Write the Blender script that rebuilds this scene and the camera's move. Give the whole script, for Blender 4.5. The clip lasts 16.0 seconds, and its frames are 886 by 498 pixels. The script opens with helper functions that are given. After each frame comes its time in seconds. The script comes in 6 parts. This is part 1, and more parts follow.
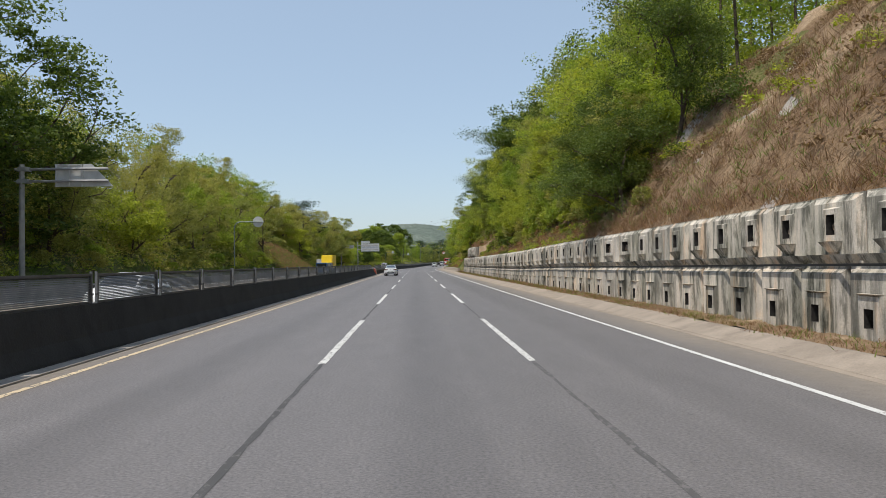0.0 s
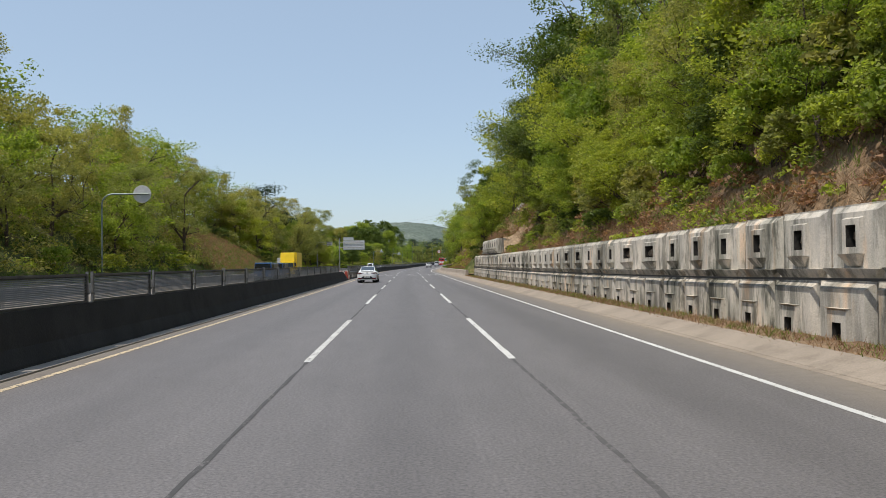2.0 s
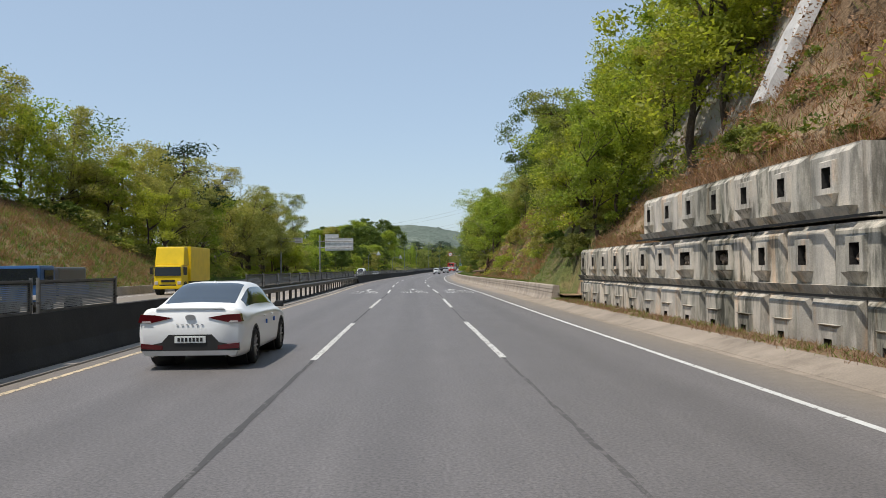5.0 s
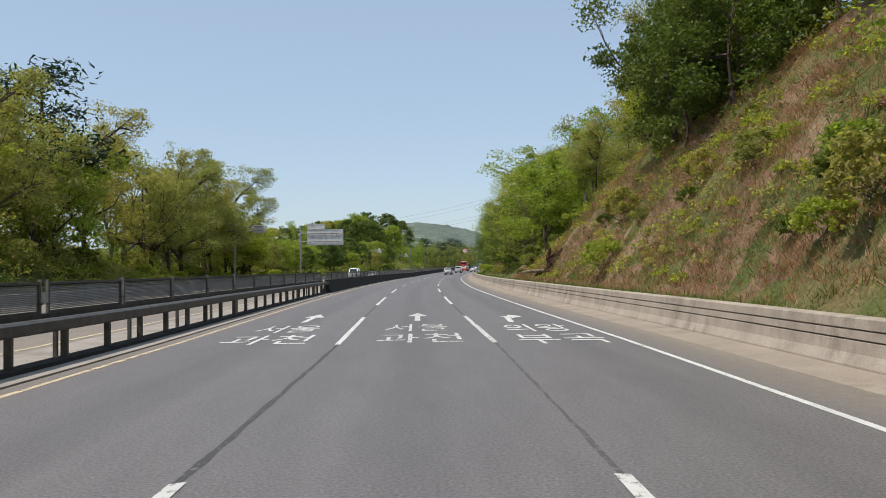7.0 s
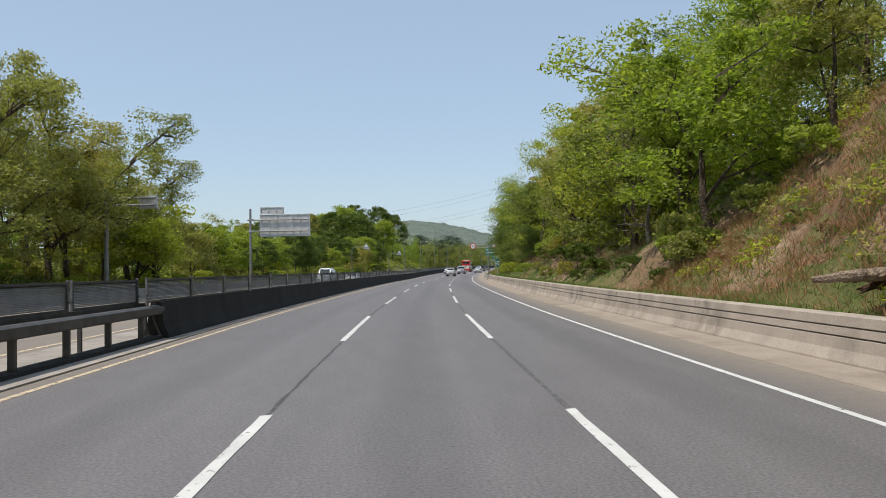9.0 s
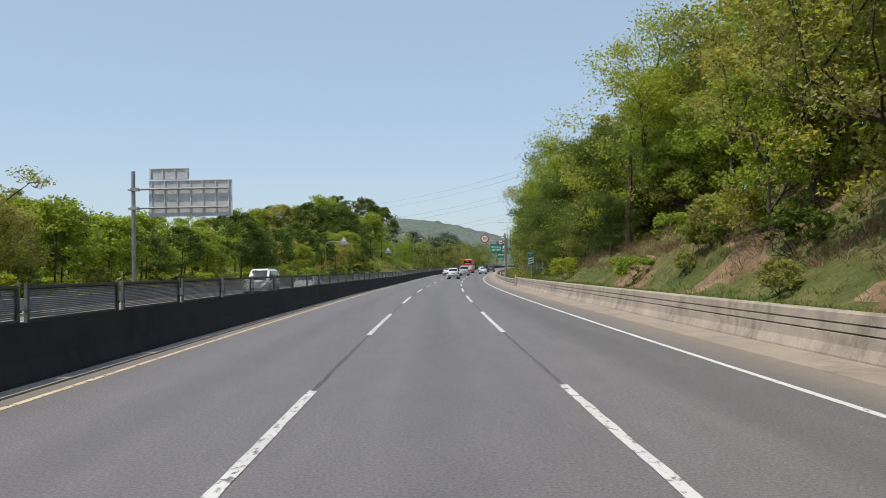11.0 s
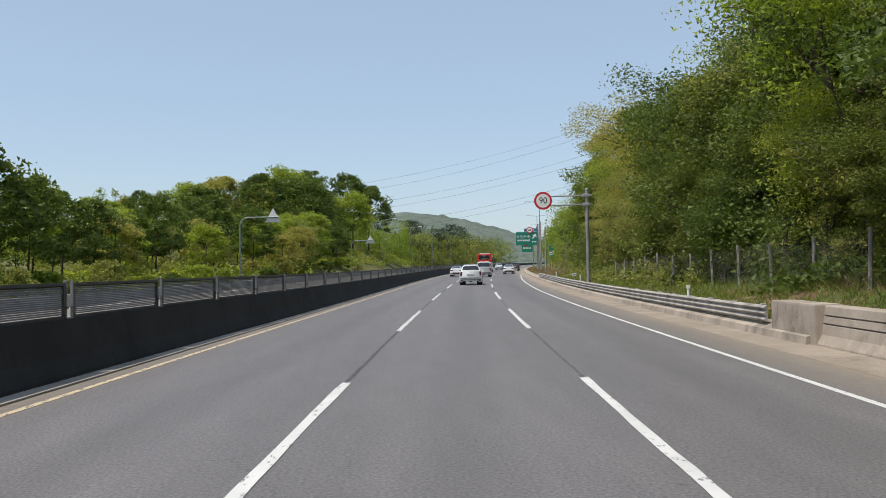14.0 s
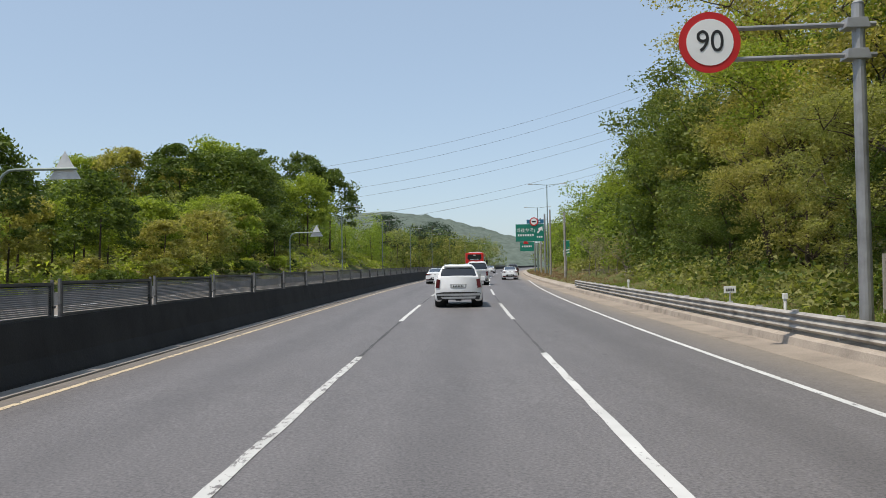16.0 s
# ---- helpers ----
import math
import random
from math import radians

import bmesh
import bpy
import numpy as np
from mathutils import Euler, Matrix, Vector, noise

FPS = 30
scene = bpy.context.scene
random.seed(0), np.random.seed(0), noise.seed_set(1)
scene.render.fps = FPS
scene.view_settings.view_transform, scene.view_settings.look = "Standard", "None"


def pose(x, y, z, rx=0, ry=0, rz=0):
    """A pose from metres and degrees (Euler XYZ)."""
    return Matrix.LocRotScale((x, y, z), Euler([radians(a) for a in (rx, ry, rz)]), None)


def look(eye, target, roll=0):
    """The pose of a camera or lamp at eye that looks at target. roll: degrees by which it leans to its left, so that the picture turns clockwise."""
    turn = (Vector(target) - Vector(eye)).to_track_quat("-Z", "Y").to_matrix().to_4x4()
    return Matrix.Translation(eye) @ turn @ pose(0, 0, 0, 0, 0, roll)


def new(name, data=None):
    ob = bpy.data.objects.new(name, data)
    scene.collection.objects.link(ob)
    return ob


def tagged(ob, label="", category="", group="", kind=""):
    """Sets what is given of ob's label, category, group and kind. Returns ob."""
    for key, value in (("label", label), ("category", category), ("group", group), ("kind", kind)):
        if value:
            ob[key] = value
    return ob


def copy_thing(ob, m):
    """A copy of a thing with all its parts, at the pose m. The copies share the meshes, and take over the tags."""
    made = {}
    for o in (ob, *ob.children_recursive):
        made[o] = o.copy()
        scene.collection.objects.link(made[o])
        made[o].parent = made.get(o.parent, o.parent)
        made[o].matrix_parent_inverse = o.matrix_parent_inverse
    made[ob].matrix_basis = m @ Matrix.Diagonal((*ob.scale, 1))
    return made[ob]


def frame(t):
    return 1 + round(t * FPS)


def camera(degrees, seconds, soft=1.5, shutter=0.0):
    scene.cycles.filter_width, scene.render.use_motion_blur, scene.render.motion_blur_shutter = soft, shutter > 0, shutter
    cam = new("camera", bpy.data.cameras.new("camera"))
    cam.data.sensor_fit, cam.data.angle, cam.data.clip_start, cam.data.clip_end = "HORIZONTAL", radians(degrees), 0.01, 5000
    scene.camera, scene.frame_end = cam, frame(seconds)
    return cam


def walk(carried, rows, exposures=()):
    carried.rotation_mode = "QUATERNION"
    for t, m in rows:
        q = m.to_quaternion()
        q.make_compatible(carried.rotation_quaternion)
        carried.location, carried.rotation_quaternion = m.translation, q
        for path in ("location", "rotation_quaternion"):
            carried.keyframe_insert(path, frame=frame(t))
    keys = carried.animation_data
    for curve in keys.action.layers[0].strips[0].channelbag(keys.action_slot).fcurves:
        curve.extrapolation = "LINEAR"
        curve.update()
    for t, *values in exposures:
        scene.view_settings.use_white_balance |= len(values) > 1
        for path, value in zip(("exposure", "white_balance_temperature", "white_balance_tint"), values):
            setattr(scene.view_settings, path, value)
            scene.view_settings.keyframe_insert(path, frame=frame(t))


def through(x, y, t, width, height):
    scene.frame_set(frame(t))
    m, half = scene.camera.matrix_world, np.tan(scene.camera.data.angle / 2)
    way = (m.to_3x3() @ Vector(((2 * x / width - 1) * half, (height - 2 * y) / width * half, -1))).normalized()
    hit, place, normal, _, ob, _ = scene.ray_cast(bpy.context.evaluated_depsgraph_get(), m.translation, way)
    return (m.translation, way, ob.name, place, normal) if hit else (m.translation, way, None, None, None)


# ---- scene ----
# The camera: a car on the middle lane, seconds, x, y, yaw, pitch, roll
LENS, EYE = 57.71, 1.662
cam = camera(LENS, 16.0, soft=0.9)
ROWS = [
    (0.0, -0.169, 0.000, -1.975, 1.017, -0.693),
    (0.5, -0.216, 9.790, -1.947, 1.024, -0.656),
    (1.0, -0.241, 19.676, -2.082, 1.041, -0.576),
    (1.5, -0.163, 29.623, -2.341, 1.167, -0.557),
    (2.0, -0.016, 39.635, -2.547, 1.030, -0.695),
    (2.5, 0.053, 49.710, -2.705, 1.044, -0.738),
    (3.0, 0.039, 59.677, -2.707, 1.158, -0.738),
    (3.5, 0.049, 69.457, -2.519, 1.286, -0.745),
    (4.0, -0.000, 79.170, -2.508, 1.309, -0.648),
    (4.5, 0.023, 88.780, -2.473, 1.359, -0.602),
    (5.0, 0.066, 98.486, -2.312, 1.448, -0.552),
    (5.2, 0.061, 102.382, -2.261, 1.344, -0.546),
    (7.3, 0.286, 143.167, -1.732, 1.435, -0.786),
    (7.5, 0.223, 147.021, -1.750, 1.392, -0.831),
    (8.0, 0.156, 156.623, -1.918, 1.461, -0.929),
    (8.5, 0.064, 166.435, -2.133, 1.541, -0.874),
    (9.0, 0.008, 176.278, -2.175, 1.452, -0.872),
    (9.5, -0.039, 185.980, -2.345, 1.340, -0.901),
    (9.7, -0.050, 189.845, -2.405, 1.398, -0.898),
    (11.8, 0.844, 230.538, -2.759, 1.508, -1.132),
    (12.0, 1.015, 234.492, -2.735, 1.495, -1.162),
    (12.5, 1.380, 244.416, -2.682, 1.501, -1.283),
    (13.0, 1.690, 254.348, -2.451, 1.427, -1.149),
    (13.5, 2.122, 264.434, -2.272, 1.422, -1.089),
    (14.0, 2.710, 274.352, -2.320, 1.392, -1.056),
    (14.5, 3.287, 283.989, -2.632, 1.459, -0.832),
    (15.0, 3.924, 293.105, -2.928, 1.532, -0.671),
    (15.5, 4.599, 301.953, -3.192, 1.536, -0.711),
    (16.0, 5.325, 310.904, -3.395, 1.596, -0.909),
]


def rise(s):
    """Height of the road: level, then a slight climb."""
    if s < 300:
        return 0.0
    return 1.06e-4 * (s - 300) ** 2 if s < 336 else 0.1374 + 0.0076 * (s - 336)


walk(cam, [(t, look((x, y, EYE + rise(y)), (x - math.sin(radians(w)) * math.cos(radians(p)), y + math.cos(radians(w)) * math.cos(radians(p)), EYE + rise(y) + math.sin(radians(p))), r)) for t, x, y, w, p, r in ROWS], exposures=[(0.0, 0.0), (16.0, 0.0)])

# ---- light ----
SUN_UP, SUN_FROM = 66.0, (-0.86, -0.5)
world = bpy.data.worlds.new("sky")
scene.world = world
world.use_nodes = True
wn = world.node_tree
sky = wn.nodes.new("ShaderNodeTexSky")
sky.sky_type, sky.sun_disc = "NISHITA", False
sky.sun_elevation, sky.sun_rotation = radians(SUN_UP), math.atan2(SUN_FROM[0], SUN_FROM[1])
sky.air_density, sky.dust_density, sky.ozone_density, sky.altitude = 1.0, 1.0, 1.4, 100
# a hazy sky: the clear sky's colour, thinned into pale haze
wn.nodes["Background"].inputs["Strength"].default_value = 0.155
haze = wn.nodes.new("ShaderNodeMix")
haze.data_type = "RGBA"
haze.inputs[0].default_value = 0.54
haze.inputs[7].default_value = (3.16, 3.93, 4.80, 1)
wn.links.new(sky.outputs["Color"], haze.inputs[6])
wn.links.new(haze.outputs[2], wn.nodes["Background"].inputs["Color"])
sun = new("sun", bpy.data.lights.new("sun", "SUN"))
sun.data.energy, sun.data.angle, sun.data.color = 4.2, radians(0.6), (1.0, 0.925, 0.82)
sun.matrix_world = look((0, 0, 60), Vector((0, 0, 60)) - Vector((SUN_FROM[0] * math.cos(radians(SUN_UP)), SUN_FROM[1] * math.cos(radians(SUN_UP)), math.sin(radians(SUN_UP)))))

# ---- materials ----
rnd = random.Random(7)


class Mat:
    """A small builder of node materials on world positions."""

    def __init__(self, name, rough=0.8, metal=0.0, spec=0.4):
        self.m = bpy.data.materials.new(name)
        self.m.use_nodes = True
        self.t = self.m.node_tree
        self.b = self.t.nodes["Principled BSDF"]
        self.b.inputs["Roughness"].default_value = rough
        self.b.inputs["Metallic"].default_value = metal
        self.b.inputs["Specular IOR Level"].default_value = spec
        self.pos = None

    def node(self, kind, **inputs):
        n = self.t.nodes.new(kind)
        for k, v in inputs.items():
            n.inputs[k].default_value = v
        return n

    def link(self, a, b):
        self.t.links.new(a, b)

    def where(self, scale=(1, 1, 1)):
        if self.pos is None:
            self.pos = self.node("ShaderNodeNewGeometry").outputs["Position"]
        n = self.node("ShaderNodeMapping")
        n.inputs["Scale"].default_value = scale
        self.link(self.pos, n.inputs["Vector"])
        return n.outputs["Vector"]

    def noise(self, size, detail=4.0, stretch=(1, 1, 1), rough=0.55):
        """Noise of about that size in metres."""
        n = self.node("ShaderNodeTexNoise", Scale=1.0 / size, Detail=detail, Roughness=rough)
        self.link(self.where(stretch), n.inputs["Vector"])
        return n.outputs["Fac"]

    def ramp(self, fac, *stops):
        n = self.node("ShaderNodeValToRGB")
        e = n.color_ramp.elements
        e[0].position, e[0].color = stops[0][0], (*stops[0][1], 1)
        e[1].position, e[1].color = stops[-1][0], (*stops[-1][1], 1)
        for p, c in stops[1:-1]:
            x = e.new(p)
            x.color = (*c, 1)
        self.link(fac, n.inputs["Fac"])
        return n.outputs["Color"]

    def mix(self, a, b, fac, mode="MIX"):
        n = self.node("ShaderNodeMix")
        n.data_type, n.blend_type = "RGBA", mode
        for sock, v in ((n.inputs[0], fac), (n.inputs[6], a), (n.inputs[7], b)):
            if isinstance(v, (int, float)):
                sock.default_value = v
            elif isinstance(v, tuple):
                sock.default_value = (*v, 1)
            else:
                self.link(v, sock)
        return n.outputs[2]

    def colour(self, c):
        if isinstance(c, tuple):
            self.b.inputs["Base Color"].default_value = (*c, 1)
        else:
            self.link(c, self.b.inputs["Base Color"])
        return self

    def bump(self, height, strength=0.4, depth=0.01):
        n = self.node("ShaderNodeBump", Strength=strength, Distance=depth)
        self.link(height, n.inputs["Height"])
        self.link(n.outputs["Normal"], self.b.inputs["Normal"])
        return self


def grey(v, warm=0.0):
    return (v * (1 + warm), v, v * (1 - warm))


def plain(name, c, rough=0.5, metal=0.0, spec=0.4, dirt=0.12, size=0.6):
    """Painted or moulded surface with faint dirt."""
    m = Mat(name, rough, metal, spec)
    dark = tuple(v * (1 - 2.2 * dirt) for v in c)
    m.colour(m.ramp(m.noise(size, 6), (0.3, dark), (0.6, c)))
    return m.m


def asphalt_mat():
    m = Mat("asphalt", 0.66, 0, 0.5)
    big = m.ramp(m.noise(2.2, 5, (1, 0.03, 1)), (0.3, (0.126, 0.118, 0.118)), (0.7, (0.154, 0.144, 0.144)))
    patch = m.ramp(m.noise(0.5, 8, (1, 0.25, 1), 0.7), (0.3, grey(0.84)), (0.7, grey(1.06)))
    grain = m.ramp(m.noise(0.035, 4, (1, 1, 1), 0.8), (0.36, grey(0.52)), (0.64, grey(1.42)))
    c = m.mix(m.mix(big, patch, 0.8, "MULTIPLY"), grain, 0.9, "MULTIPLY")
    # oil-darkened middle of each lane, paler wheel tracks
    lane = m.node("ShaderNodeAttribute")
    lane.attribute_name = "off"
    wave = m.node("ShaderNodeMath")
    wave.operation = "MULTIPLY"
    wave.inputs[1].default_value = 2 * math.pi / 3.55
    m.link(lane.outputs["Fac"], wave.inputs[0])
    cosine = m.node("ShaderNodeMath")
    cosine.operation = "COSINE"
    m.link(wave.outputs[0], cosine.inputs[0])
    worn = m.ramp(cosine.outputs[0], (0.0, grey(1.02)), (0.45, grey(1.04)), (1.0, grey(0.88)))
    c = m.mix(c, worn, 0.9, "MULTIPLY")
    spots = m.ramp(m.noise(0.22, 3, (1, 0.6, 1), 0.5), (0.22, grey(0.45)), (0.27, grey(1.0)))
    c = m.mix(c, spots, 0.8, "MULTIPLY")
    # fine cracks
    v = m.node("ShaderNodeTexVoronoi", Scale=0.7, Randomness=1.0)
    v.feature = "DISTANCE_TO_EDGE"
    w = m.node("ShaderNodeMix")
    w.data_type = "RGBA"
    n = m.node("ShaderNodeTexNoise", Scale=2.5, Detail=4.0)
    m.link(m.where(), n.inputs["Vector"])
    w.inputs[0].default_value = 0.25
    m.link(m.where(), w.inputs[6])
    m.link(n.outputs["Color"], w.inputs[7])
    m.link(w.outputs[2], v.inputs["Vector"])
    crack = m.ramp(v.outputs["Distance"], (0.0, grey(0.55)), (0.012, grey(1.0)))
    some = m.ramp(m.noise(9.0, 2, (1, 0.3, 1)), (0.60, grey(0.0)), (0.7, grey(0.8)))
    c = m.mix(c, m.mix(c, crack, 1.0, "MULTIPLY"), some)
    # sand that gathers at the road's edges
    span = m.node("ShaderNodeMapRange")
    for k, v in zip(("From Min", "From Max", "To Min", "To Max"), (4.6, 6.1, 0.0, 1.0)):
        span.inputs[k].default_value = v
    m.link(lane.outputs["Fac"], span.inputs["Value"])
    other = m.node("ShaderNodeMapRange")
    for k, v in zip(("From Min", "From Max", "To Min", "To Max"), (-5.3, -6.0, 0.0, 0.75)):
        other.inputs[k].default_value = v
    m.link(lane.outputs["Fac"], other.inputs["Value"])
    both = m.node("ShaderNodeMath")
    both.operation = "MAXIMUM"
    m.link(span.outputs[0], both.inputs[0])
    m.link(other.outputs[0], both.inputs[1])
    blur = m.node("ShaderNodeMath")
    blur.operation = "MULTIPLY"
    m.link(both.outputs[0], blur.inputs[0])
    m.link(m.ramp(m.noise(1.3, 6, (1, 0.12, 1), 0.65), (0.25, grey(0.45)), (0.65, grey(1.0))), blur.inputs[1])
    m.colour(m.mix(c, m.ramp(m.noise(0.2, 6), (0.3, (0.22, 0.18, 0.135)), (0.7, (0.29, 0.245, 0.19))), blur.outputs[0]))
    m.bump(m.noise(0.015, 2), 0.25, 0.005)
    return m.m


def concrete_mat(name, light, dark, stain=0.55, size=1.2, vertical=0.12, warm=0.05):
    """Weathered concrete with runs of dark stain that follow the fall of water."""
    m = Mat(name, 0.9, 0, 0.3)
    base = m.ramp(m.noise(size, 7), (0.3, grey(dark, warm)), (0.68, grey(light, warm)))
    runs = m.ramp(m.noise(0.55, 7, (1, 1, vertical * 1.6), 0.68), (0.40, grey(0.26, 0.04)), (0.50, grey(0.75)), (0.56, grey(1.0)))
    where = m.ramp(m.noise(2.6, 6, (1, 1, 1), 0.6), (0.42, grey(0.0)), (0.58, grey(1.0)))
    soft = m.mix(base, m.mix(base, runs, 1.0, "MULTIPLY"), where)
    c = m.mix(base, soft, stain)
    grain = m.ramp(m.noise(0.03, 3), (0.3, grey(0.82)), (0.7, grey(1.12)))
    m.colour(m.mix(c, grain, 0.8, "MULTIPLY"))
    m.bump(m.noise(0.05, 5), 0.5, 0.012)
    return m.m


def wall_mat():
    """Old wall concrete, streaked top to bottom with soot, lime and moss."""
    m = Mat("wall_concrete", 0.92, 0, 0.25)
    base = m.ramp(m.noise(1.6, 7), (0.3, (0.42, 0.40, 0.37)), (0.5, (0.54, 0.505, 0.455)), (0.7, (0.64, 0.595, 0.53)))
    fine = m.ramp(m.noise(0.34, 8, (1, 1, 0.17), 0.7), (0.40, (0.20, 0.205, 0.19)), (0.46, (0.48, 0.485, 0.46)), (0.51, (0.92, 0.91, 0.89)), (0.66, (1.18, 1.15, 1.10)))
    wide = m.ramp(m.noise(1.1, 6, (1, 1, 0.22), 0.62), (0.42, (0.42, 0.44, 0.41)), (0.49, (0.85, 0.86, 0.83)), (0.56, (1.05, 1.03, 1.0)))
    pink = m.ramp(m.noise(0.6, 5, (1, 1, 0.2), 0.6), (0.56, (1.0, 1.0, 1.0)), (0.66, (1.2, 1.0, 0.84)))
    where = m.ramp(m.noise(7.0, 4, (1, 1, 0.5)), (0.36, grey(0.25)), (0.58, grey(1.0)))
    c = m.mix(base, fine, where, "MULTIPLY")
    c = m.mix(c, wide, where, "MULTIPLY")
    c = m.mix(c, pink, 1.0, "MULTIPLY")
    grain = m.ramp(m.noise(0.03, 3), (0.3, grey(0.82)), (0.7, grey(1.12)))
    m.colour(m.mix(c, grain, 0.8, "MULTIPLY"))
    m.bump(m.noise(0.06, 6), 0.6, 0.015)
    return m.m


def paint_mat(name, c, worn=0.42):
    """Road paint, worn through in places."""
    m = Mat(name, 0.75, 0, 0.4)
    chips = m.ramp(m.noise(0.1, 8, (1, 0.5, 1), 0.7), (worn - 0.05, grey(0.0)), (worn + 0.03, grey(1.0)))
    tone = m.ramp(m.noise(0.9, 4), (0.3, tuple(v * 0.8 for v in c)), (0.7, c))
    m.colour(m.mix((0.145, 0.135, 0.135), tone, chips))
    return m.m


def soil_mat(name, *stops, size=2.4, fine=0.16):
    m = Mat(name, 0.97, 0, 0.15)
    a = m.ramp(m.noise(size, 8, (1, 1, 0.6), 0.65), *stops)
    g = m.ramp(m.noise(fine, 6, (1, 1, 0.5), 0.7), (0.25, grey(0.45)), (0.72, grey(1.4)))
    m.colour(m.mix(a, g, 0.85, "MULTIPLY"))
    m.bump(m.noise(fine * 1.5, 6), 1.0, 0.15)
    return m.m


def leaf_mat(name, dark, light, through=0.35):
    """Leaves that vary from one to the next and from tree to tree, and let some light through."""
    m = Mat(name, 0.55, 0, 0.25)
    info = m.node("ShaderNodeObjectInfo")
    geo = m.node("ShaderNodeNewGeometry")
    c = m.ramp(geo.outputs["Random Per Island"], (0.0, dark), (1.0, light))
    tree = m.ramp(info.outputs["Random"], (0.0, (0.78, 0.86, 0.8)), (0.5, (1.0, 1.0, 1.0)), (1.0, (1.25, 1.1, 0.95)))
    c = m.mix(c, tree, 1.0, "MULTIPLY")
    m.colour(c)
    t = m.node("ShaderNodeBsdfTranslucent")
    m.link(m.mix(c, (1.5, 1.6, 0.7), 1.0, "MULTIPLY"), t.inputs["Color"])
    s = m.node("ShaderNodeMixShader")
    s.inputs[0].default_value = through
    m.link(m.b.outputs[0], s.inputs[1])
    m.link(t.outputs[0], s.inputs[2])
    m.link(s.outputs[0], m.t.nodes["Material Output"].inputs["Surface"])
    return m.m


ASPHALT = asphalt_mat()
SEAM = paint_mat("seam_tar", (0.068, 0.066, 0.066), 0.43)
SEAM_FADED = paint_mat("faded_seam_tar", (0.092, 0.088, 0.088), 0.47)
WHITE_PAINT = paint_mat("white_road_paint", (0.62, 0.62, 0.60), 0.395)
WORN_PAINT = paint_mat("worn_white_road_paint", (0.58, 0.58, 0.56), 0.44)
YELLOW_PAINT = paint_mat("yellow_road_paint", (0.60, 0.49, 0.33), 0.45)
WALL_CONCRETE = wall_mat()
KERB_CONCRETE = concrete_mat("kerb_concrete", 0.37, 0.27, 0.5, 0.8, 0.4, warm=0.17)
GUTTER_CONCRETE = concrete_mat("gutter_concrete", 0.285, 0.215, 0.3, 1.6, 0.6, warm=0.19)
# central barrier: the same near-black mix on every face
BARRIER_CONCRETE = concrete_mat("near_black_concrete", 0.034, 0.022, 0.4, 1.2, 0.4, warm=0.04)
MEDIAN_CONCRETE = concrete_mat("median_concrete", 0.34, 0.24, 0.3, 1.2, 0.6, warm=0.1)
# dark soil in the wall pockets, blackened further for the shade inside them
HOLE_DARK = plain("pocket_soil_shade", grey(0.04, 0.1), 0.95, dirt=0.3, size=0.1)
BLACK_RUBBER = plain("black_rubber", grey(0.012), 0.6, dirt=0.1)
DULL_STEEL = plain("dull_steel", grey(0.22), 0.5, 0.4, dirt=0.25, size=0.2)
OLD_RAIL = plain("weathered_rail", (0.44, 0.41, 0.37), 0.6, 0.15, dirt=0.25, size=0.5)
STEEL = plain("galvanised_steel", grey(0.50), 0.55, 0.35, dirt=0.15, size=0.25)
DARK_STEEL = plain("sooty_steel", grey(0.10, 0.03), 0.55, 0.4, dirt=0.2, size=0.3)
LOUVRE = plain("louvre_steel", grey(0.15, 0.03), 0.5, 0.3, dirt=0.2, size=0.4)
PALE_BARK = soil_mat("pale_bark", (0.3, (0.16, 0.135, 0.11)), (0.7, (0.34, 0.30, 0.25)), size=0.4, fine=0.05)
BARK = soil_mat("bark", (0.3, (0.06, 0.045, 0.035)), (0.7, (0.16, 0.125, 0.095)), size=0.4, fine=0.05)
GRASS_SLOPE = soil_mat("slope_grass", (0.30, (0.055, 0.075, 0.02)), (0.5, (0.11, 0.12, 0.04)), (0.68, (0.20, 0.15, 0.075)))
DRY_SLOPE = soil_mat("dry_slope", (0.28, (0.085, 0.06, 0.035)), (0.42, (0.17, 0.11, 0.065)), (0.54, (0.24, 0.165, 0.10)), (0.68, (0.38, 0.285, 0.19)), size=3.0, fine=0.12)
ROCK = concrete_mat("rock_face", 0.40, 0.22, 0.8, 2.0, 0.3, warm=0.12)
GROUND_SOIL = soil_mat("ground_soil", (0.35, (0.06, 0.07, 0.03)), (0.65, (0.15, 0.13, 0.07)), size=6.0)
LEAF_BRIGHT = leaf_mat("leaf_bright", (0.155, 0.20, 0.034), (0.37, 0.41, 0.08), 0.5)
LEAF_DARK = leaf_mat("leaf_dark", (0.06, 0.092, 0.02), (0.16, 0.20, 0.042), 0.3)
LEAF_OLIVE = leaf_mat("leaf_olive", (0.17, 0.175, 0.058), (0.37, 0.355, 0.13), 0.48)
STUMP_WOOD = soil_mat("stump_wood", (0.36, (0.030, 0.018, 0.013)), (0.55, (0.085, 0.05, 0.033)), (0.72, (0.24, 0.165, 0.115)), size=0.35, fine=0.07)
DEAD_WOOD = soil_mat("dead_wood", (0.3, (0.14, 0.10, 0.075)), (0.7, (0.38, 0.30, 0.22)), size=0.5, fine=0.07)
LEAF_BUD = leaf_mat("leaf_bud", (0.20, 0.19, 0.10), (0.40, 0.37, 0.22), 0.45)
LEAF_WILLOW = leaf_mat("leaf_willow", (0.07, 0.12, 0.035), (0.17, 0.24, 0.08), 0.35)
LEAF_PINE = leaf_mat("leaf_pine", (0.012, 0.03, 0.014), (0.04, 0.075, 0.03), 0.1)
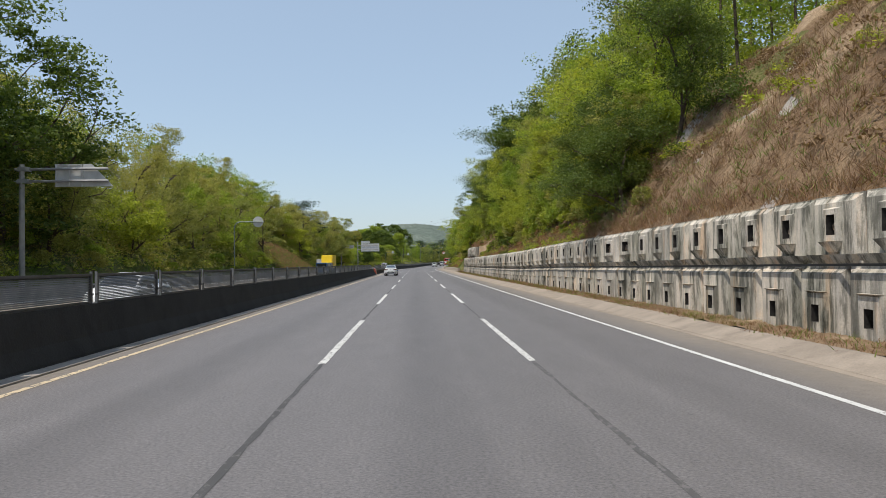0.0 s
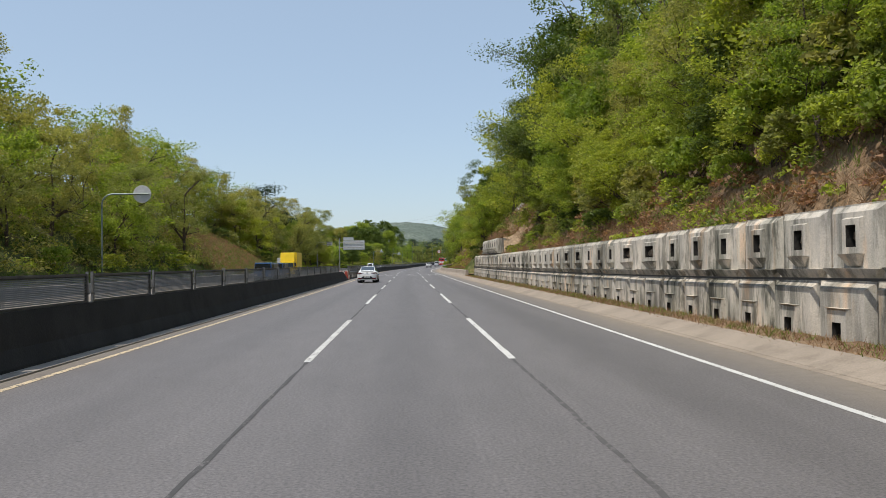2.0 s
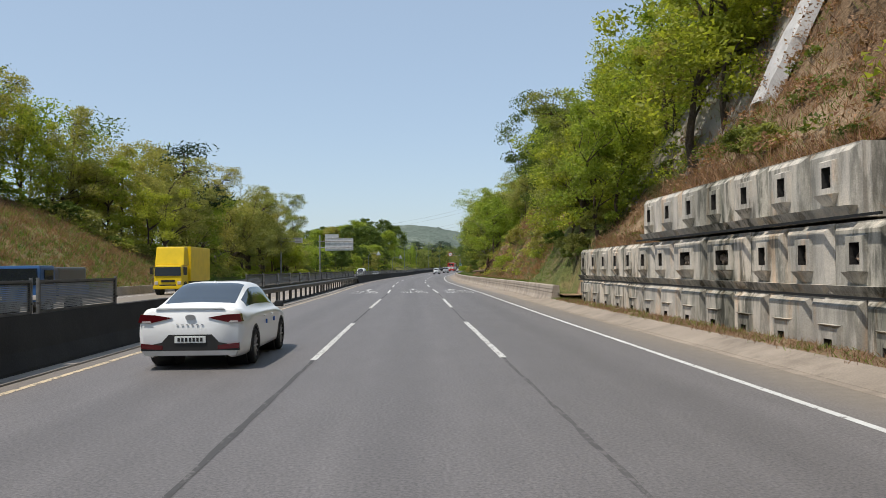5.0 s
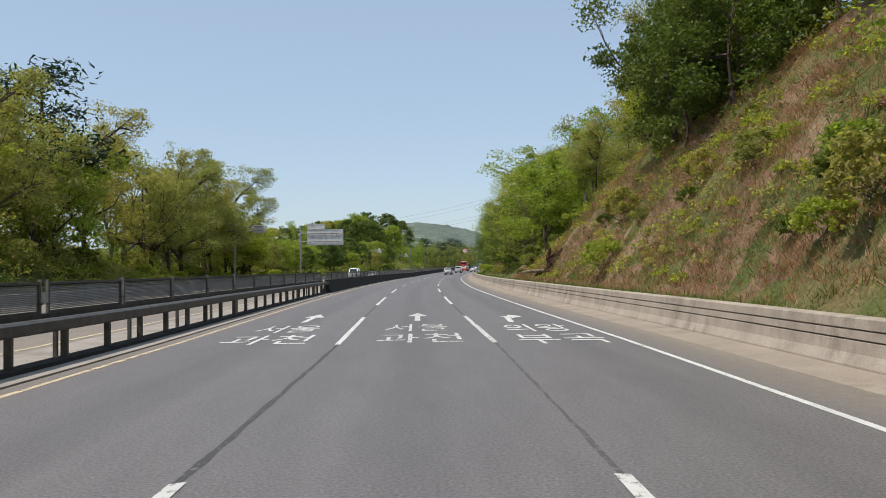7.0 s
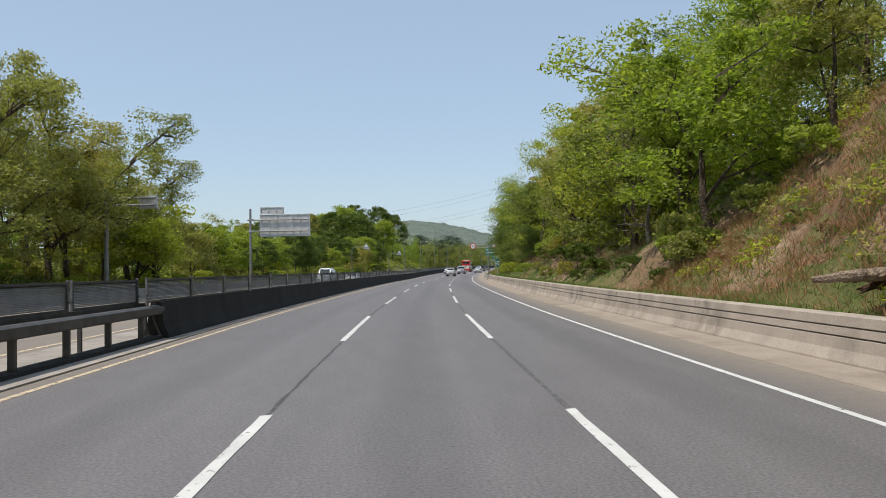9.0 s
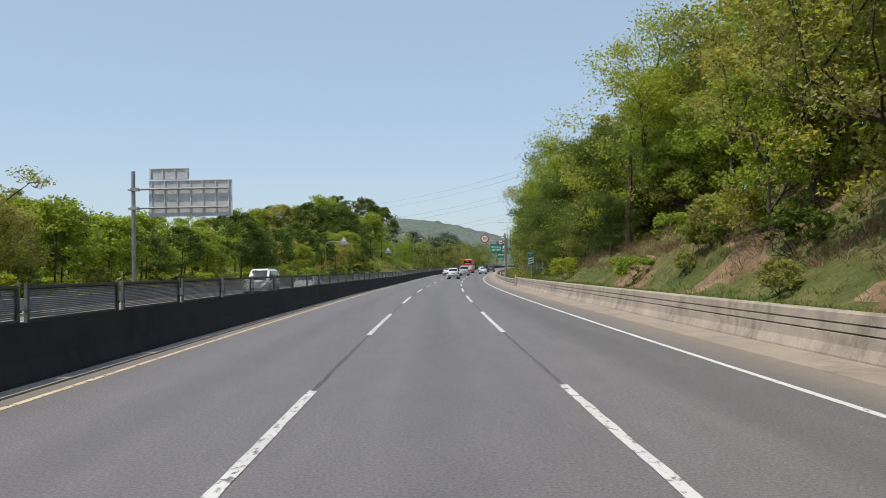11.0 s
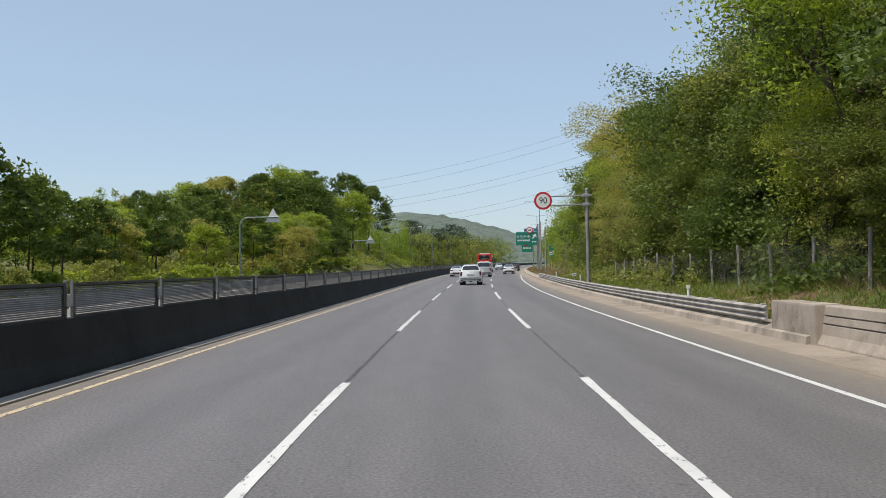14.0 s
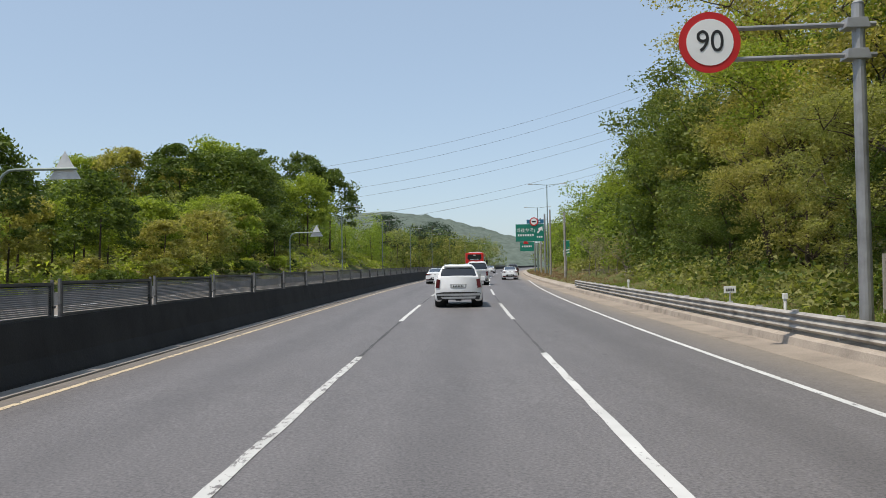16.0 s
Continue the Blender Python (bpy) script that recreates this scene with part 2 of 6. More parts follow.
DRY_GRASS = leaf_mat("dry_grass", (0.14, 0.075, 0.05), (0.34, 0.215, 0.135), 0.25)
GREEN_GRASS = leaf_mat("green_grass", (0.07, 0.12, 0.02), (0.19, 0.25, 0.06), 0.3)

# ---- the plan: s runs along the road, off to the right of the middle lane's centre ----


def bend(s):
    drift = float(np.interp(s, (124, 140, 155, 166, 186, 206, 226, 246), (0, 0.08, 0.2, 0.1, 0.0, -0.13, -0.05, 0)))
    return 0.000271 * max(0.0, s - 173.0) ** 2 + drift


def at(s, off, z=0.0):
    return Vector((bend(s) + off, s, z + rise(s)))


def exit_sway(s):
    """The outer edge line, which leaves the road towards the exit."""
    return float(np.interp(s, (60, 150, 330, 350, 366, 390, 434, 480), (-0.04, -0.08, -0.08, 0.1, 0.4, 1.0, 2.2, 3.2)))


def turned(s):
    """The road's turn to the right at s, in degrees, as a pose's rz."""
    return -math.degrees(math.atan(0.000542 * max(0.0, s - 173.0)))


def spot(s, off, z=0.0, turn=0.0, scale=1.0):
    p = at(s, off, z)
    return pose(p.x, p.y, p.z, 0, 0, turned(s) + turn) @ Matrix.Scale(scale, 4)


def mesh_of(name, verts, faces, mats, smooth=False, index=None):
    me = bpy.data.meshes.new(name)
    me.from_pydata([tuple(v) for v in verts], [], faces)
    for m in mats if isinstance(mats, (list, tuple)) else [mats]:
        me.materials.append(m)
    if index is not None:
        me.polygons.foreach_set("material_index", index)
    if smooth:
        me.polygons.foreach_set("use_smooth", [True] * len(me.polygons))
    me.update()
    return me


def from_bm(name, bm, mat, smooth=False):
    me = bpy.data.meshes.new(name)
    bmesh.ops.recalc_face_normals(bm, faces=bm.faces)
    bm.to_mesh(me)
    bm.free()
    me.materials.append(mat)
    if smooth:
        me.polygons.foreach_set("use_smooth", [True] * len(me.polygons))
    return me


def part(name, data, mat, parent, label="", m=None, smooth=False):
    """One mesh object under a thing or a part; data is a bmesh or a mesh."""
    me = data if isinstance(data, bpy.types.Mesh) else from_bm(name, data, mat, smooth)
    ob = new(name, me)
    ob.parent = parent
    if m is not None:
        ob.matrix_basis = m
    return tagged(ob, label) if label else ob


def thing(name, m, label, category, group="", kind=""):
    ob = new(name)
    ob.matrix_basis = m
    return tagged(ob, label, category, group, kind)


def box(bm, x0, x1, y0, y1, z0, z1, bevel=0.0, taper=(1, 1)):
    """A box, tapered towards its top, with bevelled edges."""
    cx, cy = (x0 + x1) / 2, (y0 + y1) / 2
    vs = []
    for z, (tx, ty) in ((z0, (1, 1)), (z1, taper)):
        for x, y in ((x0, y0), (x1, y0), (x1, y1), (x0, y1)):
            vs.append(bm.verts.new((cx + (x - cx) * tx, cy + (y - cy) * ty, z)))
    fs = [bm.faces.new([vs[i] for i in f]) for f in ((3, 2, 1, 0), (4, 5, 6, 7), (0, 1, 5, 4), (1, 2, 6, 5), (2, 3, 7, 6), (3, 0, 4, 7))]
    if bevel:
        bmesh.ops.bevel(bm, geom=list({e for f in fs for e in f.edges}), offset=bevel, segments=2, affect="EDGES", profile=0.7)
    return bm


def rod(bm, a, b, r0, r1=None, n=10):
    """A round bar from a to b."""
    a, b = Vector(a), Vector(b)
    q = (b - a).to_track_quat("Z", "Y")
    rings = []
    for p, r in ((a, r0), (b, r0 if r1 is None else r1)):
        rings.append([bm.verts.new(p + q @ Vector((r * math.cos(2 * math.pi * i / n), r * math.sin(2 * math.pi * i / n), 0))) for i in range(n)])
    for i in range(n):
        bm.faces.new((rings[0][i], rings[0][(i + 1) % n], rings[1][(i + 1) % n], rings[1][i]))
    bm.faces.new(rings[0][::-1])
    bm.faces.new(rings[1])
    return bm


def bent(bm, pts, r, n=8):
    """A round tube along a line of points."""
    pts = [Vector(p) for p in pts]
    prev = None
    for i, p in enumerate(pts):
        d = pts[min(i + 1, len(pts) - 1)] - pts[max(i - 1, 0)]
        side = d.cross(Vector((0.31, 0.17, 0.93)))
        if side.length < 1e-4 * d.length + 1e-9:
            side = d.cross(Vector((1, 0, 0)))
        side.normalize()
        up = side.cross(d).normalized()
        cur = [bm.verts.new(p + (side * math.cos(2 * math.pi * k / n) + up * math.sin(2 * math.pi * k / n)) * r) for k in range(n)]
        if prev:
            for k in range(n):
                bm.faces.new((prev[k], prev[(k + 1) % n], cur[(k + 1) % n], cur[k]))
        else:
            bm.faces.new(cur[::-1])
        prev = cur
    bm.faces.new(prev)
    return bm


def steps(s0, s1, step=4.0):
    n = max(1, round((s1 - s0) / step))
    return [s0 + (s1 - s0) * i / n for i in range(n + 1)]


def along(name, profile, s0, s1, mat, closed=True, step=4.0, caps=True, base=None, side=None):
    """A profile of (off, z) carried along the road from s0 to s1."""
    ss = steps(s0, s1, step)
    k = len(profile)
    verts = [at(s, o + (side(s) if side else 0), z + (base(s) if base else 0)) for s in ss for o, z in profile]
    faces = []
    for i in range(len(ss) - 1):
        for j in range(k if closed else k - 1):
            a, b = i * k + j, i * k + (j + 1) % k
            faces.append((a, a + k, b + k, b))
    if closed and caps:
        faces += [tuple(range(k)), tuple(reversed(range((len(ss) - 1) * k, len(ss) * k)))]
    return mesh_of(name, verts, faces, mat)


# ---- ground, road and markings ----


def lerp(table, s):
    return float(np.interp(s, [a for a, _ in table], [b for _, b in table]))


WALL_END = 137.0
BANK_R = [(-60, 1.35), (60, 1.35), (100, 1.6), (130, 1.7), (142, 1.5), (160, 1.6), (193, 1.5), (206, 0.95), (230, 0.8), (265, 0.62), (290, 0.35), (310, 0.14), (340, 0.14), (380, 0.5), (430, 0.55), (700, 0.3)]
CAP_R = [(-60, 22), (60, 22), (110, 23), (150, 22), (200, 18), (250, 14), (290, 9), (310, 5), (350, 6), (420, 12), (700, 8)]
BANK_L = [(-60, 0.85), (60, 0.9), (130, 1.0), (165, 0.9), (210, 0.4), (245, 0.25), (265, 0.05), (330, 0.03), (380, 0.25), (415, 0.5), (470, 0.65), (520, 0.1), (700, 0.05)]
CAP_L = [(-60, 15), (60, 16), (130, 18), (170, 16), (210, 9), (245, 6), (265, 1.5), (340, 1.2), (395, 3), (425, 10), (470, 14), (520, 3), (700, 2)]


def ledge(s):
    """Height of the joint between the wall's two lower rows."""
    return lerp([(-60, 1.6), (14, 1.53), (30, 1.43), (46, 1.35), (60, 1.20), (70, 1.14), (85, 1.10), (113, 1.07), (130, 1.12), (140, 1.12)], s)


def wall_top(s):
    if s > WALL_END - 0.5:
        return 0.5
    return ledge(s) + (2.92 if 112.4 < s < 126.2 else 1.36)


def bank_right(off, s):
    start, low = 8.75, wall_top(s) + 0.02
    if s > WALL_END - 0.5:
        u = min(1.0, (s - WALL_END + 0.5) / 9.0)
        start, low = 8.75 - 1.15 * u, (ledge(s) + 1.36) * (1 - u) + 0.7 * u
        start += 0.9 * max(0.0, min(1.0, (s - 148) / 10, (300 - s) / 10))
        if s > 285:
            low = 0.7 - 0.44 * min(1.0, (s - 285) / 6)
        if s > 352:
            start = 7.6 + 4.6 * min(1.0, (s - 352) / 14)
        if off < start and s < 150:
            return 0.36 + 0.34 * u
    d = max(0.0, off - start)
    cap = lerp(CAP_R, s)
    lump = 0.9 * noise.noise((off * 0.16, s * 0.11, 3.1)) + 0.4 * noise.noise((off * 0.5, s * 0.4, 1.2)) + 0.16 * noise.noise((off * 1.6, s * 1.5, 5.2))
    if s < 140 or 150 < s < 200:
        lump += 0.45 * abs(noise.noise((off * 0.5, s * 0.9, 4.4))) + 0.25 * noise.noise((off * 1.1, s * 1.1, 7.2))
    lump -= 1.1 * max(0.0, noise.noise((s * 0.22, off * 0.05, 9.0))) ** 1.0 * min(1.0, d / 4)
    if off > 90:
        return (low + cap) * max(0.0, 1 - (off - 90) / 300) - 0.4
    up = cap * (1 - math.exp(-lerp(BANK_R, s) * d / cap))
    # a bench behind the wall's third row, then a steep rock face
    w = lerp([(103, 0), (109, 1), (134, 1), (144, 0)], s)
    if w > 0:
        up += w * (lerp([(0, 0), (0.8, 0.2), (3.4, 2.5), (5.8, 8.4), (9, 14), (14, 19), (25, 24), (90, 26)], d) - up)
    return low + up + lump * min(1.0, d / 1.5) * min(1.0, 0.3 + lerp(BANK_R, s))


def bank_left(off, s):
    d = max(0.0, -off - 21.6)
    cap = lerp(CAP_L, s)
    lump = 0.8 * noise.noise((off * 0.14, s * 0.1, 7.7)) + 0.3 * noise.noise((off * 0.5, s * 0.45, 2.2))
    if off < -90:
        return cap * max(0.0, 1 - (-off - 90) / 300) - 0.4
    return 0.12 + cap * (1 - math.exp(-lerp(BANK_L, s) * d / cap)) + lump * min(1.0, d / 2.5) * 0.6


def sheet(name, offs, ss, height, mats, pick=None):
    verts = [at(s, o, height(o, s)) for s in ss for o in offs]
    k = len(offs)
    faces, index = [], []
    for i in range(len(ss) - 1):
        for j in range(k - 1):
            a = i * k + j
            faces.append((a, a + 1, a + k + 1, a + k))
            index.append(pick(offs[j], ss[i]) if pick else 0)
    return mesh_of(name, verts, faces, mats, True, index)


ground = tagged(new("ground", mesh_of("ground", [(-4000, -3000, -0.35), (4000, -3000, -0.35), (4000, 5000, -0.35), (-4000, 5000, -0.35)], [(0, 1, 2, 3)], GROUND_SOIL)), "wide flat ground of soil and grass beyond the road", "ground", kind="structure")
S0, S1 = -60.0, 760.0
road = tagged(new("road", along("road", [(-20.9, -0.3), (-20.9, 0.0), (6.55, 0.0), (6.55, -0.3)], S0, S1, ASPHALT)), "grey asphalt motorway with worn lane paint", "road", kind="structure")


band = road.data.attributes.new("off", "FLOAT", "POINT")
band.data.foreach_set("value", [(-20.9, -20.9, 6.55, 6.55)[i % 4] for i in range(len(road.data.vertices))])


def strip(name, s0, s1, o0, o1, z, mat, step=4.0, rag=0.0, side=None):
    """A flat strip laid on the road, with slightly ragged ends and sides."""
    ss = steps(s0, s1, step)
    verts, faces = [], []
    for i, s in enumerate(ss):
        w = rag * (rnd.random() - 0.5) + (side(s) if side else 0)
        e = rag * (rnd.random() - 0.5) * 6 if i in (0, len(ss) - 1) else 0
        verts += [at(s + e, o0 + w, z), at(s - e, o1 + rag * (rnd.random() - 0.5) + (side(s) if side else 0), z)]
    faces = [(2 * i, 2 * i + 1, 2 * i + 3, 2 * i + 2) for i in range(len(ss) - 1)]
    return part(name, mesh_of(name, verts, faces, mat), mat, road)


strip("edge_line", S0, S1, -5.62, -5.50, 0.005, YELLOW_PAINT)
strip("edge_line", S0, S1, 4.80, 4.92, 0.005, WHITE_PAINT, side=exit_sway)
strip("edge_line", S0, S1, -8.75, -8.6, 0.005, YELLOW_PAINT)
strip("edge_line", S0, S1, -19.5, -19.35, 0.005, WHITE_PAINT)
for o in (-1.75, 1.78):
    for s in range(-40, 700, 20):
        strip("tar_seam", s, s + 20, o - 0.04 + 0.02 * rnd.random(), o + 0.025 + 0.02 * rnd.random(), 0.003, SEAM if o < 0 else SEAM_FADED, 0.5, 0.03)
DASHES = [13.5 + 20 * k for k in range(-2, 7)] + [155.4 + 20 * k for k in range(3)] + [216.0 + 20 * k for k in range(24)]
for o in (-1.75, 1.78):
    for s in DASHES:
        strip("lane_dash", s, s + 10.3, o - 0.065, o + 0.065, 0.007, WHITE_PAINT if rnd.random() < 0.6 else WORN_PAINT, 0.6, 0.02)
for o in (-12.2, -15.8):
    for s in range(-40, 640, 20):
        strip("lane_dash", s, s + 10.3, o - 0.075, o + 0.075, 0.007, WHITE_PAINT, 3.0, 0.02)

gutter = tagged(new("pavement_gutter", along("gutter", [(5.95, 0.004), (6.97, 0.03), (6.97, -0.1), (5.95, -0.1)], S0, S1, GUTTER_CONCRETE)), "sandy concrete gutter along the road edge", "gutter", kind="structure")
median_floor = tagged(new("pavement_median", along("median", [(-8.2, 0.01), (-8.2, 0.03), (-5.95, 0.03), (-5.95, 0.006)], S0, S1, MEDIAN_CONCRETE)), "worn concrete strip under the central barrier", "pavement", kind="structure")

# banks
def pick_right(o, s):
    n = noise.noise((o * 0.35, s * 0.22, 8.0)) + 0.5 * noise.noise((o * 0.9, s * 0.7, 3.0))
    if 6 < s < 40 and n > 0.42:
        return 2
    dry = (6 < s < 40 or 112 < s < 134) and n > -0.38 or 150 < s < 202 and n > -0.02
    if 125 < s < 140 and 10.5 < o < 17 and noise.noise((o * 0.4, s * 0.3, 2.0)) > -0.15:
        return 2
    if 206 < s < 300 and noise.noise((o * 0.3, s * 0.16, 6.0)) > 0.16:
        return 1
    return 1 if (dry and o < 30) or (o < 11 and s < 137) else 0


offs_r = [8.75 + 0.55 * i for i in range(20)] + [20.5, 22, 24, 27, 31, 36, 44, 60, 90, 150, 250, 395]
ss_r = steps(-60, WALL_END - 0.35, 0.8)
bank1 = tagged(new("bank_above_wall", sheet("bank_above_wall", offs_r, ss_r, bank_right, [GRASS_SLOPE, DRY_SLOPE, ROCK], pick_right)), "steep hillside of brown dry grass and earth above the wall", "hillside", kind="structure")
offs_r2 = [7.3] + [7.6 + 0.55 * i for i in range(22)] + [20.5, 22, 24, 27, 31, 36, 44, 60, 90, 150, 250, 395]
bank2 = tagged(new("bank_beside_road", sheet("bank_beside_road", offs_r2, steps(WALL_END - 0.4, 760, 1.2), bank_right, [GRASS_SLOPE, DRY_SLOPE, ROCK], pick_right)), "grassy hillside with brown bare patches beside the road", "hillside", kind="structure")


def bare_left(s, o):
    """The open grassy slope in the wood of the far embankment."""
    return 133 + 2.0 * (-23 - o) < s < 178 and o > max(-33.5, -33.5 + 0.6 * (s - 160))


FAR_SLOPE = soil_mat("far_slope", (0.30, (0.13, 0.15, 0.05)), (0.48, (0.24, 0.22, 0.10)), (0.6, (0.34, 0.25, 0.15)), (0.7, (0.42, 0.34, 0.22)), size=3.4, fine=0.3)


def pick_left(o, s):
    return 1 if bare_left(s, o) and noise.noise((o * 0.25, s * 0.18, 4.0)) > -0.12 else 0


offs_l = [-395, -250, -150, -90, -60, -48, -42, -38] + [-36 + 0.9 * i for i in range(16)] + [-21.6, -20.9]
bank3 = tagged(new("bank_left", sheet("bank_left", offs_l, steps(-60, 760, 1.6), bank_left, [GRASS_SLOPE, FAR_SLOPE], pick_left)), "wooded embankment with a bare grassy slope beyond the far carriageway", "hillside", kind="structure")
for b in (bank1, bank2, bank3):
    b.data.update()

# ---- kerb, wall and barriers on the right ----
kerb = tagged(new("kerb", along("kerb", [(6.12, -0.1), (6.14, 0.014), (6.36, 0.07), (6.62, 0.145), (6.74, 0.175), (6.88, 0.18), (6.88, -0.1)], S0, 139.0, GUTTER_CONCRETE, step=2.0)), "low sandy concrete kerb before the wall", "kerb", kind="structure")
verge = tagged(new("verge", sheet("verge", [6.84, 7.1, 7.4, 7.7, 8.0], steps(-60, 138.5, 0.5), lambda o, s: lerp([(0, 0.18), (40, 0.16), (65, 0.12), (138, 0.11)], s) + 0.07 * noise.noise((o * 3, s * 1.3, 0)) + 0.03 * (o - 6.84), DRY_SLOPE)), "narrow verge of dry earth and straw at the wall's foot", "verge", kind="structure")

parapet = tagged(new("parapet", along("parapet", [(6.90, -0.1), (6.91, 0.06), (7.00, 0.24), (7.03, 0.43), (7.034, 0.435), (7.09, 0.44), (7.09, 0.462), (7.036, 0.467), (7.055, 0.595), (7.11, 0.60), (7.11, 0.622), (7.06, 0.627), (7.08, 0.785), (7.11, 0.81), (7.40, 0.81), (7.44, -0.1)], 138.4, 290.0, KERB_CONCRETE, step=2.0)), "long stained concrete parapet with two dark grooves below its top", "barrier", kind="structure")
foot = tagged(new("kerb_low", along("kerb_low", [(6.75, -0.1), (6.8, 0.18), (7.1, 0.285), (7.5, 0.285), (7.5, -0.1)], 290.0, 760.0, KERB_CONCRETE, step=4.0)), "low concrete kerb under the steel guard rail", "kerb", kind="structure")


def rings(bm, rects, cap=True):
    """A chain of rectangles (x, y0, y1, z0, z1) joined one to the next."""
    prev = None
    for x, y0, y1, z0, z1 in rects:
        cur = [bm.verts.new(p) for p in ((x, y0, z0), (x, y1, z0), (x, y1, z1), (x, y0, z1))]
        if prev:
            for i in range(4):
                bm.faces.new((prev[i], prev[(i + 1) % 4], cur[(i + 1) % 4], cur[i]))
        prev = cur
    if cap:
        bm.faces.new(prev)


def panel_mesh(name, wide, low):
    """A precast panel: chamfered field, raised frame round a rough pocket, and in the upper rows two overhanging ledges."""
    bm = bmesh.new()
    w, h = (1.36 if wide else 0.935), (1.44 if low else 1.36)
    hw, hh = (0.42, 0.19) if wide else (0.15, 0.175) if low else (0.165, 0.20)
    hz = 0.50 if low else 0.775
    fw = hw + (0.17 if low else 0.13)
    d = 0.10 if low else 0.07
    f0, f1 = (0.02, hz + hh + 0.23) if low else (hz - hh - 0.12, hz + hh + 0.11)
    rings(bm, [(0.3, -w, w, 0, h), (0.12, -w, w, 0, h), (0.12, -w + 0.03, w - 0.03, 0.01, h - 0.03), (0.0, -w + 0.19, w - 0.19, 0.03, h - 0.15), (0.0, -fw - 0.03, fw + 0.03, f0 - 0.01, f1 + 0.03), (-d, -fw, fw, f0, f1), (-d, -hw, hw, hz - hh, hz + hh), (0.28, -hw, hw, hz - hh, hz + hh)])
    # pocket sides and back take the soil colour with recess shade painted in
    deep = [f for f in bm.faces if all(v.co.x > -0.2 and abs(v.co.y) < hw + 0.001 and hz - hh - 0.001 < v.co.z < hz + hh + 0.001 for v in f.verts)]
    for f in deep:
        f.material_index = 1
    ledges = [(-fw - 0.02, fw + 0.02, f1 - 0.02, f1 + 0.04, -d - 0.05)] if low else [(-w + 0.06, w - 0.06, 0.0, 0.19, -0.15), (-fw - 0.02, fw + 0.02, 0.235, 0.445, -0.16)]
    for y0, y1, z0, z1, out in ledges:
        back, cut = 0.05, min(0.13, (z1 - z0) * 0.6)
        v = [bm.verts.new(q) for q in ((back, y0 + cut, z0), (back, y1 - cut, z0), (back, y1, z1), (back, y0, z1), (-0.03, y0 + cut, z0), (-0.03, y1 - cut, z0), (out, y1, z1), (out, y0, z1))]
        for f in ((4, 5, 6, 7), (0, 1, 5, 4), (1, 2, 6, 5), (2, 3, 7, 6), (3, 0, 4, 7)):
            bm.faces.new([v[i] for i in f])
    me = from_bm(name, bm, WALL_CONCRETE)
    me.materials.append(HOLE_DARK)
    return me


def rubble_mesh():
    """Broken concrete and roots inside a pocket."""
    bm = bmesh.new()
    r = random.Random(5)
    for _ in range(3):
        y, z = r.uniform(-0.08, 0.08), r.uniform(-0.12, 0.1)
        bmesh.ops.create_icosphere(bm, subdivisions=1, radius=r.uniform(0.06, 0.10), matrix=Matrix.Translation((0.08, y, z)) @ Matrix.Diagonal((1, 0.8, 1.3, 1)))
    return from_bm("rubble", bm, DEAD_WOOD)


retaining_wall = tagged(new("wall_retaining", along("wall_core", [(8.28, -0.1), (8.28, 1.31), (8.75, 1.31), (8.75, -0.1)], S0, WALL_END, WALL_CONCRETE, base=lambda s: ledge(s) - 0.0)), "stepped retaining wall of weathered precast concrete panels", "wall", kind="structure")
core2 = along("wall_foot", [(8.18, -0.1), (8.18, 1.0), (8.8, 1.0), (8.8, -0.1)], S0, WALL_END, WALL_CONCRETE)
part("wall_foot", core2, WALL_CONCRETE, retaining_wall)
part("wall_crown", along("wall_crown", [(8.32, 0), (8.32, 1.36), (8.95, 1.36), (8.95, 0)], 112.5, 126.1, WALL_CONCRETE, base=lambda s: ledge(s) + 1.47), WALL_CONCRETE, retaining_wall)
part("cable_conduit", along("cable_conduit", [(7.84, -0.005), (7.84, 0.045), (7.90, 0.045), (7.90, -0.005)], -20.0, 135.8, BLACK_RUBBER, base=lambda s: ledge(s)), None, retaining_wall, "black cable conduit along the ledge")
PANELS = {(w, l): panel_mesh("panel", w, l) for w in (0, 1) for l in (0, 1)}
RUBBLE = rubble_mesh()
def run(first, count, step, wide=0):
    return [(first + step * k, wide) for k in range(count)]


# panel centres along the wall; pairs of wide panels stand among the narrow ones
ROW_LOW = run(-8.9, 76, 1.908)
ROW_HIGH = run(-9.15, 21, 1.9) + run(31.15, 2, 2.75, 1) + run(36.25, 15, 1.957) + run(66.0, 2, 2.75, 1) + run(71.1, 3, 1.9) + run(77.25, 2, 2.75, 1) + run(82.35, 9, 1.9) + run(99.9, 2, 2.75, 1) + run(105.0, 7, 1.9) + run(118.75, 2, 2.75, 1) + run(123.85, 7, 1.9)
ROW_TOP = run(113.6, 7, 1.92)
for row, places in enumerate((ROW_LOW, ROW_HIGH, ROW_TOP)):
    hz = 0.50 if row == 0 else 0.775
    for s, wide in places:
        z = ledge(s) + (-1.45, 0.03, 1.50)[row]
        off = (7.93, 8.08, 8.13)[row] + rnd.uniform(-0.012, 0.012)
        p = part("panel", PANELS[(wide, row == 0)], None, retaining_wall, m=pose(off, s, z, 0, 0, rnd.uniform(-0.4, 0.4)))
        for y in (-0.27, 0.05, 0.29) if wide else (0.0,):
            part("rubble", RUBBLE, None, p, m=pose(0.03, y, hz - 0.06, rnd.uniform(-60, 60), 0, 0))
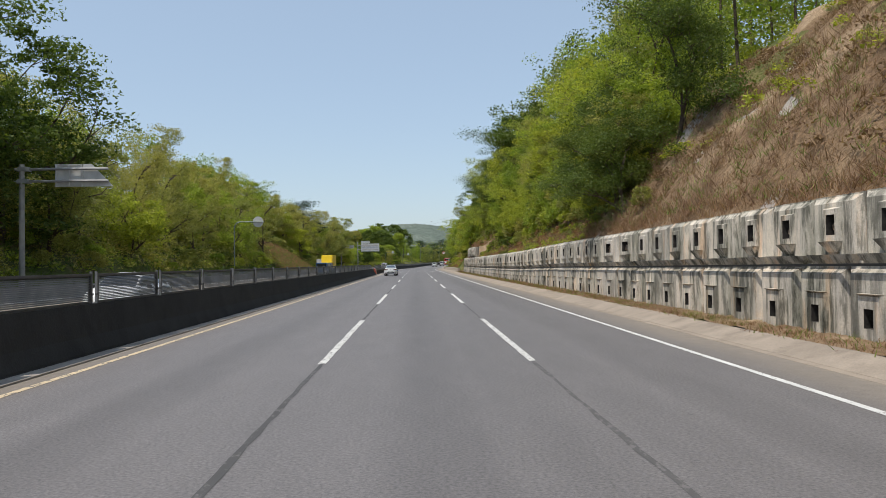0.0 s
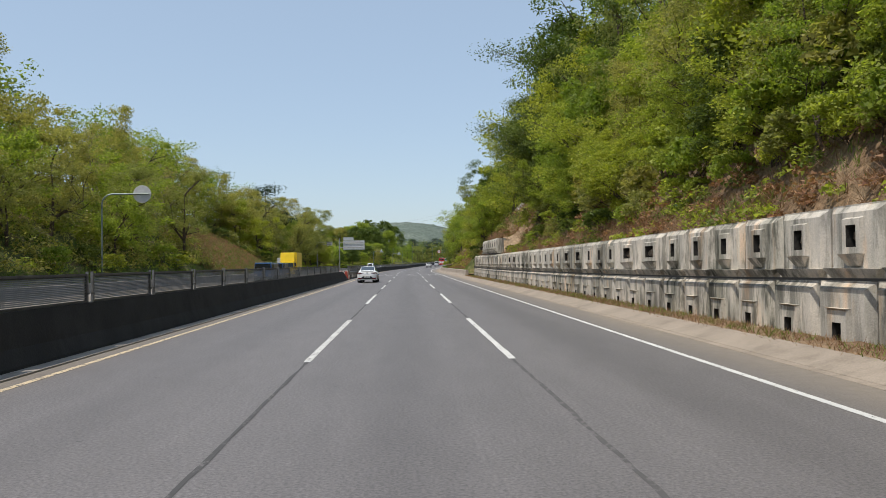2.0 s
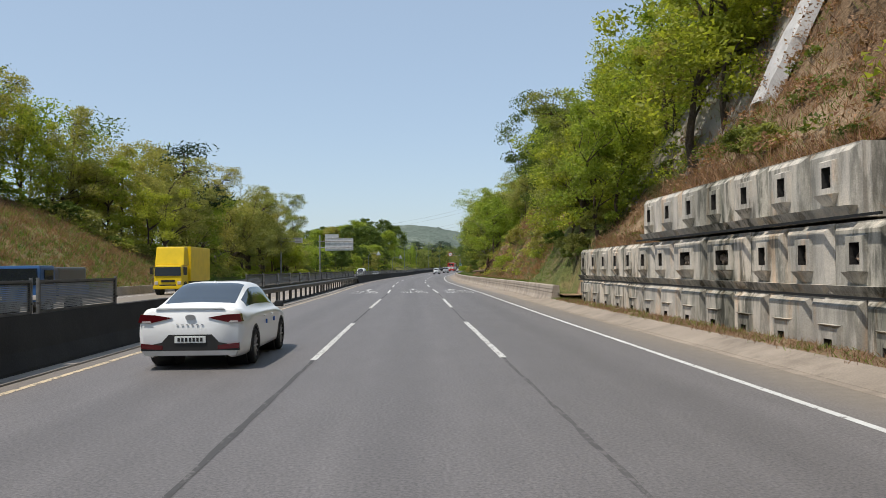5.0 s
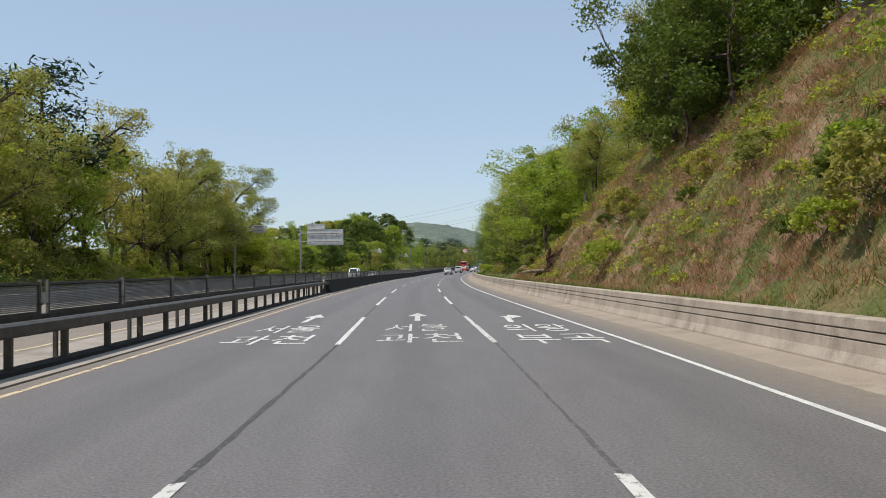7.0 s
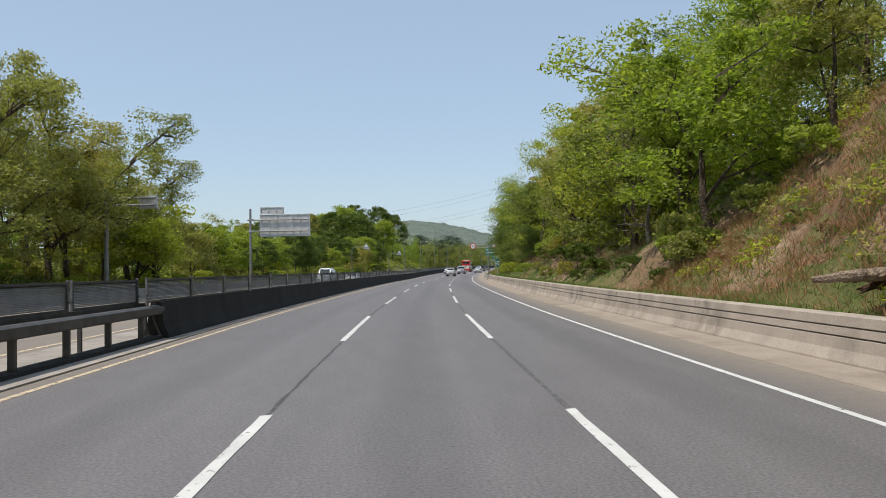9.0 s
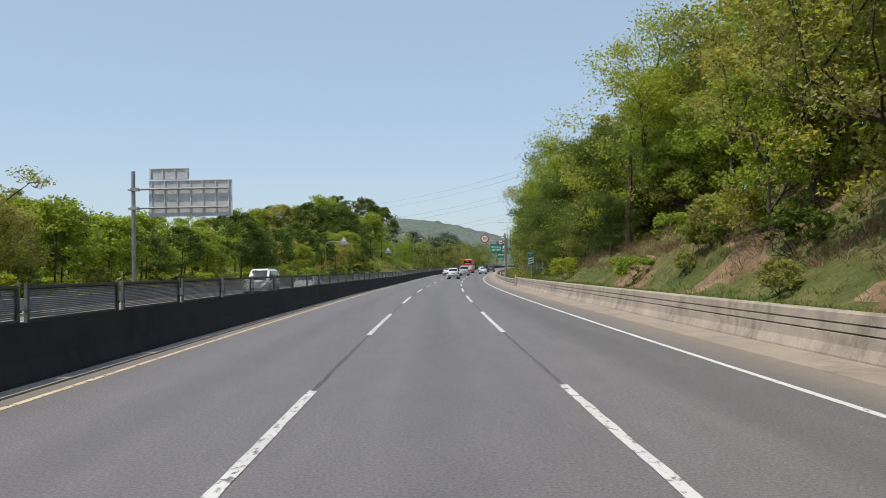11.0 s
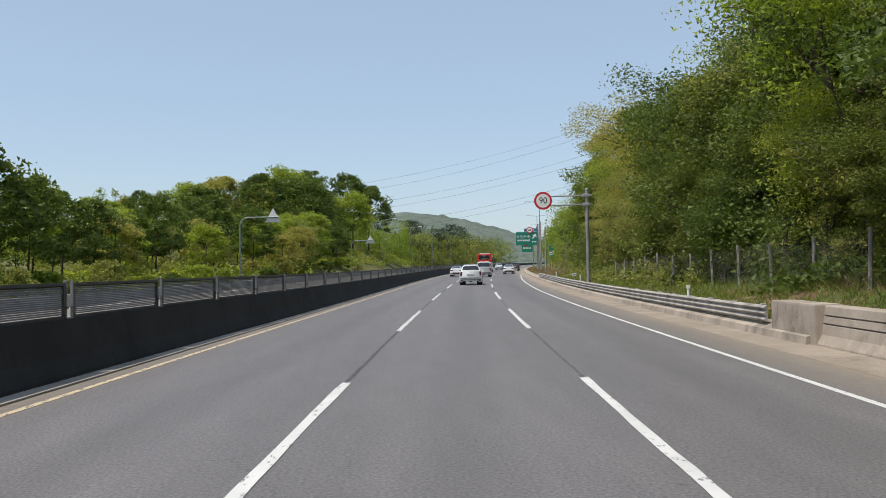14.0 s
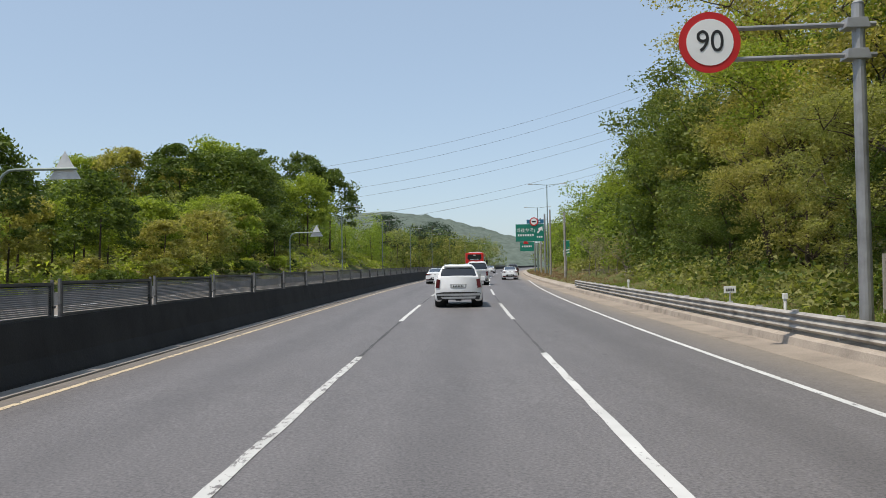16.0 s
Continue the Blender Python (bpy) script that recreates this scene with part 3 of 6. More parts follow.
part("cable_conduit", along("cable_conduit", [(7.90, -0.005), (7.90, 0.045), (7.96, 0.045), (7.96, -0.005)], 111.6, 126.2, BLACK_RUBBER, base=lambda s: ledge(s) + 1.45), None, retaining_wall, "black cable conduit along the ledge")

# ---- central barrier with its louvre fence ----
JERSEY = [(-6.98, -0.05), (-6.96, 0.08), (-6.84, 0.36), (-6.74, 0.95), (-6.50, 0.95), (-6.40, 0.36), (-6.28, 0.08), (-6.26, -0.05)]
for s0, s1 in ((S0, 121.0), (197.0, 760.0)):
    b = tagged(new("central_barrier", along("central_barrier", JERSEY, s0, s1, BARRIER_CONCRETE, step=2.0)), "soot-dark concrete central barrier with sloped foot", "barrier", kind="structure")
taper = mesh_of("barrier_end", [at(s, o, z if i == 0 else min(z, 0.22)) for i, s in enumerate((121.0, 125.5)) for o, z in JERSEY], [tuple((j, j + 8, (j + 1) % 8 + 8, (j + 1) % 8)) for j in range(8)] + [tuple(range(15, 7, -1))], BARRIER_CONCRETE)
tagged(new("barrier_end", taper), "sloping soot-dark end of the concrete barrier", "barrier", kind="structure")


def fence_panel():
    """A louvre panel 3.7 m long between two posts, seen edge on from above: x along the road's side, y along the road."""
    f = thing("glare_fence_panel", Matrix(), "dark steel louvre panel between posts on the central barrier", "fence", "glare fence panels")
    bm = bmesh.new()
    for y0, y1, z0, z1 in ((-1.86, 1.86, 0.0, 0.05), (-1.86, 1.86, 0.54, 0.59), (-1.86, -1.81, 0.05, 0.54), (1.81, 1.86, 0.05, 0.54)):
        box(bm, -0.025, 0.025, y0, y1, z0, z1)
    part("frame", bm, DARK_STEEL, f, "dark steel frame")
    bm = bmesh.new()
    for i in range(15):
        z = 0.07 + i * 0.0325
        v = [bm.verts.new(p) for p in ((0.018, -1.81, z), (0.018, 1.81, z), (-0.018, 1.81, z + 0.02), (-0.018, -1.81, z + 0.02))]
        bm.faces.new(v)
        v = [bm.verts.new(p) for p in ((0.016, -1.81, z - 0.004), (-0.02, -1.81, z + 0.016), (-0.02, 1.81, z + 0.016), (0.016, 1.81, z - 0.004))]
        bm.faces.new(v)
    part("louvre", bm, LOUVRE, f, "closely set dark slats")
    for y in (-1.885, 1.885):
        bm = bmesh.new()
        box(bm, -0.018, 0.03, y - 0.02, y + 0.02, -0.06, 0.63, 0.006)
        part("post", bm, DULL_STEEL, f, "galvanised post")
        bm = bmesh.new()
        box(bm, 0.0, 0.045, y - 0.04, y + 0.04, 0.16, 0.2)
        part("clamp", bm, DARK_STEEL, f)
    return f


first = fence_panel()
spots = [14.23 + 4.03 * k for k in range(-10, 26)] + [134.7 + 4.0 * k for k in range(16)] + [198.1] + [202 + 4.0 * k for k in range(27)] + [310.1 + 4.17 * k for k in range(76)]
first.matrix_basis = spot(spots[0], -6.58, 0.95)
for s in spots[1:]:
    gap = 124 < s < 197
    copy_thing(first, spot(s, -6.95 if gap else -6.58, 0.93 if gap else 0.95) @ Matrix.Diagonal((1, 1.045 if s > 309 else 1.0, 1, 1)))

# guard rail across the opening
rail = thing("median_guard_rail", Matrix(), "dark box-beam guard rail on short posts across the barrier gap", "guard rail")
part("beam", along("beam", [(-6.52, 0.62), (-6.46, 0.66), (-6.46, 0.82), (-6.52, 0.86), (-6.68, 0.86), (-6.68, 0.62)], 127.5, 197.2, DARK_STEEL), DARK_STEEL, rail)
part("sill", along("sill", [(-6.4, 0.02), (-6.42, 0.1), (-6.8, 0.1), (-6.82, 0.02)], 127.5, 197.2, BARRIER_CONCRETE), BARRIER_CONCRETE, rail, "dark concrete sill")
bm = bmesh.new()
box(bm, -0.06, 0.06, -0.05, 0.05, 0.0, 0.6, 0.012)
POST = from_bm("post", bm, DARK_STEEL)
for k in range(34):
    part("post", POST, None, rail, m=spot(128.2 + 2.05 * k, -6.6, 0.08))
part("back_beam", along("back_beam", [(-7.04, 0.84), (-7.04, 0.93), (-6.86, 0.93), (-6.86, 0.84)], 128.8, 197.2, DARK_STEEL), DARK_STEEL, rail)
bm = bmesh.new()
box(bm, -0.04, 0.04, -0.04, 0.04, 0.0, 0.86, 0.01)
POST2 = from_bm("post", bm, DARK_STEEL)
for k in range(18):
    part("post", POST2, None, rail, m=spot(129.2 + 4.0 * k, -6.95, 0.02))

# steel guard rail on the right
guard = thing("roadside_guard_rail", Matrix(), "galvanised triple-wave guard rail on posts beside the road", "guard rail")
WAVE = [(6.98, 0.30), (6.90, 0.36), (6.98, 0.43), (6.90, 0.50), (6.98, 0.57), (6.90, 0.63), (6.98, 0.68), (7.0, 0.68), (7.0, 0.30)]
part("beam", along("beam", WAVE, 292.5, 360.5, OLD_RAIL, step=2.0), OLD_RAIL, guard)
bm = bmesh.new()
box(bm, -0.06, 0.06, -0.05, 0.05, 0.0, 0.5, 0.01)
POST3 = from_bm("post", bm, STEEL)
for k in range(34):
    part("post", POST3, None, guard, m=spot(293 + 2.0 * k, 7.08, 0.2))
bm = bmesh.new()
box(bm, 6.87, 7.44, 0, 2.2, -0.1, 0.83, 0.04)
head_block = tagged(new("parapet_end", from_bm("parapet_end", bm, KERB_CONCRETE)), "pale concrete block where parapet meets guard rail", "barrier", kind="structure")
head_block.matrix_basis = pose(bend(290), 290.2, 0, 0, 0, turned(290))
# far side kerb of the opposite carriageway
far_kerb = tagged(new("kerb_far", along("kerb_far", [(-21.2, -0.1), (-21.2, 0.62), (-20.9, 0.62), (-20.7, -0.1)], S0, 760, MEDIAN_CONCRETE, step=4.0)), "low concrete wall beyond the far carriageway", "barrier", kind="structure")

# ---- vehicles ----
CAR_WHITE = plain("white_car_paint", (0.80, 0.81, 0.81), 0.22, 0, 0.6, dirt=0.02, size=1.5)
CAR_BLUE = plain("blue_truck_paint", (0.03, 0.10, 0.26), 0.3, 0, 0.6, dirt=0.08)
CAR_GREY = plain("grey_car_paint", grey(0.13), 0.3, 0.3, 0.6, dirt=0.05)
BUS_RED = plain("red_bus_paint", (0.60, 0.022, 0.015), 0.3, 0, 0.5, dirt=0.06, size=1.5)
BUS_WHITE = plain("white_bus_paint", (0.75, 0.75, 0.74), 0.35, 0, 0.5, dirt=0.05)
TRUCK_YELLOW = plain("yellow_truck_paint", (0.80, 0.56, 0.01), 0.35, 0, 0.5, dirt=0.06)
TINTED = plain("tinted_glass", (0.018, 0.022, 0.028), 0.06, 0, 0.8, dirt=0.0)
REAR_GLASS = plain("rear_glass", (0.04, 0.055, 0.075), 0.08, 0, 0.9, dirt=0.0)
TYRE = plain("tyre_rubber", grey(0.018), 0.85, dirt=0.2, size=0.1)
RIM = plain("alloy_rim", grey(0.35), 0.35, 0.8, dirt=0.2, size=0.1)
BLACK_TRIM = plain("black_plastic", grey(0.022), 0.6, dirt=0.1)
SILVER_TRIM = plain("silver_trim", grey(0.45), 0.35, 0.6, dirt=0.05)
RED_LENS = plain("red_lens", (0.085, 0.004, 0.007), 0.15, 0, 0.7, dirt=0.0)
CLEAR_LENS = plain("clear_lens", (0.55, 0.5, 0.48), 0.12, 0, 0.7, dirt=0.0)
PLATE_WHITE = plain("plate_white", (0.7, 0.72, 0.7), 0.5, dirt=0.03)
PLATE_YELLOW = plain("plate_yellow", (0.62, 0.42, 0.06), 0.5, dirt=0.03)
INK = plain("dark_ink", grey(0.02), 0.6, dirt=0.0)
INK_BLUE = plain("blue_foam", (0.02, 0.12, 0.45), 0.7, dirt=0.0)


def spline(rows, n):
    """Points on a smooth curve through the rows."""
    rows = np.array(rows, float)
    k = len(rows)
    u = np.linspace(0, k - 1, n)
    i = np.clip(u.astype(int), 0, k - 2)
    f = (u - i).reshape(-1, *([1] * (rows.ndim - 1)))
    p0, p1, p2, p3 = rows[np.maximum(i - 1, 0)], rows[i], rows[i + 1], rows[np.minimum(i + 2, k - 1)]
    t1, t2 = (p2 - p0) * 0.42, (p3 - p1) * 0.42
    return (2 * f**3 - 3 * f**2 + 1) * p1 + (f**3 - 2 * f**2 + f) * t1 + (-2 * f**3 + 3 * f**2) * p2 + (f**3 - f**2) * t2, u


def car_shell(stations, glass, wheels, wheel_r, nu=72, nv=31):
    """A body lofted through cross-sections from rear to front. Returns the vertices and the faces by name."""
    sec = [[(x, y, z) for x, z in pts] for y, pts in stations]
    dense = []
    for row in sec:
        p, v = spline(row, nv)
        dense.append(p)
    grid, u = spline(dense, nu)
    grid[..., 0] = np.maximum(grid[..., 0], 0)
    verts, faces = [], {"body": []}
    for sx in (1, -1):
        base = len(verts)
        verts += [(sx * p[0], p[1], p[2]) for row in grid for p in row]
        for i in range(nu - 1):
            for j in range(nv - 1):
                q = [base + i * nv + j, base + i * nv + j + 1, base + (i + 1) * nv + j + 1, base + (i + 1) * nv + j]
                c = (grid[i, j] + grid[i + 1, j + 1]) / 2
                if c[0] > 0.5 and any((c[1] - w) ** 2 + (c[2] - wheel_r) ** 2 < (wheel_r + 0.045) ** 2 for w in wheels):
                    continue
                um, vm = (u[i] + u[i + 1]) / 2, (v[j] + v[j + 1]) / 2
                name = "body"
                for g, (u0, u1, v0, v1) in glass.items():
                    if u0 < um < u1 and v0 < vm < v1:
                        name = g + ("" if g[0] in "rw" else "_right" if sx > 0 else "_left")
                faces.setdefault(name, []).append(q[::sx])
    for end in (0, nu - 1):
        ring = [end * nv + j for j in range(nv)] + [nu * nv + end * nv + j for j in reversed(range(nv))]
        faces["body"].append(ring if end else ring[::-1])
    return verts, faces


def sub_mesh(name, verts, faces, mat):
    ids = sorted({i for f in faces for i in f})
    at_ = {v: k for k, v in enumerate(ids)}
    me = mesh_of(name, [verts[i] for i in ids], [[at_[i] for i in f] for f in faces], mat, True)
    return me


def prism(pts, y0, y1):
    """A polygon of (x, z) given depth from y0 to y1."""
    bm = bmesh.new()
    a = [bm.verts.new((x, y0, z)) for x, z in pts]
    b = [bm.verts.new((x, y1, z)) for x, z in pts]
    bm.faces.new(a)
    bm.faces.new(b[::-1])
    for i in range(len(pts)):
        j = (i + 1) % len(pts)
        bm.faces.new((a[i], b[i], b[j], a[j]))
    return bm


def wheel_meshes(r, w):
    bm = bmesh.new()
    prof = [(r * 0.66, -w / 2), (r * 0.9, -w / 2), (r, -w * 0.36), (r, w * 0.36), (r * 0.9, w / 2), (r * 0.66, w / 2)]
    n = 28
    ring = [[bm.verts.new((x, q * math.cos(2 * math.pi * i / n), q * math.sin(2 * math.pi * i / n))) for q, x in prof] for i in range(n)]
    for i in range(n):
        for j in range(len(prof)):
            k = (j + 1) % len(prof)
            bm.faces.new((ring[i][j], ring[(i + 1) % n][j], ring[(i + 1) % n][k], ring[i][k]))
    tyre = from_bm("tyre", bm, TYRE, True)
    bm = bmesh.new()
    rod(bm, (-w * 0.30, 0, 0), (w * 0.1, 0, 0), r * 0.66, None, 28)
    for k in range(10):
        a = 2 * math.pi * k / 10
        c, s = math.cos(a), math.sin(a)
        rod(bm, (w * 0.34, c * r * 0.1, s * r * 0.1), (w * 0.40, c * r * 0.62, s * r * 0.62), r * 0.07, r * 0.05, 5)
    rod(bm, (w * 0.2, 0, 0), (w * 0.42, 0, 0), r * 0.17, r * 0.13, 12)
    rim = from_bm("rim", bm, RIM)
    return tyre, rim


def add_wheels(t, places, r, w, half):
    tyre, rim = wheel_meshes(r, w)
    bm = bmesh.new()
    n = 20
    for i in range(n):
        a0, a1 = math.pi * (1.12 * i / n - 0.06), math.pi * (1.12 * (i + 1) / n - 0.06)
        q = []
        for a in (a0, a1):
            for rr, x in ((r + 0.03, 0.0), (r + 0.075, 0.0), (r + 0.075, -0.16), (r + 0.03, -0.16)):
                q.append(bm.verts.new((x, rr * math.cos(a), rr * math.sin(a))))
        for j in range(4):
            bm.faces.new((q[j], q[(j + 1) % 4], q[4 + (j + 1) % 4], q[4 + j]))
    bmesh.ops.remove_doubles(bm, verts=bm.verts, dist=1e-4)
    arch = from_bm("wheel_arch", bm, BLACK_TRIM)
    bm = bmesh.new()
    rod(bm, (-0.45, 0, 0), (-0.1, 0, 0), r + 0.07, None, 20)
    well = from_bm("wheel_well", bm, BLACK_TRIM)
    for y in places:
        for side in (1, -1):
            m = pose(side * (half - w / 2 + 0.01), y, r, 0, 0, 0 if side > 0 else 180)
            h = part("wheel", tyre, None, t, m=m)
            part("rim", rim, None, h, "spoked alloy rim")
            e = pose(side * (half + 0.004), y, r, 0, 0, 0 if side > 0 else 180)
            part("wheel_arch", arch, None, t, m=e)
            part("wheel_well", well, None, t, m=e)


def fittings(t, items):
    """Parts given as (name, bmesh, material, label)."""
    for name, bm, mat, label in items:
        part(name, bm, mat, t, label)


def bars(t, x0, x1, z0, z1, y, count, mat, name="marking_bar"):
    """Unreadable or private writing as plain bars."""
    w = (x1 - x0) / count
    wide = 0.45 if z1 - z0 < 0.03 else 0.62
    for k in range(count):
        part(name, box(bmesh.new(), x0 + w * (k + 0.18), x0 + w * (k + 0.18 + wide), y - 0.006, y, z0, z1), mat, t)


def sedan(label, m, paint=CAR_WHITE, detail=True, group="passenger cars"):
    t = thing("car", m, label, "car", group)
    H = 0.9
    st = [
        (0.00, [(0.55, 0.30), (0.74, 0.34), (0.80, 0.58), (0.79, 0.80), (0.73, 0.96), (0.60, 1.01), (0, 1.03)]),
        (0.10, [(0.66, 0.21), (0.83, 0.30), (0.88, 0.58), (0.86, 0.82), (0.79, 0.99), (0.64, 1.05), (0, 1.075)]),
        (0.42, [(0.72, 0.19), (0.87, 0.27), (0.90, 0.60), (0.88, 0.84), (0.79, 0.99), (0.62, 1.04), (0, 1.065)]),
        (0.95, [(0.72, 0.19), (0.87, 0.27), (0.90, 0.62), (0.89, 0.87), (0.79, 1.00), (0.60, 1.21), (0, 1.245)]),
        (1.55, [(0.72, 0.19), (0.87, 0.27), (0.90, 0.62), (0.89, 0.88), (0.80, 0.99), (0.575, 1.40), (0, 1.44)]),
        (2.25, [(0.72, 0.19), (0.87, 0.27), (0.90, 0.62), (0.885, 0.88), (0.80, 0.97), (0.575, 1.425), (0, 1.465)]),
        (2.90, [(0.72, 0.19), (0.87, 0.27), (0.90, 0.62), (0.885, 0.87), (0.80, 0.955), (0.58, 1.35), (0, 1.395)]),
        (3.60, [(0.72, 0.19), (0.87, 0.27), (0.90, 0.60), (0.88, 0.82), (0.79, 0.92), (0.66, 0.98), (0, 1.02)]),
        (4.25, [(0.70, 0.20), (0.85, 0.28), (0.88, 0.56), (0.84, 0.74), (0.74, 0.82), (0.6, 0.85), (0, 0.88)]),
        (4.58, [(0.52, 0.28), (0.66, 0.32), (0.70, 0.50), (0.66, 0.62), (0.58, 0.68), (0.48, 0.70), (0, 0.72)]),
    ]
    v, f = car_shell(st, {"rear_window": (2.35, 4.0, 5.0, 6.1), "windscreen": (6.1, 6.95, 5.0, 6.1), "side_window": (2.75, 6.6, 4.12, 4.86)}, (0.98, 3.68), 0.32)
    for name, fs in f.items():
        part(name.replace("_right", "").replace("_left", ""), sub_mesh(name, v, fs, paint if name == "body" else REAR_GLASS if name.startswith("rear") else TINTED), None, t, "" if name == "body" else "dark tinted glass")
    add_wheels(t, (0.98, 3.68), 0.32, 0.21, H)
    for sx in (1, -1):
        fittings(t, [
            ("tail_light", prism([(sx * a, b) for a, b in ((0.30, 0.885), (0.60, 0.935), (0.83, 0.945), (0.868, 0.815), (0.66, 0.80), (0.46, 0.845))], -0.012, 0.16), RED_LENS, "dark red tail light"),
            ("reversing_lens", prism([(sx * a, b) for a, b in ((0.64, 0.802), (0.80, 0.81), (0.80, 0.832), (0.67, 0.832))], -0.02, 0.1), CLEAR_LENS, ""),
            ("reflector", prism([(sx * a, b) for a, b in ((0.46, 0.42), (0.82, 0.46), (0.82, 0.37), (0.46, 0.35))], -0.016, 0.2), RED_LENS, ""),
            ("wing_mirror", box(bmesh.new(), sx * 0.88 - 0.02 * (sx < 0), sx * 1.04 + 0.02 * (sx > 0), 2.98, 3.10, 0.93, 1.05, 0.035), BLACK_TRIM, ""),
        ])
        for y in (1.75, 2.55):
            part("door_handle", box(bmesh.new(), sx * 0.885, sx * 0.92, y, y + 0.16, 0.80, 0.83, 0.008), paint, t)
        if detail:
            for y in (1.95, 2.75):
                part("door_guard", box(bmesh.new(), sx * 0.9, sx * 0.925, y, y + 0.05, 0.66, 0.74, 0.006), INK_BLUE, t, "small blue foam door guard")
    fittings(t, [
        ("diffuser", prism([(-0.82, 0.40), (-0.48, 0.47), (-0.36, 0.60), (0.36, 0.60), (0.48, 0.47), (0.82, 0.40), (0.82, 0.33), (-0.82, 0.33)], -0.008, 0.2), BLACK_TRIM, "black lower bumper"),
        ("bumper_strip", prism([(-0.80, 0.33), (0.80, 0.33), (0.76, 0.25), (-0.76, 0.25)], -0.012, 0.25), SILVER_TRIM, ""),
        ("boot_lip", prism([(-0.58, 1.03), (0.58, 1.03), (0.54, 1.05), (-0.54, 1.05)], -0.012, 0.10), paint, ""),
        ("badge", prism([(0.085 * math.cos(a * 0.5236), 0.895 + 0.045 * math.sin(a * 0.5236)) for a in range(12)], -0.018, 0.05), SILVER_TRIM, "plain oval chrome badge"),
        ("roof_fin", box(bmesh.new(), -0.018, 0.018, 1.62, 1.76, 1.42, 1.485, 0.008, (0.6, 0.4)), paint, ""),
        ("number_plate", box(bmesh.new(), -0.26, 0.26, -0.022, 0.05, 0.46, 0.575, 0.006), PLATE_WHITE, "white plate with dark bars"),
    ])
    bars(t, -0.22, 0.22, 0.485, 0.55, -0.023, 7, INK)
    if detail:
        bars(t, -0.25, 0.25, 0.762, 0.776, -0.004, 6, SILVER_TRIM)
    return t


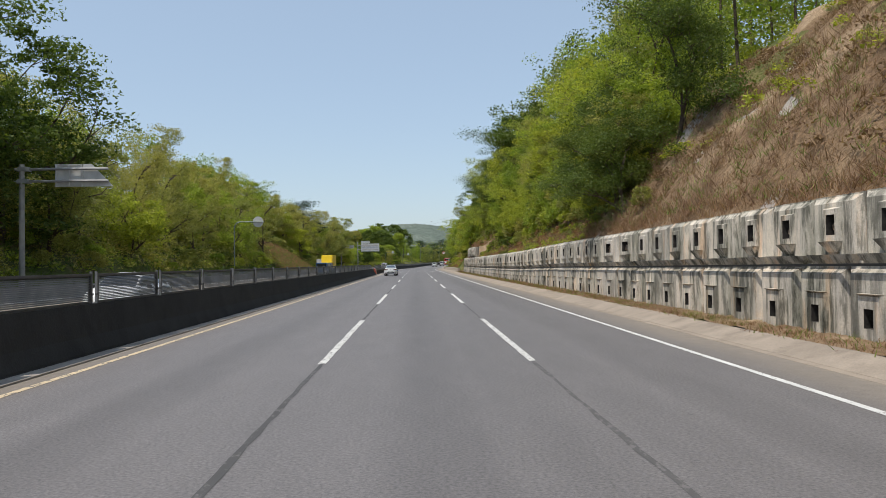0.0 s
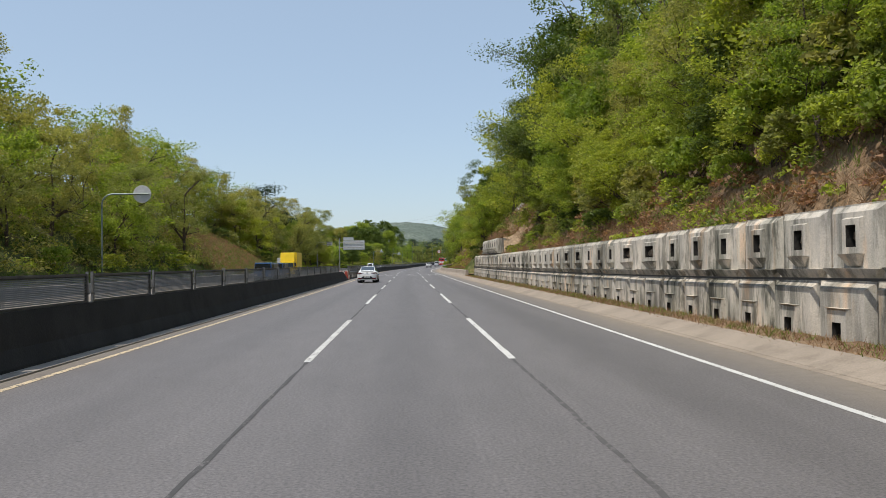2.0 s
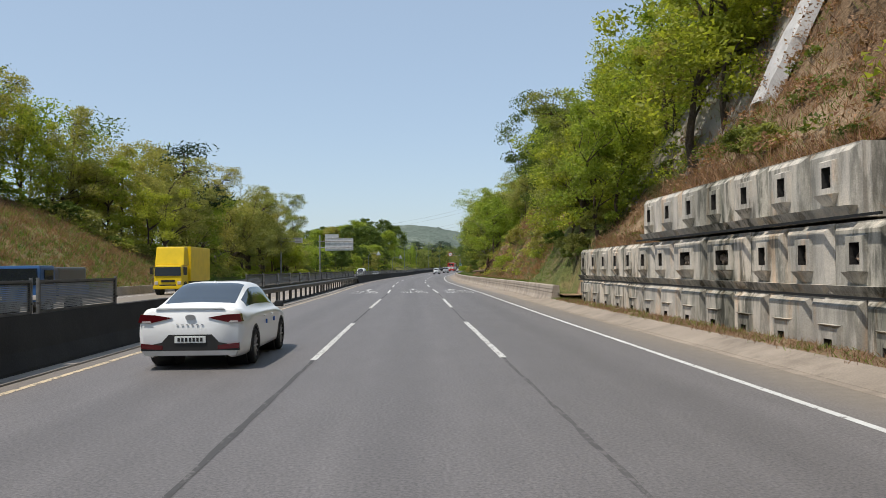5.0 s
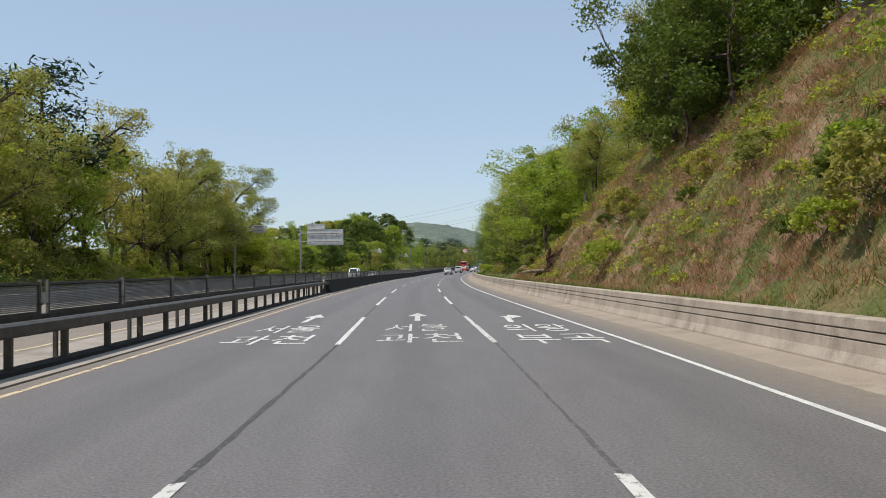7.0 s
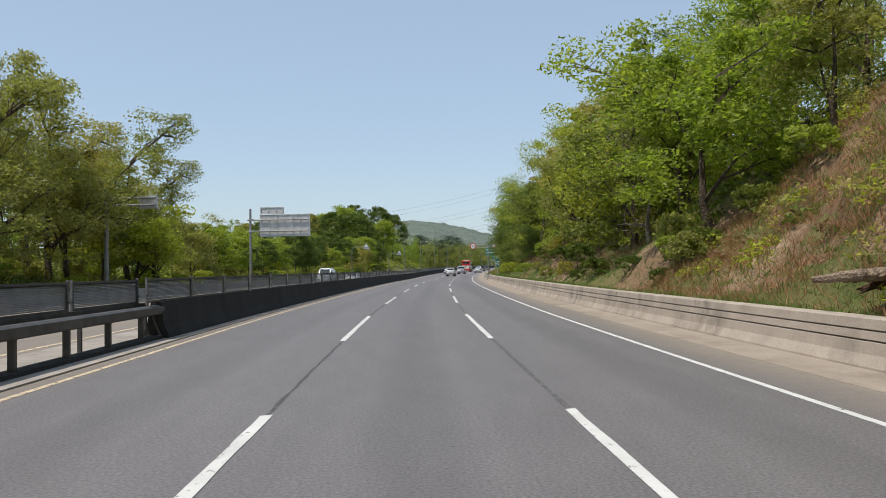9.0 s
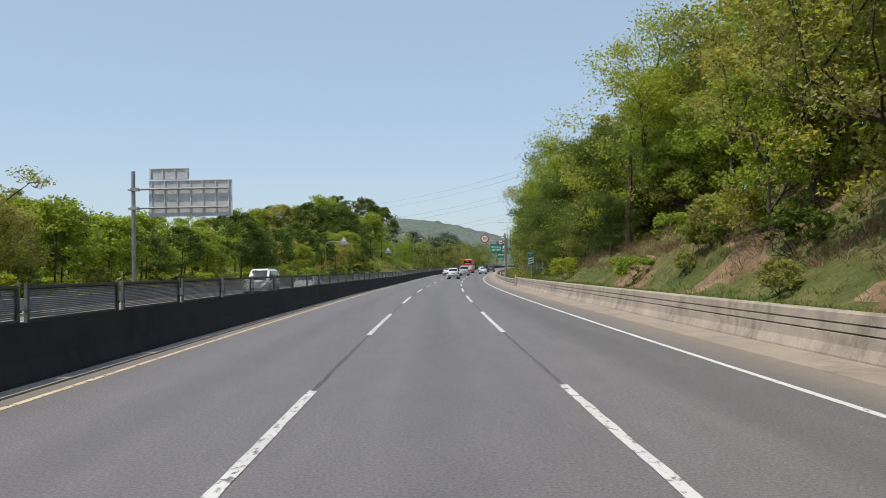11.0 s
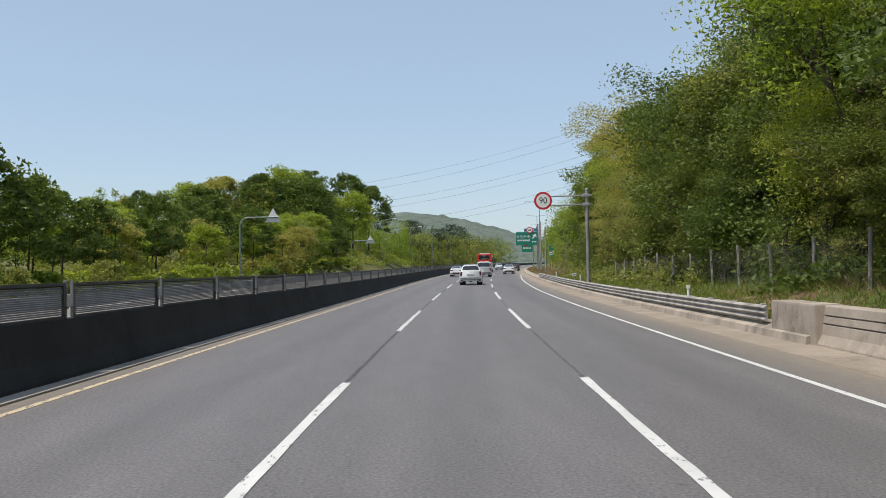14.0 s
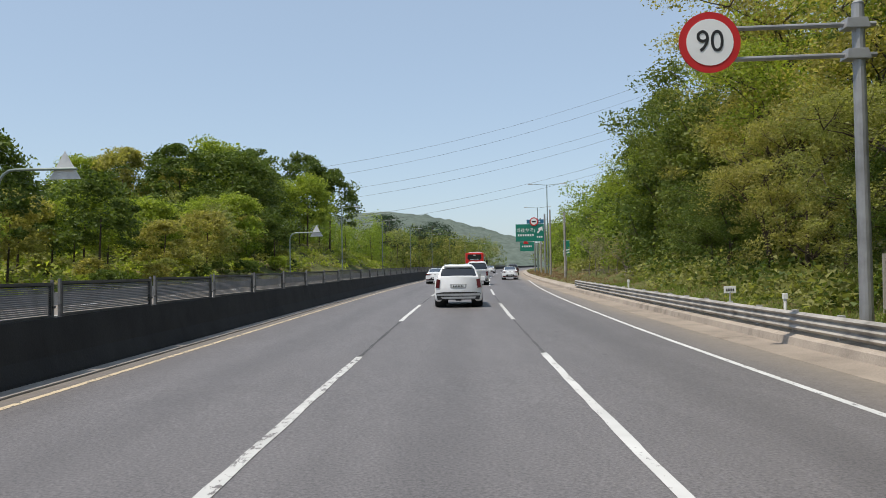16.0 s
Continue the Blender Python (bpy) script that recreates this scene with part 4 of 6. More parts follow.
def suv(label, m, paint=CAR_WHITE, tall=1.0, name="car", category="car", group="passenger cars"):
    """An upright estate body with a steep tailgate."""
    t = thing(name, m, label, category, group)
    k = tall
    w = 1.0 if tall == 1.0 else 1.15
    st = [
        (0.00, [(0.66, 0.34), (0.88, 0.38), (0.925, 0.66), (0.90, 1.00), (0.83, 1.17), (0.745 * w, 1.25), (0, 1.27)]),
        (0.12, [(0.74, 0.26), (0.93, 0.32), (0.965, 0.66), (0.945, 1.01), (0.87, 1.18), (0.69 * w, 1.43 * k), (0, 1.45 * k)]),
        (0.34, [(0.78, 0.24), (0.94, 0.30), (0.975, 0.68), (0.955, 1.02), (0.885, 1.16), (0.625 * w, 1.665 * k), (0, 1.70 * k)]),
        (0.85, [(0.78, 0.24), (0.94, 0.30), (0.975, 0.70), (0.96, 1.01), (0.885, 1.13), (0.615 * w, 1.71 * k), (0, 1.75 * k)]),
        (2.10, [(0.78, 0.24), (0.94, 0.30), (0.975, 0.70), (0.96, 0.99), (0.885, 1.10), (0.615 * w, 1.72 * k), (0, 1.76 * k)]),
        (2.95, [(0.78, 0.24), (0.94, 0.30), (0.975, 0.70), (0.955, 0.97), (0.88, 1.07), (0.61 * w, 1.65 * k), (0, 1.69 * k)]),
        (3.70, [(0.78, 0.24), (0.94, 0.30), (0.97, 0.68), (0.95, 0.95), (0.87, 1.04), (0.74, 1.10), (0, 1.14)]),
        (4.50, [(0.76, 0.26), (0.92, 0.32), (0.95, 0.64), (0.92, 0.86), (0.82, 0.95), (0.66, 0.98), (0, 1.01)]),
        (4.86, [(0.58, 0.34), (0.72, 0.40), (0.78, 0.60), (0.74, 0.74), (0.66, 0.80), (0.5, 0.82), (0, 0.84)]),
    ]
    v, f = car_shell(st, {"rear_window": (0.22, 1.62, 5.04, 6.1), "windscreen": (5.1, 5.95, 5.12, 6.1), "side_window": (1.9, 5.6, 4.12, 4.82)}, (1.0, 3.85), 0.37)
    for n, fs in f.items():
        part(n.replace("_right", "").replace("_left", ""), sub_mesh(n, v, fs, paint if n == "body" else TINTED), None, t, "" if n == "body" else "dark tinted glass")
    add_wheels(t, (1.0, 3.85), 0.37, 0.24, 0.975)
    for sx in (1, -1):
        fittings(t, [
            ("tail_light", prism([(sx * a, b) for a, b in ((0.735, 1.14), (0.875, 1.17), (0.925, 0.82), (0.775, 0.80))], -0.02, 0.16), RED_LENS, "upright dark red tail light"),
            ("reflector", prism([(sx * a, b) for a, b in ((0.62, 0.50), (0.86, 0.50), (0.86, 0.45), (0.62, 0.45))], -0.014, 0.1), RED_LENS, ""),
            ("wing_mirror", box(bmesh.new(), sx * 0.94 - 0.03 * (sx < 0), sx * 1.12 + 0.03 * (sx > 0), 3.0, 3.14, 1.05, 1.24, 0.04), paint, ""),
            ("roof_rail", box(bmesh.new(), sx * 0.55 * w - 0.02, sx * 0.55 * w + 0.02, 0.7, 2.9, 1.715 * k, 1.785 * k, 0.01), SILVER_TRIM, ""),
        ])
    fittings(t, [
        ("lower_bumper", prism([(-0.90, 0.60), (-0.6, 0.64), (0.6, 0.64), (0.90, 0.60), (0.85, 0.33), (-0.85, 0.33)], -0.03, 0.3), BLACK_TRIM, "black lower bumper"),
        ("bumper_bar", prism([(-0.87, 0.575), (0.87, 0.575), (0.86, 0.49), (-0.86, 0.49)], -0.045, 0.1), SILVER_TRIM, "silver bumper bar"),
        ("skid_plate", prism([(-0.72, 0.45), (0.72, 0.45), (0.66, 0.37), (-0.66, 0.37)], -0.05, 0.1), SILVER_TRIM, "silver skid plate"),
        ("plate_recess", prism([(-0.34, 0.96), (0.34, 0.96), (0.31, 0.79), (-0.31, 0.79)], -0.006, 0.1), SILVER_TRIM, ""),
        ("number_plate", box(bmesh.new(), -0.26, 0.26, -0.02, 0.05, 0.82, 0.93, 0.006), PLATE_WHITE, "white plate with dark bars"),
        ("roof_spoiler", box(bmesh.new(), -0.58 * w, 0.58 * w, 0.17, 0.42, 1.645 * k, 1.70 * k, 0.02), paint, ""),
        ("tow_bar", box(bmesh.new(), -0.12, 0.12, 0.02, 0.2, 0.28, 0.36, 0.02), BLACK_TRIM, ""),
    ])
    bars(t, -0.22, 0.22, 0.845, 0.905, -0.021, 7, INK)
    return t


def bus(m):
    t = thing("bus", m, "red and white express coach with a dark rear window", "bus")
    def block(x, y0, y1, z0, z1, b):
        return box(bmesh.new(), -x, x, y0, y1, z0, z1, b)
    fittings(t, [
        ("lower_body", block(1.245, 0, 11.8, 0.38, 0.98, 0.06), BUS_RED, "red skirt"),
        ("middle_body", block(1.25, 0.01, 11.8, 0.96, 1.92, 0.04), BUS_WHITE, "white waist band"),
        ("upper_body", block(1.245, 0.0, 11.8, 1.90, 3.38, 0.14), BUS_RED, "red upper body and roof"),
        ("rear_window", prism([(-0.92, 3.16), (0.92, 3.16), (0.98, 2.62), (0.72, 2.36), (-0.72, 2.36), (-0.98, 2.62)], -0.02, 0.1), TINTED, "dark glass with cut corners"),
        ("engine_hatch", prism([(-0.74, 1.88), (0.74, 1.88), (0.74, 1.02), (-0.74, 1.02)], -0.008, 0.1), BUS_WHITE, ""),
        ("number_plate", box(bmesh.new(), -0.3, 0.3, -0.03, 0.05, 1.12, 1.32, 0.01), PLATE_YELLOW, "yellow plate with dark bars"),
        ("exhaust_grille", box(bmesh.new(), -0.3, 0.3, -0.015, 0.05, 0.42, 0.5, 0.01), BLACK_TRIM, ""),
        ("roof_unit", block(0.9, 3.0, 7.5, 3.36, 3.56, 0.08), BUS_WHITE, "air conditioning unit"),
    ])
    for sx in (1, -1):
        fittings(t, [
            ("tail_light", prism([(sx * a, b) for a, b in ((1.04, 1.62), (1.21, 1.62), (1.21, 1.02), (1.04, 1.02))], -0.018, 0.1), RED_LENS, "tall red tail light"),
            ("side_glass", box(bmesh.new(), sx * 1.25 - 0.01, sx * 1.25 + 0.01, 1.0, 11.0, 2.02, 2.95, 0.005), TINTED, "band of dark side windows"),
            ("mirror_arm", bent(bmesh.new(), [(sx * 1.1, 11.8, 2.9), (sx * 1.4, 12.1, 2.8), (sx * 1.45, 12.1, 2.5)], 0.03, 6), BLACK_TRIM, ""),
            ("wing_mirror", box(bmesh.new(), sx * 1.45 - 0.12, sx * 1.45 + 0.12, 12.0, 12.15, 1.95, 2.55, 0.04), BLACK_TRIM, ""),
        ])
    add_wheels(t, (2.6, 8.9), 0.50, 0.3, 1.25)
    bars(t, -0.26, 0.26, 1.17, 1.27, -0.031, 6, INK)
    bars(t, -0.48, 0.48, 1.62, 1.80, -0.01, 4, INK)
    bars(t, -0.22, 0.22, 2.98, 3.1, -0.022, 4, PLATE_WHITE)
    bars(t, -0.6, 0.6, 2.44, 2.52, -0.022, 8, PLATE_WHITE)
    return t


def box_truck(m):
    t = thing("box_truck", m, "yellow box lorry with a wind deflector over the cab", "truck")
    fittings(t, [
        ("cargo_box", box(bmesh.new(), -1.15, 1.15, 1.95, 7.6, 0.95, 3.55, 0.05), TRUCK_YELLOW, "tall yellow cargo box"),
        ("cab", box(bmesh.new(), -1.02, 1.02, 0.0, 1.85, 0.55, 2.15, 0.12, (0.95, 0.9)), TRUCK_YELLOW, "yellow cab"),
        ("wind_deflector", box(bmesh.new(), -1.05, 1.05, 0.35, 1.9, 2.12, 3.5, 0.1, (0.97, 0.55)), TRUCK_YELLOW, "rounded deflector"),
        ("windscreen", prism([(-0.9, 2.02), (0.9, 2.02), (0.94, 1.38), (-0.94, 1.38)], -0.0, 0.25), REAR_GLASS, "dark windscreen"),
        ("grille", box(bmesh.new(), -0.5, 0.5, -0.02, 0.1, 0.92, 1.08, 0.02), BLACK_TRIM, "black grille"),
        ("lower_grille", box(bmesh.new(), -0.6, 0.6, -0.03, 0.1, 0.66, 0.76, 0.02), BLACK_TRIM, ""),
        ("bumper", box(bmesh.new(), -1.06, 1.06, -0.05, 0.3, 0.42, 0.66, 0.05), TRUCK_YELLOW, ""),
        ("chassis", box(bmesh.new(), -0.45, 0.45, 0.6, 7.4, 0.6, 0.95, 0.02), BLACK_TRIM, ""),
    ])
    for sx in (1, -1):
        fittings(t, [
            ("headlight", box(bmesh.new(), sx * 0.82 - 0.13, sx * 0.82 + 0.13, -0.03, 0.15, 0.74, 0.98, 0.04), CLEAR_LENS, "clear headlight"),
            ("wing_mirror", box(bmesh.new(), sx * 1.22 - 0.1, sx * 1.22 + 0.1, 0.1, 0.2, 1.5, 2.0, 0.03), BLACK_TRIM, ""),
            ("mirror_arm", bent(bmesh.new(), [(sx * 0.95, 0.3, 2.0), (sx * 1.22, 0.15, 2.02)], 0.02, 6), BLACK_TRIM, ""),
            ("side_window", box(bmesh.new(), sx * 0.985 - 0.02, sx * 0.985 + 0.02, 0.5, 1.4, 1.42, 1.98, 0.01), TINTED, ""),
        ])
    add_wheels(t, (0.85, 5.7), 0.44, 0.26, 1.05)
    return t


def pickup(m):
    t = thing("light_truck", m, "small blue flatbed truck with a boxy cab", "truck", "blue trucks")
    fittings(t, [
        ("cab", box(bmesh.new(), -0.85, 0.85, 0.0, 1.5, 0.5, 1.95, 0.1, (0.93, 0.84)), CAR_BLUE, "blue cab"),
        ("windscreen", prism([(-0.7, 1.84), (0.7, 1.84), (0.76, 1.22), (-0.76, 1.22)], 0.02, 0.3), TINTED, ""),
        ("bed", box(bmesh.new(), -0.86, 0.86, 1.6, 4.6, 0.75, 1.15, 0.02), CAR_BLUE, "dropside bed"),
        ("cargo", box(bmesh.new(), -0.8, 0.8, 1.7, 4.4, 1.13, 1.9, 0.1), CAR_GREY, "grey covered load"),
        ("bumper", box(bmesh.new(), -0.86, 0.86, -0.05, 0.2, 0.4, 0.6, 0.04), BLACK_TRIM, ""),
    ])
    for sx in (1, -1):
        fittings(t, [("headlight", box(bmesh.new(), sx * 0.65 - 0.12, sx * 0.65 + 0.12, -0.03, 0.1, 0.66, 0.84, 0.03), CLEAR_LENS, ""),
                     ("side_window", box(bmesh.new(), sx * 0.81 - 0.02, sx * 0.81 + 0.02, 0.45, 1.2, 1.25, 1.78, 0.01), TINTED, "")])
    add_wheels(t, (0.75, 3.5), 0.31, 0.2, 0.86)
    return t


sedan("white saloon car with slanted dark red tail lights", spot(112.25, -3.66, 0.0, -0.5))
far_car = sedan("white saloon car ahead on the outer lane", spot(400.0, 4.1), CAR_WHITE, False)
for s, o, turn, l in ((470, 0.2, 0, "white saloon car far along the road"), (386, -3.3, 0, "white saloon car ahead on the inner lane"), (32, -10.6, 180, "silver-white saloon car on the far carriageway"), (285, -11.2, 180, "white saloon car passing on the far carriageway")):
    c = copy_thing(far_car, spot(s, o, 0.0, turn))
    tagged(c, l)
suv("large white estate car with upright red tail lights", spot(343.4, -0.02))
van = suv("white minibus with a high roof", spot(378.0, 0.75), CAR_WHITE, 1.14, "minibus", "van", "vans")
tagged(copy_thing(van, spot(281, -14.0, 0.0, 180)), "white minibus on the far carriageway")
suv("dark grey estate car far along the road", spot(438.0, 4.9), CAR_GREY)
bus(spot(421.0, -0.5))
box_truck(spot(157.5, -17.7, 0.0))
p1 = pickup(spot(117.0, -13.8))
copy_thing(p1, spot(129.0, -14.6))

# ---- signs, poles and wires ----
SIGN_BACK = plain("sign_back_aluminium", grey(0.62), 0.55, 0.2, dirt=0.1)
SIGN_WHITE = plain("sign_white", (0.78, 0.78, 0.76), 0.5, dirt=0.03)
SIGN_RED = plain("sign_red", (0.52, 0.02, 0.02), 0.5, dirt=0.04)
SIGN_GREEN = plain("sign_green", (0.01, 0.19, 0.13), 0.5, dirt=0.05)
SIGN_BLUE = plain("sign_blue", (0.02, 0.14, 0.25), 0.5, dirt=0.05)
POLE_PAINT = plain("pole_grey", grey(0.34), 0.5, 0.5, dirt=0.15, size=0.5)
POLE_GREEN = plain("pole_green_grey", (0.22, 0.27, 0.25), 0.5, 0.4, dirt=0.15, size=0.5)


def words(name, text, size, mat, parent, m, wide=1.0, thick=0.004, centred=True):
    """Letters in the built-in font, as a mesh."""
    cu = bpy.data.curves.new(name, "FONT")
    cu.body, cu.size, cu.extrude = text, size, thick
    if centred:
        cu.align_x, cu.align_y = "CENTER", "CENTER"
    ob = bpy.data.objects.new(name, cu)
    scene.collection.objects.link(ob)
    bpy.context.view_layer.update()
    me = bpy.data.meshes.new_from_object(ob.evaluated_get(bpy.context.evaluated_depsgraph_get()))
    bpy.data.objects.remove(ob)
    me.materials.clear()
    me.materials.append(mat)
    me.transform(Matrix.Diagonal((wide, 1, 1, 1)))
    return part(name, me, mat, parent, m=m)


def disc(r, y0, y1, n=36):
    return prism([(r * math.cos(2 * math.pi * i / n), r * math.sin(2 * math.pi * i / n)) for i in range(n)], y0, y1)


# speed limit on two arms
t = thing("speed_limit_sign", spot(325.4, 7.77), "round 90 speed limit sign with red rim on two arms", "road sign")
part("pole", rod(bmesh.new(), (0, 0, 0.1), (0, 0, 6.52), 0.125, 0.11, 14), POLE_PAINT, t, "grey steel pole")
part("pole_cap", rod(bmesh.new(), (0, 0, 6.52), (0, 0, 6.58), 0.12, 0.06, 14), POLE_PAINT, t)
for z in (6.13, 5.55):
    part("arm", rod(bmesh.new(), (-2.9, 0, z - 0.05), (0.32, 0, z), 0.045, 0.05, 10), POLE_PAINT, t)
    part("clamp", box(bmesh.new(), -0.3, 0.17, -0.15, 0.15, z - 0.1, z + 0.1, 0.02, (0.8, 0.9)), POLE_PAINT, t)
plate = part("sign_plate", disc(0.575, -0.09, -0.06), SIGN_RED, t, "red-rimmed disc", m=pose(-2.80, 0, 5.82))
part("sign_face", disc(0.44, -0.1, -0.088), SIGN_WHITE, plate, "white field")
words("numerals", "90", 0.58, INK, plate, pose(0, -0.104, 0, 90, 0, 0), 0.92)

# distance board
for s, o, z0, z1, n, num in ((288.9, 8.25, 1.90, 3.18, 3, "300"), (410.0, 11.4, 2.6, 4.6, 2, "")):
    t = thing("countdown_board", spot(s, o), "green exit countdown board with white slanted stripes", "road sign", "countdown boards")
    w, h = (z1 - z0) * 0.21, z1 - z0
    part("post", rod(bmesh.new(), (0, 0.05, 0.1), (0, 0.05, z1 - 0.2), 0.04, None, 8), STEEL, t)
    b = part("board", box(bmesh.new(), -w, w, -0.02, 0.02, z0, z1, 0.01), SIGN_WHITE, t)
    part("board_face", box(bmesh.new(), -w + 0.018, w - 0.018, -0.026, -0.018, z0 + 0.018, z1 - 0.018), SIGN_GREEN, b, "green face")
    for k in range(n):
        zc = z0 + h * (0.17 + 0.17 * k)
        part("stripe", prism([(-w + 0.03, zc - h * 0.05), (w - 0.03, zc + h * 0.07), (w - 0.03, zc + h * 0.15), (-w + 0.03, zc + h * 0.03)], -0.031, -0.024), SIGN_WHITE, b)
    if num:
        words("numerals", num, 0.24, SIGN_WHITE, b, pose(0, -0.03, z1 - 0.15, 90, 0, 0), 0.9)
        words("numerals", "m", 0.17, SIGN_WHITE, b, pose(0, -0.03, z1 - 0.31, 90, 0, 0))

# direction sign over the exit
t = thing("direction_sign", spot(426.0, 9.6, -0.45), "green direction sign with white lettering on a tall pole", "road sign")
part("pole", rod(bmesh.new(), (0, 0.1, 0.1), (0, 0.1, 9.4), 0.15, 0.12, 12), POLE_PAINT, t)
for z in (5.9, 7.5):
    part("arm", rod(bmesh.new(), (-4.2, 0.1, z), (0.3, 0.1, z), 0.07, None, 8), POLE_PAINT, t)
b = part("board", box(bmesh.new(), -4.2, -0.15, -0.06, 0.02, 5.45, 7.95, 0.03), SIGN_GREEN, t, "green board")
words("lettering", "의왕(부곡)", 0.62, SIGN_WHITE, b, pose(-2.75, -0.07, 7.02, 90, 0, 0))
bars(b, -3.95, -1.55, 6.2, 6.5, -0.066, 7, SIGN_WHITE)
bars(b, -1.2, -0.3, 5.95, 6.2, -0.066, 3, SIGN_WHITE)
part("arrow", prism([(-1.15, 6.75), (-0.85, 7.05), (-1.05, 7.25), (-0.35, 7.6), (-0.3, 6.9), (-0.55, 7.1), (-0.95, 6.6)], -0.068, -0.05), SIGN_WHITE, b)
b2 = part("upper_board", box(bmesh.new(), -2.6, -0.15, -0.06, 0.02, 8.0, 8.6, 0.03), SIGN_BLUE, t, "blue-green upper plate")
bars(b2, -2.2, -0.6, 8.2, 8.4, -0.066, 5, SIGN_WHITE)
rd = part("round_plate", disc(0.62, -0.1, -0.07), SIGN_RED, t, "red-rimmed round plate", m=pose(-1.55, -0.03, 8.3))
part("round_face", disc(0.46, -0.11, -0.095), SIGN_WHITE, rd)
part("round_bar", box(bmesh.new(), -0.3, 0.3, -0.116, -0.1, -0.12, 0.1), INK, rd)
# second, further sign and warning plate
t = thing("direction_sign", spot(452.0, 8.9), "small green and red warning signs on a pole", "road sign")
part("pole", rod(bmesh.new(), (0, 0.1, 0.1), (0, 0.1, 7.5), 0.12, 0.1, 10), POLE_PAINT, t)
b = part("board", box(bmesh.new(), -2.6, -0.15, -0.05, 0.02, 4.0, 5.6, 0.03), SIGN_GREEN, t)
bars(b, -2.3, -0.5, 4.7, 5.0, -0.056, 6, SIGN_WHITE)
part("warning_plate", prism([(-2.1, 5.3), (-1.1, 5.3), (-1.6, 6.2)], -0.07, -0.05), SIGN_RED, t)


def arm_sign(s, off, reach, z, shape, size, label):
    """A plate seen from behind on a pole whose top bends over the road."""
    t = thing("overhead_road_sign", spot(s, off), label, "road sign", "signs on bent poles")
    pts = [(0, 0, 0.2), (0, 0, z - 0.75)] + [(0.75 - 0.75 * math.cos(a), 0, z - 0.75 + 0.75 * math.sin(a)) for a in (0.4, 0.8, 1.2, 1.57)] + [(reach + size * 0.4, 0, z)]
    part("pole", bent(bmesh.new(), pts, 0.065, 10), POLE_GREEN, t, "bent steel pole")
    if shape == "disc":
        part("sign_plate", disc(size / 2, 0.07, 0.1), SIGN_BACK, t, "bare back of a round plate", m=pose(reach, 0, z))
    else:
        h = size * 0.87
        part("sign_plate", prism([(reach - size / 2, z - h * 0.36), (reach + size / 2, z - h * 0.36), (reach, z + h * 0.64)], 0.07, 0.1), SIGN_BACK, t, "bare back of a triangular plate")
        part("brace", box(bmesh.new(), reach - size * 0.3, reach + size * 0.3, 0.0, 0.07, z - 0.06, z + 0.06), SIGN_BACK, t)


arm_sign(99.7, -22.4, 2.9, 7.05, "disc", 1.3, "round sign seen from behind on a bent pole")
arm_sign(349.2, -21.4, 3.1, 6.45, "triangle", 1.5, "triangular sign seen from behind on a bent pole")
arm_sign(404.8, -21.4, 3.1, 5.75, "triangle", 1.5, "triangular sign seen from behind on a bent pole")


def gantry(s, off, top, arms, reach, boards, label):
    """Signs seen from behind on two arms of a tall pole."""
    t = thing("sign_gantry", spot(s, off), label, "road sign", "cantilever sign poles")
    part("pole", rod(bmesh.new(), (0, 0, 0.1), (0, 0, top), 0.16, 0.14, 14), POLE_PAINT, t, "grey steel pole")
    for z in arms:
        part("arm", rod(bmesh.new(), (-0.4, 0, z), (reach, 0, z), 0.075, None, 10), POLE_PAINT, t)
        part("clamp", box(bmesh.new(), -0.22, 0.45, -0.2, 0.2, z - 0.12, z + 0.12, 0.02, (0.8, 0.9)), POLE_PAINT, t)
    for x0, x1, z0, z1, kind in boards:
        if kind == "tri":
            b = part("sign_plate", prism([(x0, z0), (x1, z0), (x0 + (x1 - x0) * 0.28, z1), (x0, z1)], 0.1, 0.13), SIGN_BACK, t, "bare back of a plate")
        else:
            b = part("sign_plate", box(bmesh.new(), x0, x1, 0.16, 0.2, z0, z1, 0.01), SIGN_BACK, t, "bare aluminium back")
            n = max(2, round((x1 - x0) / 1.05))
            for k in range(n + 1):
                x = x0 + (x1 - x0) * (0.04 + 0.92 * k / n)
                part("rib", box(bmesh.new(), x - 0.03, x + 0.03, 0.08, 0.16, z0, z1), SIGN_BACK, b)
            for z in (z0 + 0.04, z1 - 0.04):
                part("edge", box(bmesh.new(), x0, x1, 0.1, 0.17, z - 0.03, z + 0.03), SIGN_BACK, b)


gantry(45.0, -21.8, 7.4, (7.12, 6.45), 4.7, [(1.75, 3.25, 6.15, 7.4, "box"), (3.3, 4.95, 6.15, 7.4, "tri")], "pole with sign plates seen from behind beyond the barrier")
gantry(234.0, -22.6, 7.3, (7.05, 6.55), 3.4, [(2.3, 3.6, 6.3, 7.2, "box")], "dark pole with a small plate on two arms among trees")
gantry(275.35, -22.6, 9.4, (8.05, 6.65), 7.0, [(1.1, 7.3, 6.0, 8.7, "box"), (1.15, 4.1, 8.75, 9.6, "box")], "large direction board seen from behind on a pole")

# small sign beyond the far carriageway
t = thing("verge_sign", spot(171.0, -20.6), "pale square board on two short posts", "road sign")
part("board", box(bmesh.new(), -0.55, 0.55, -0.02, 0.02, 1.7, 2.9, 0.01), SIGN_BACK, t)
for x in (-0.3, 0.3):
    part("post", rod(bmesh.new(), (x, 0.05, 0), (x, 0.05, 2.8), 0.035, None, 8), STEEL, t)
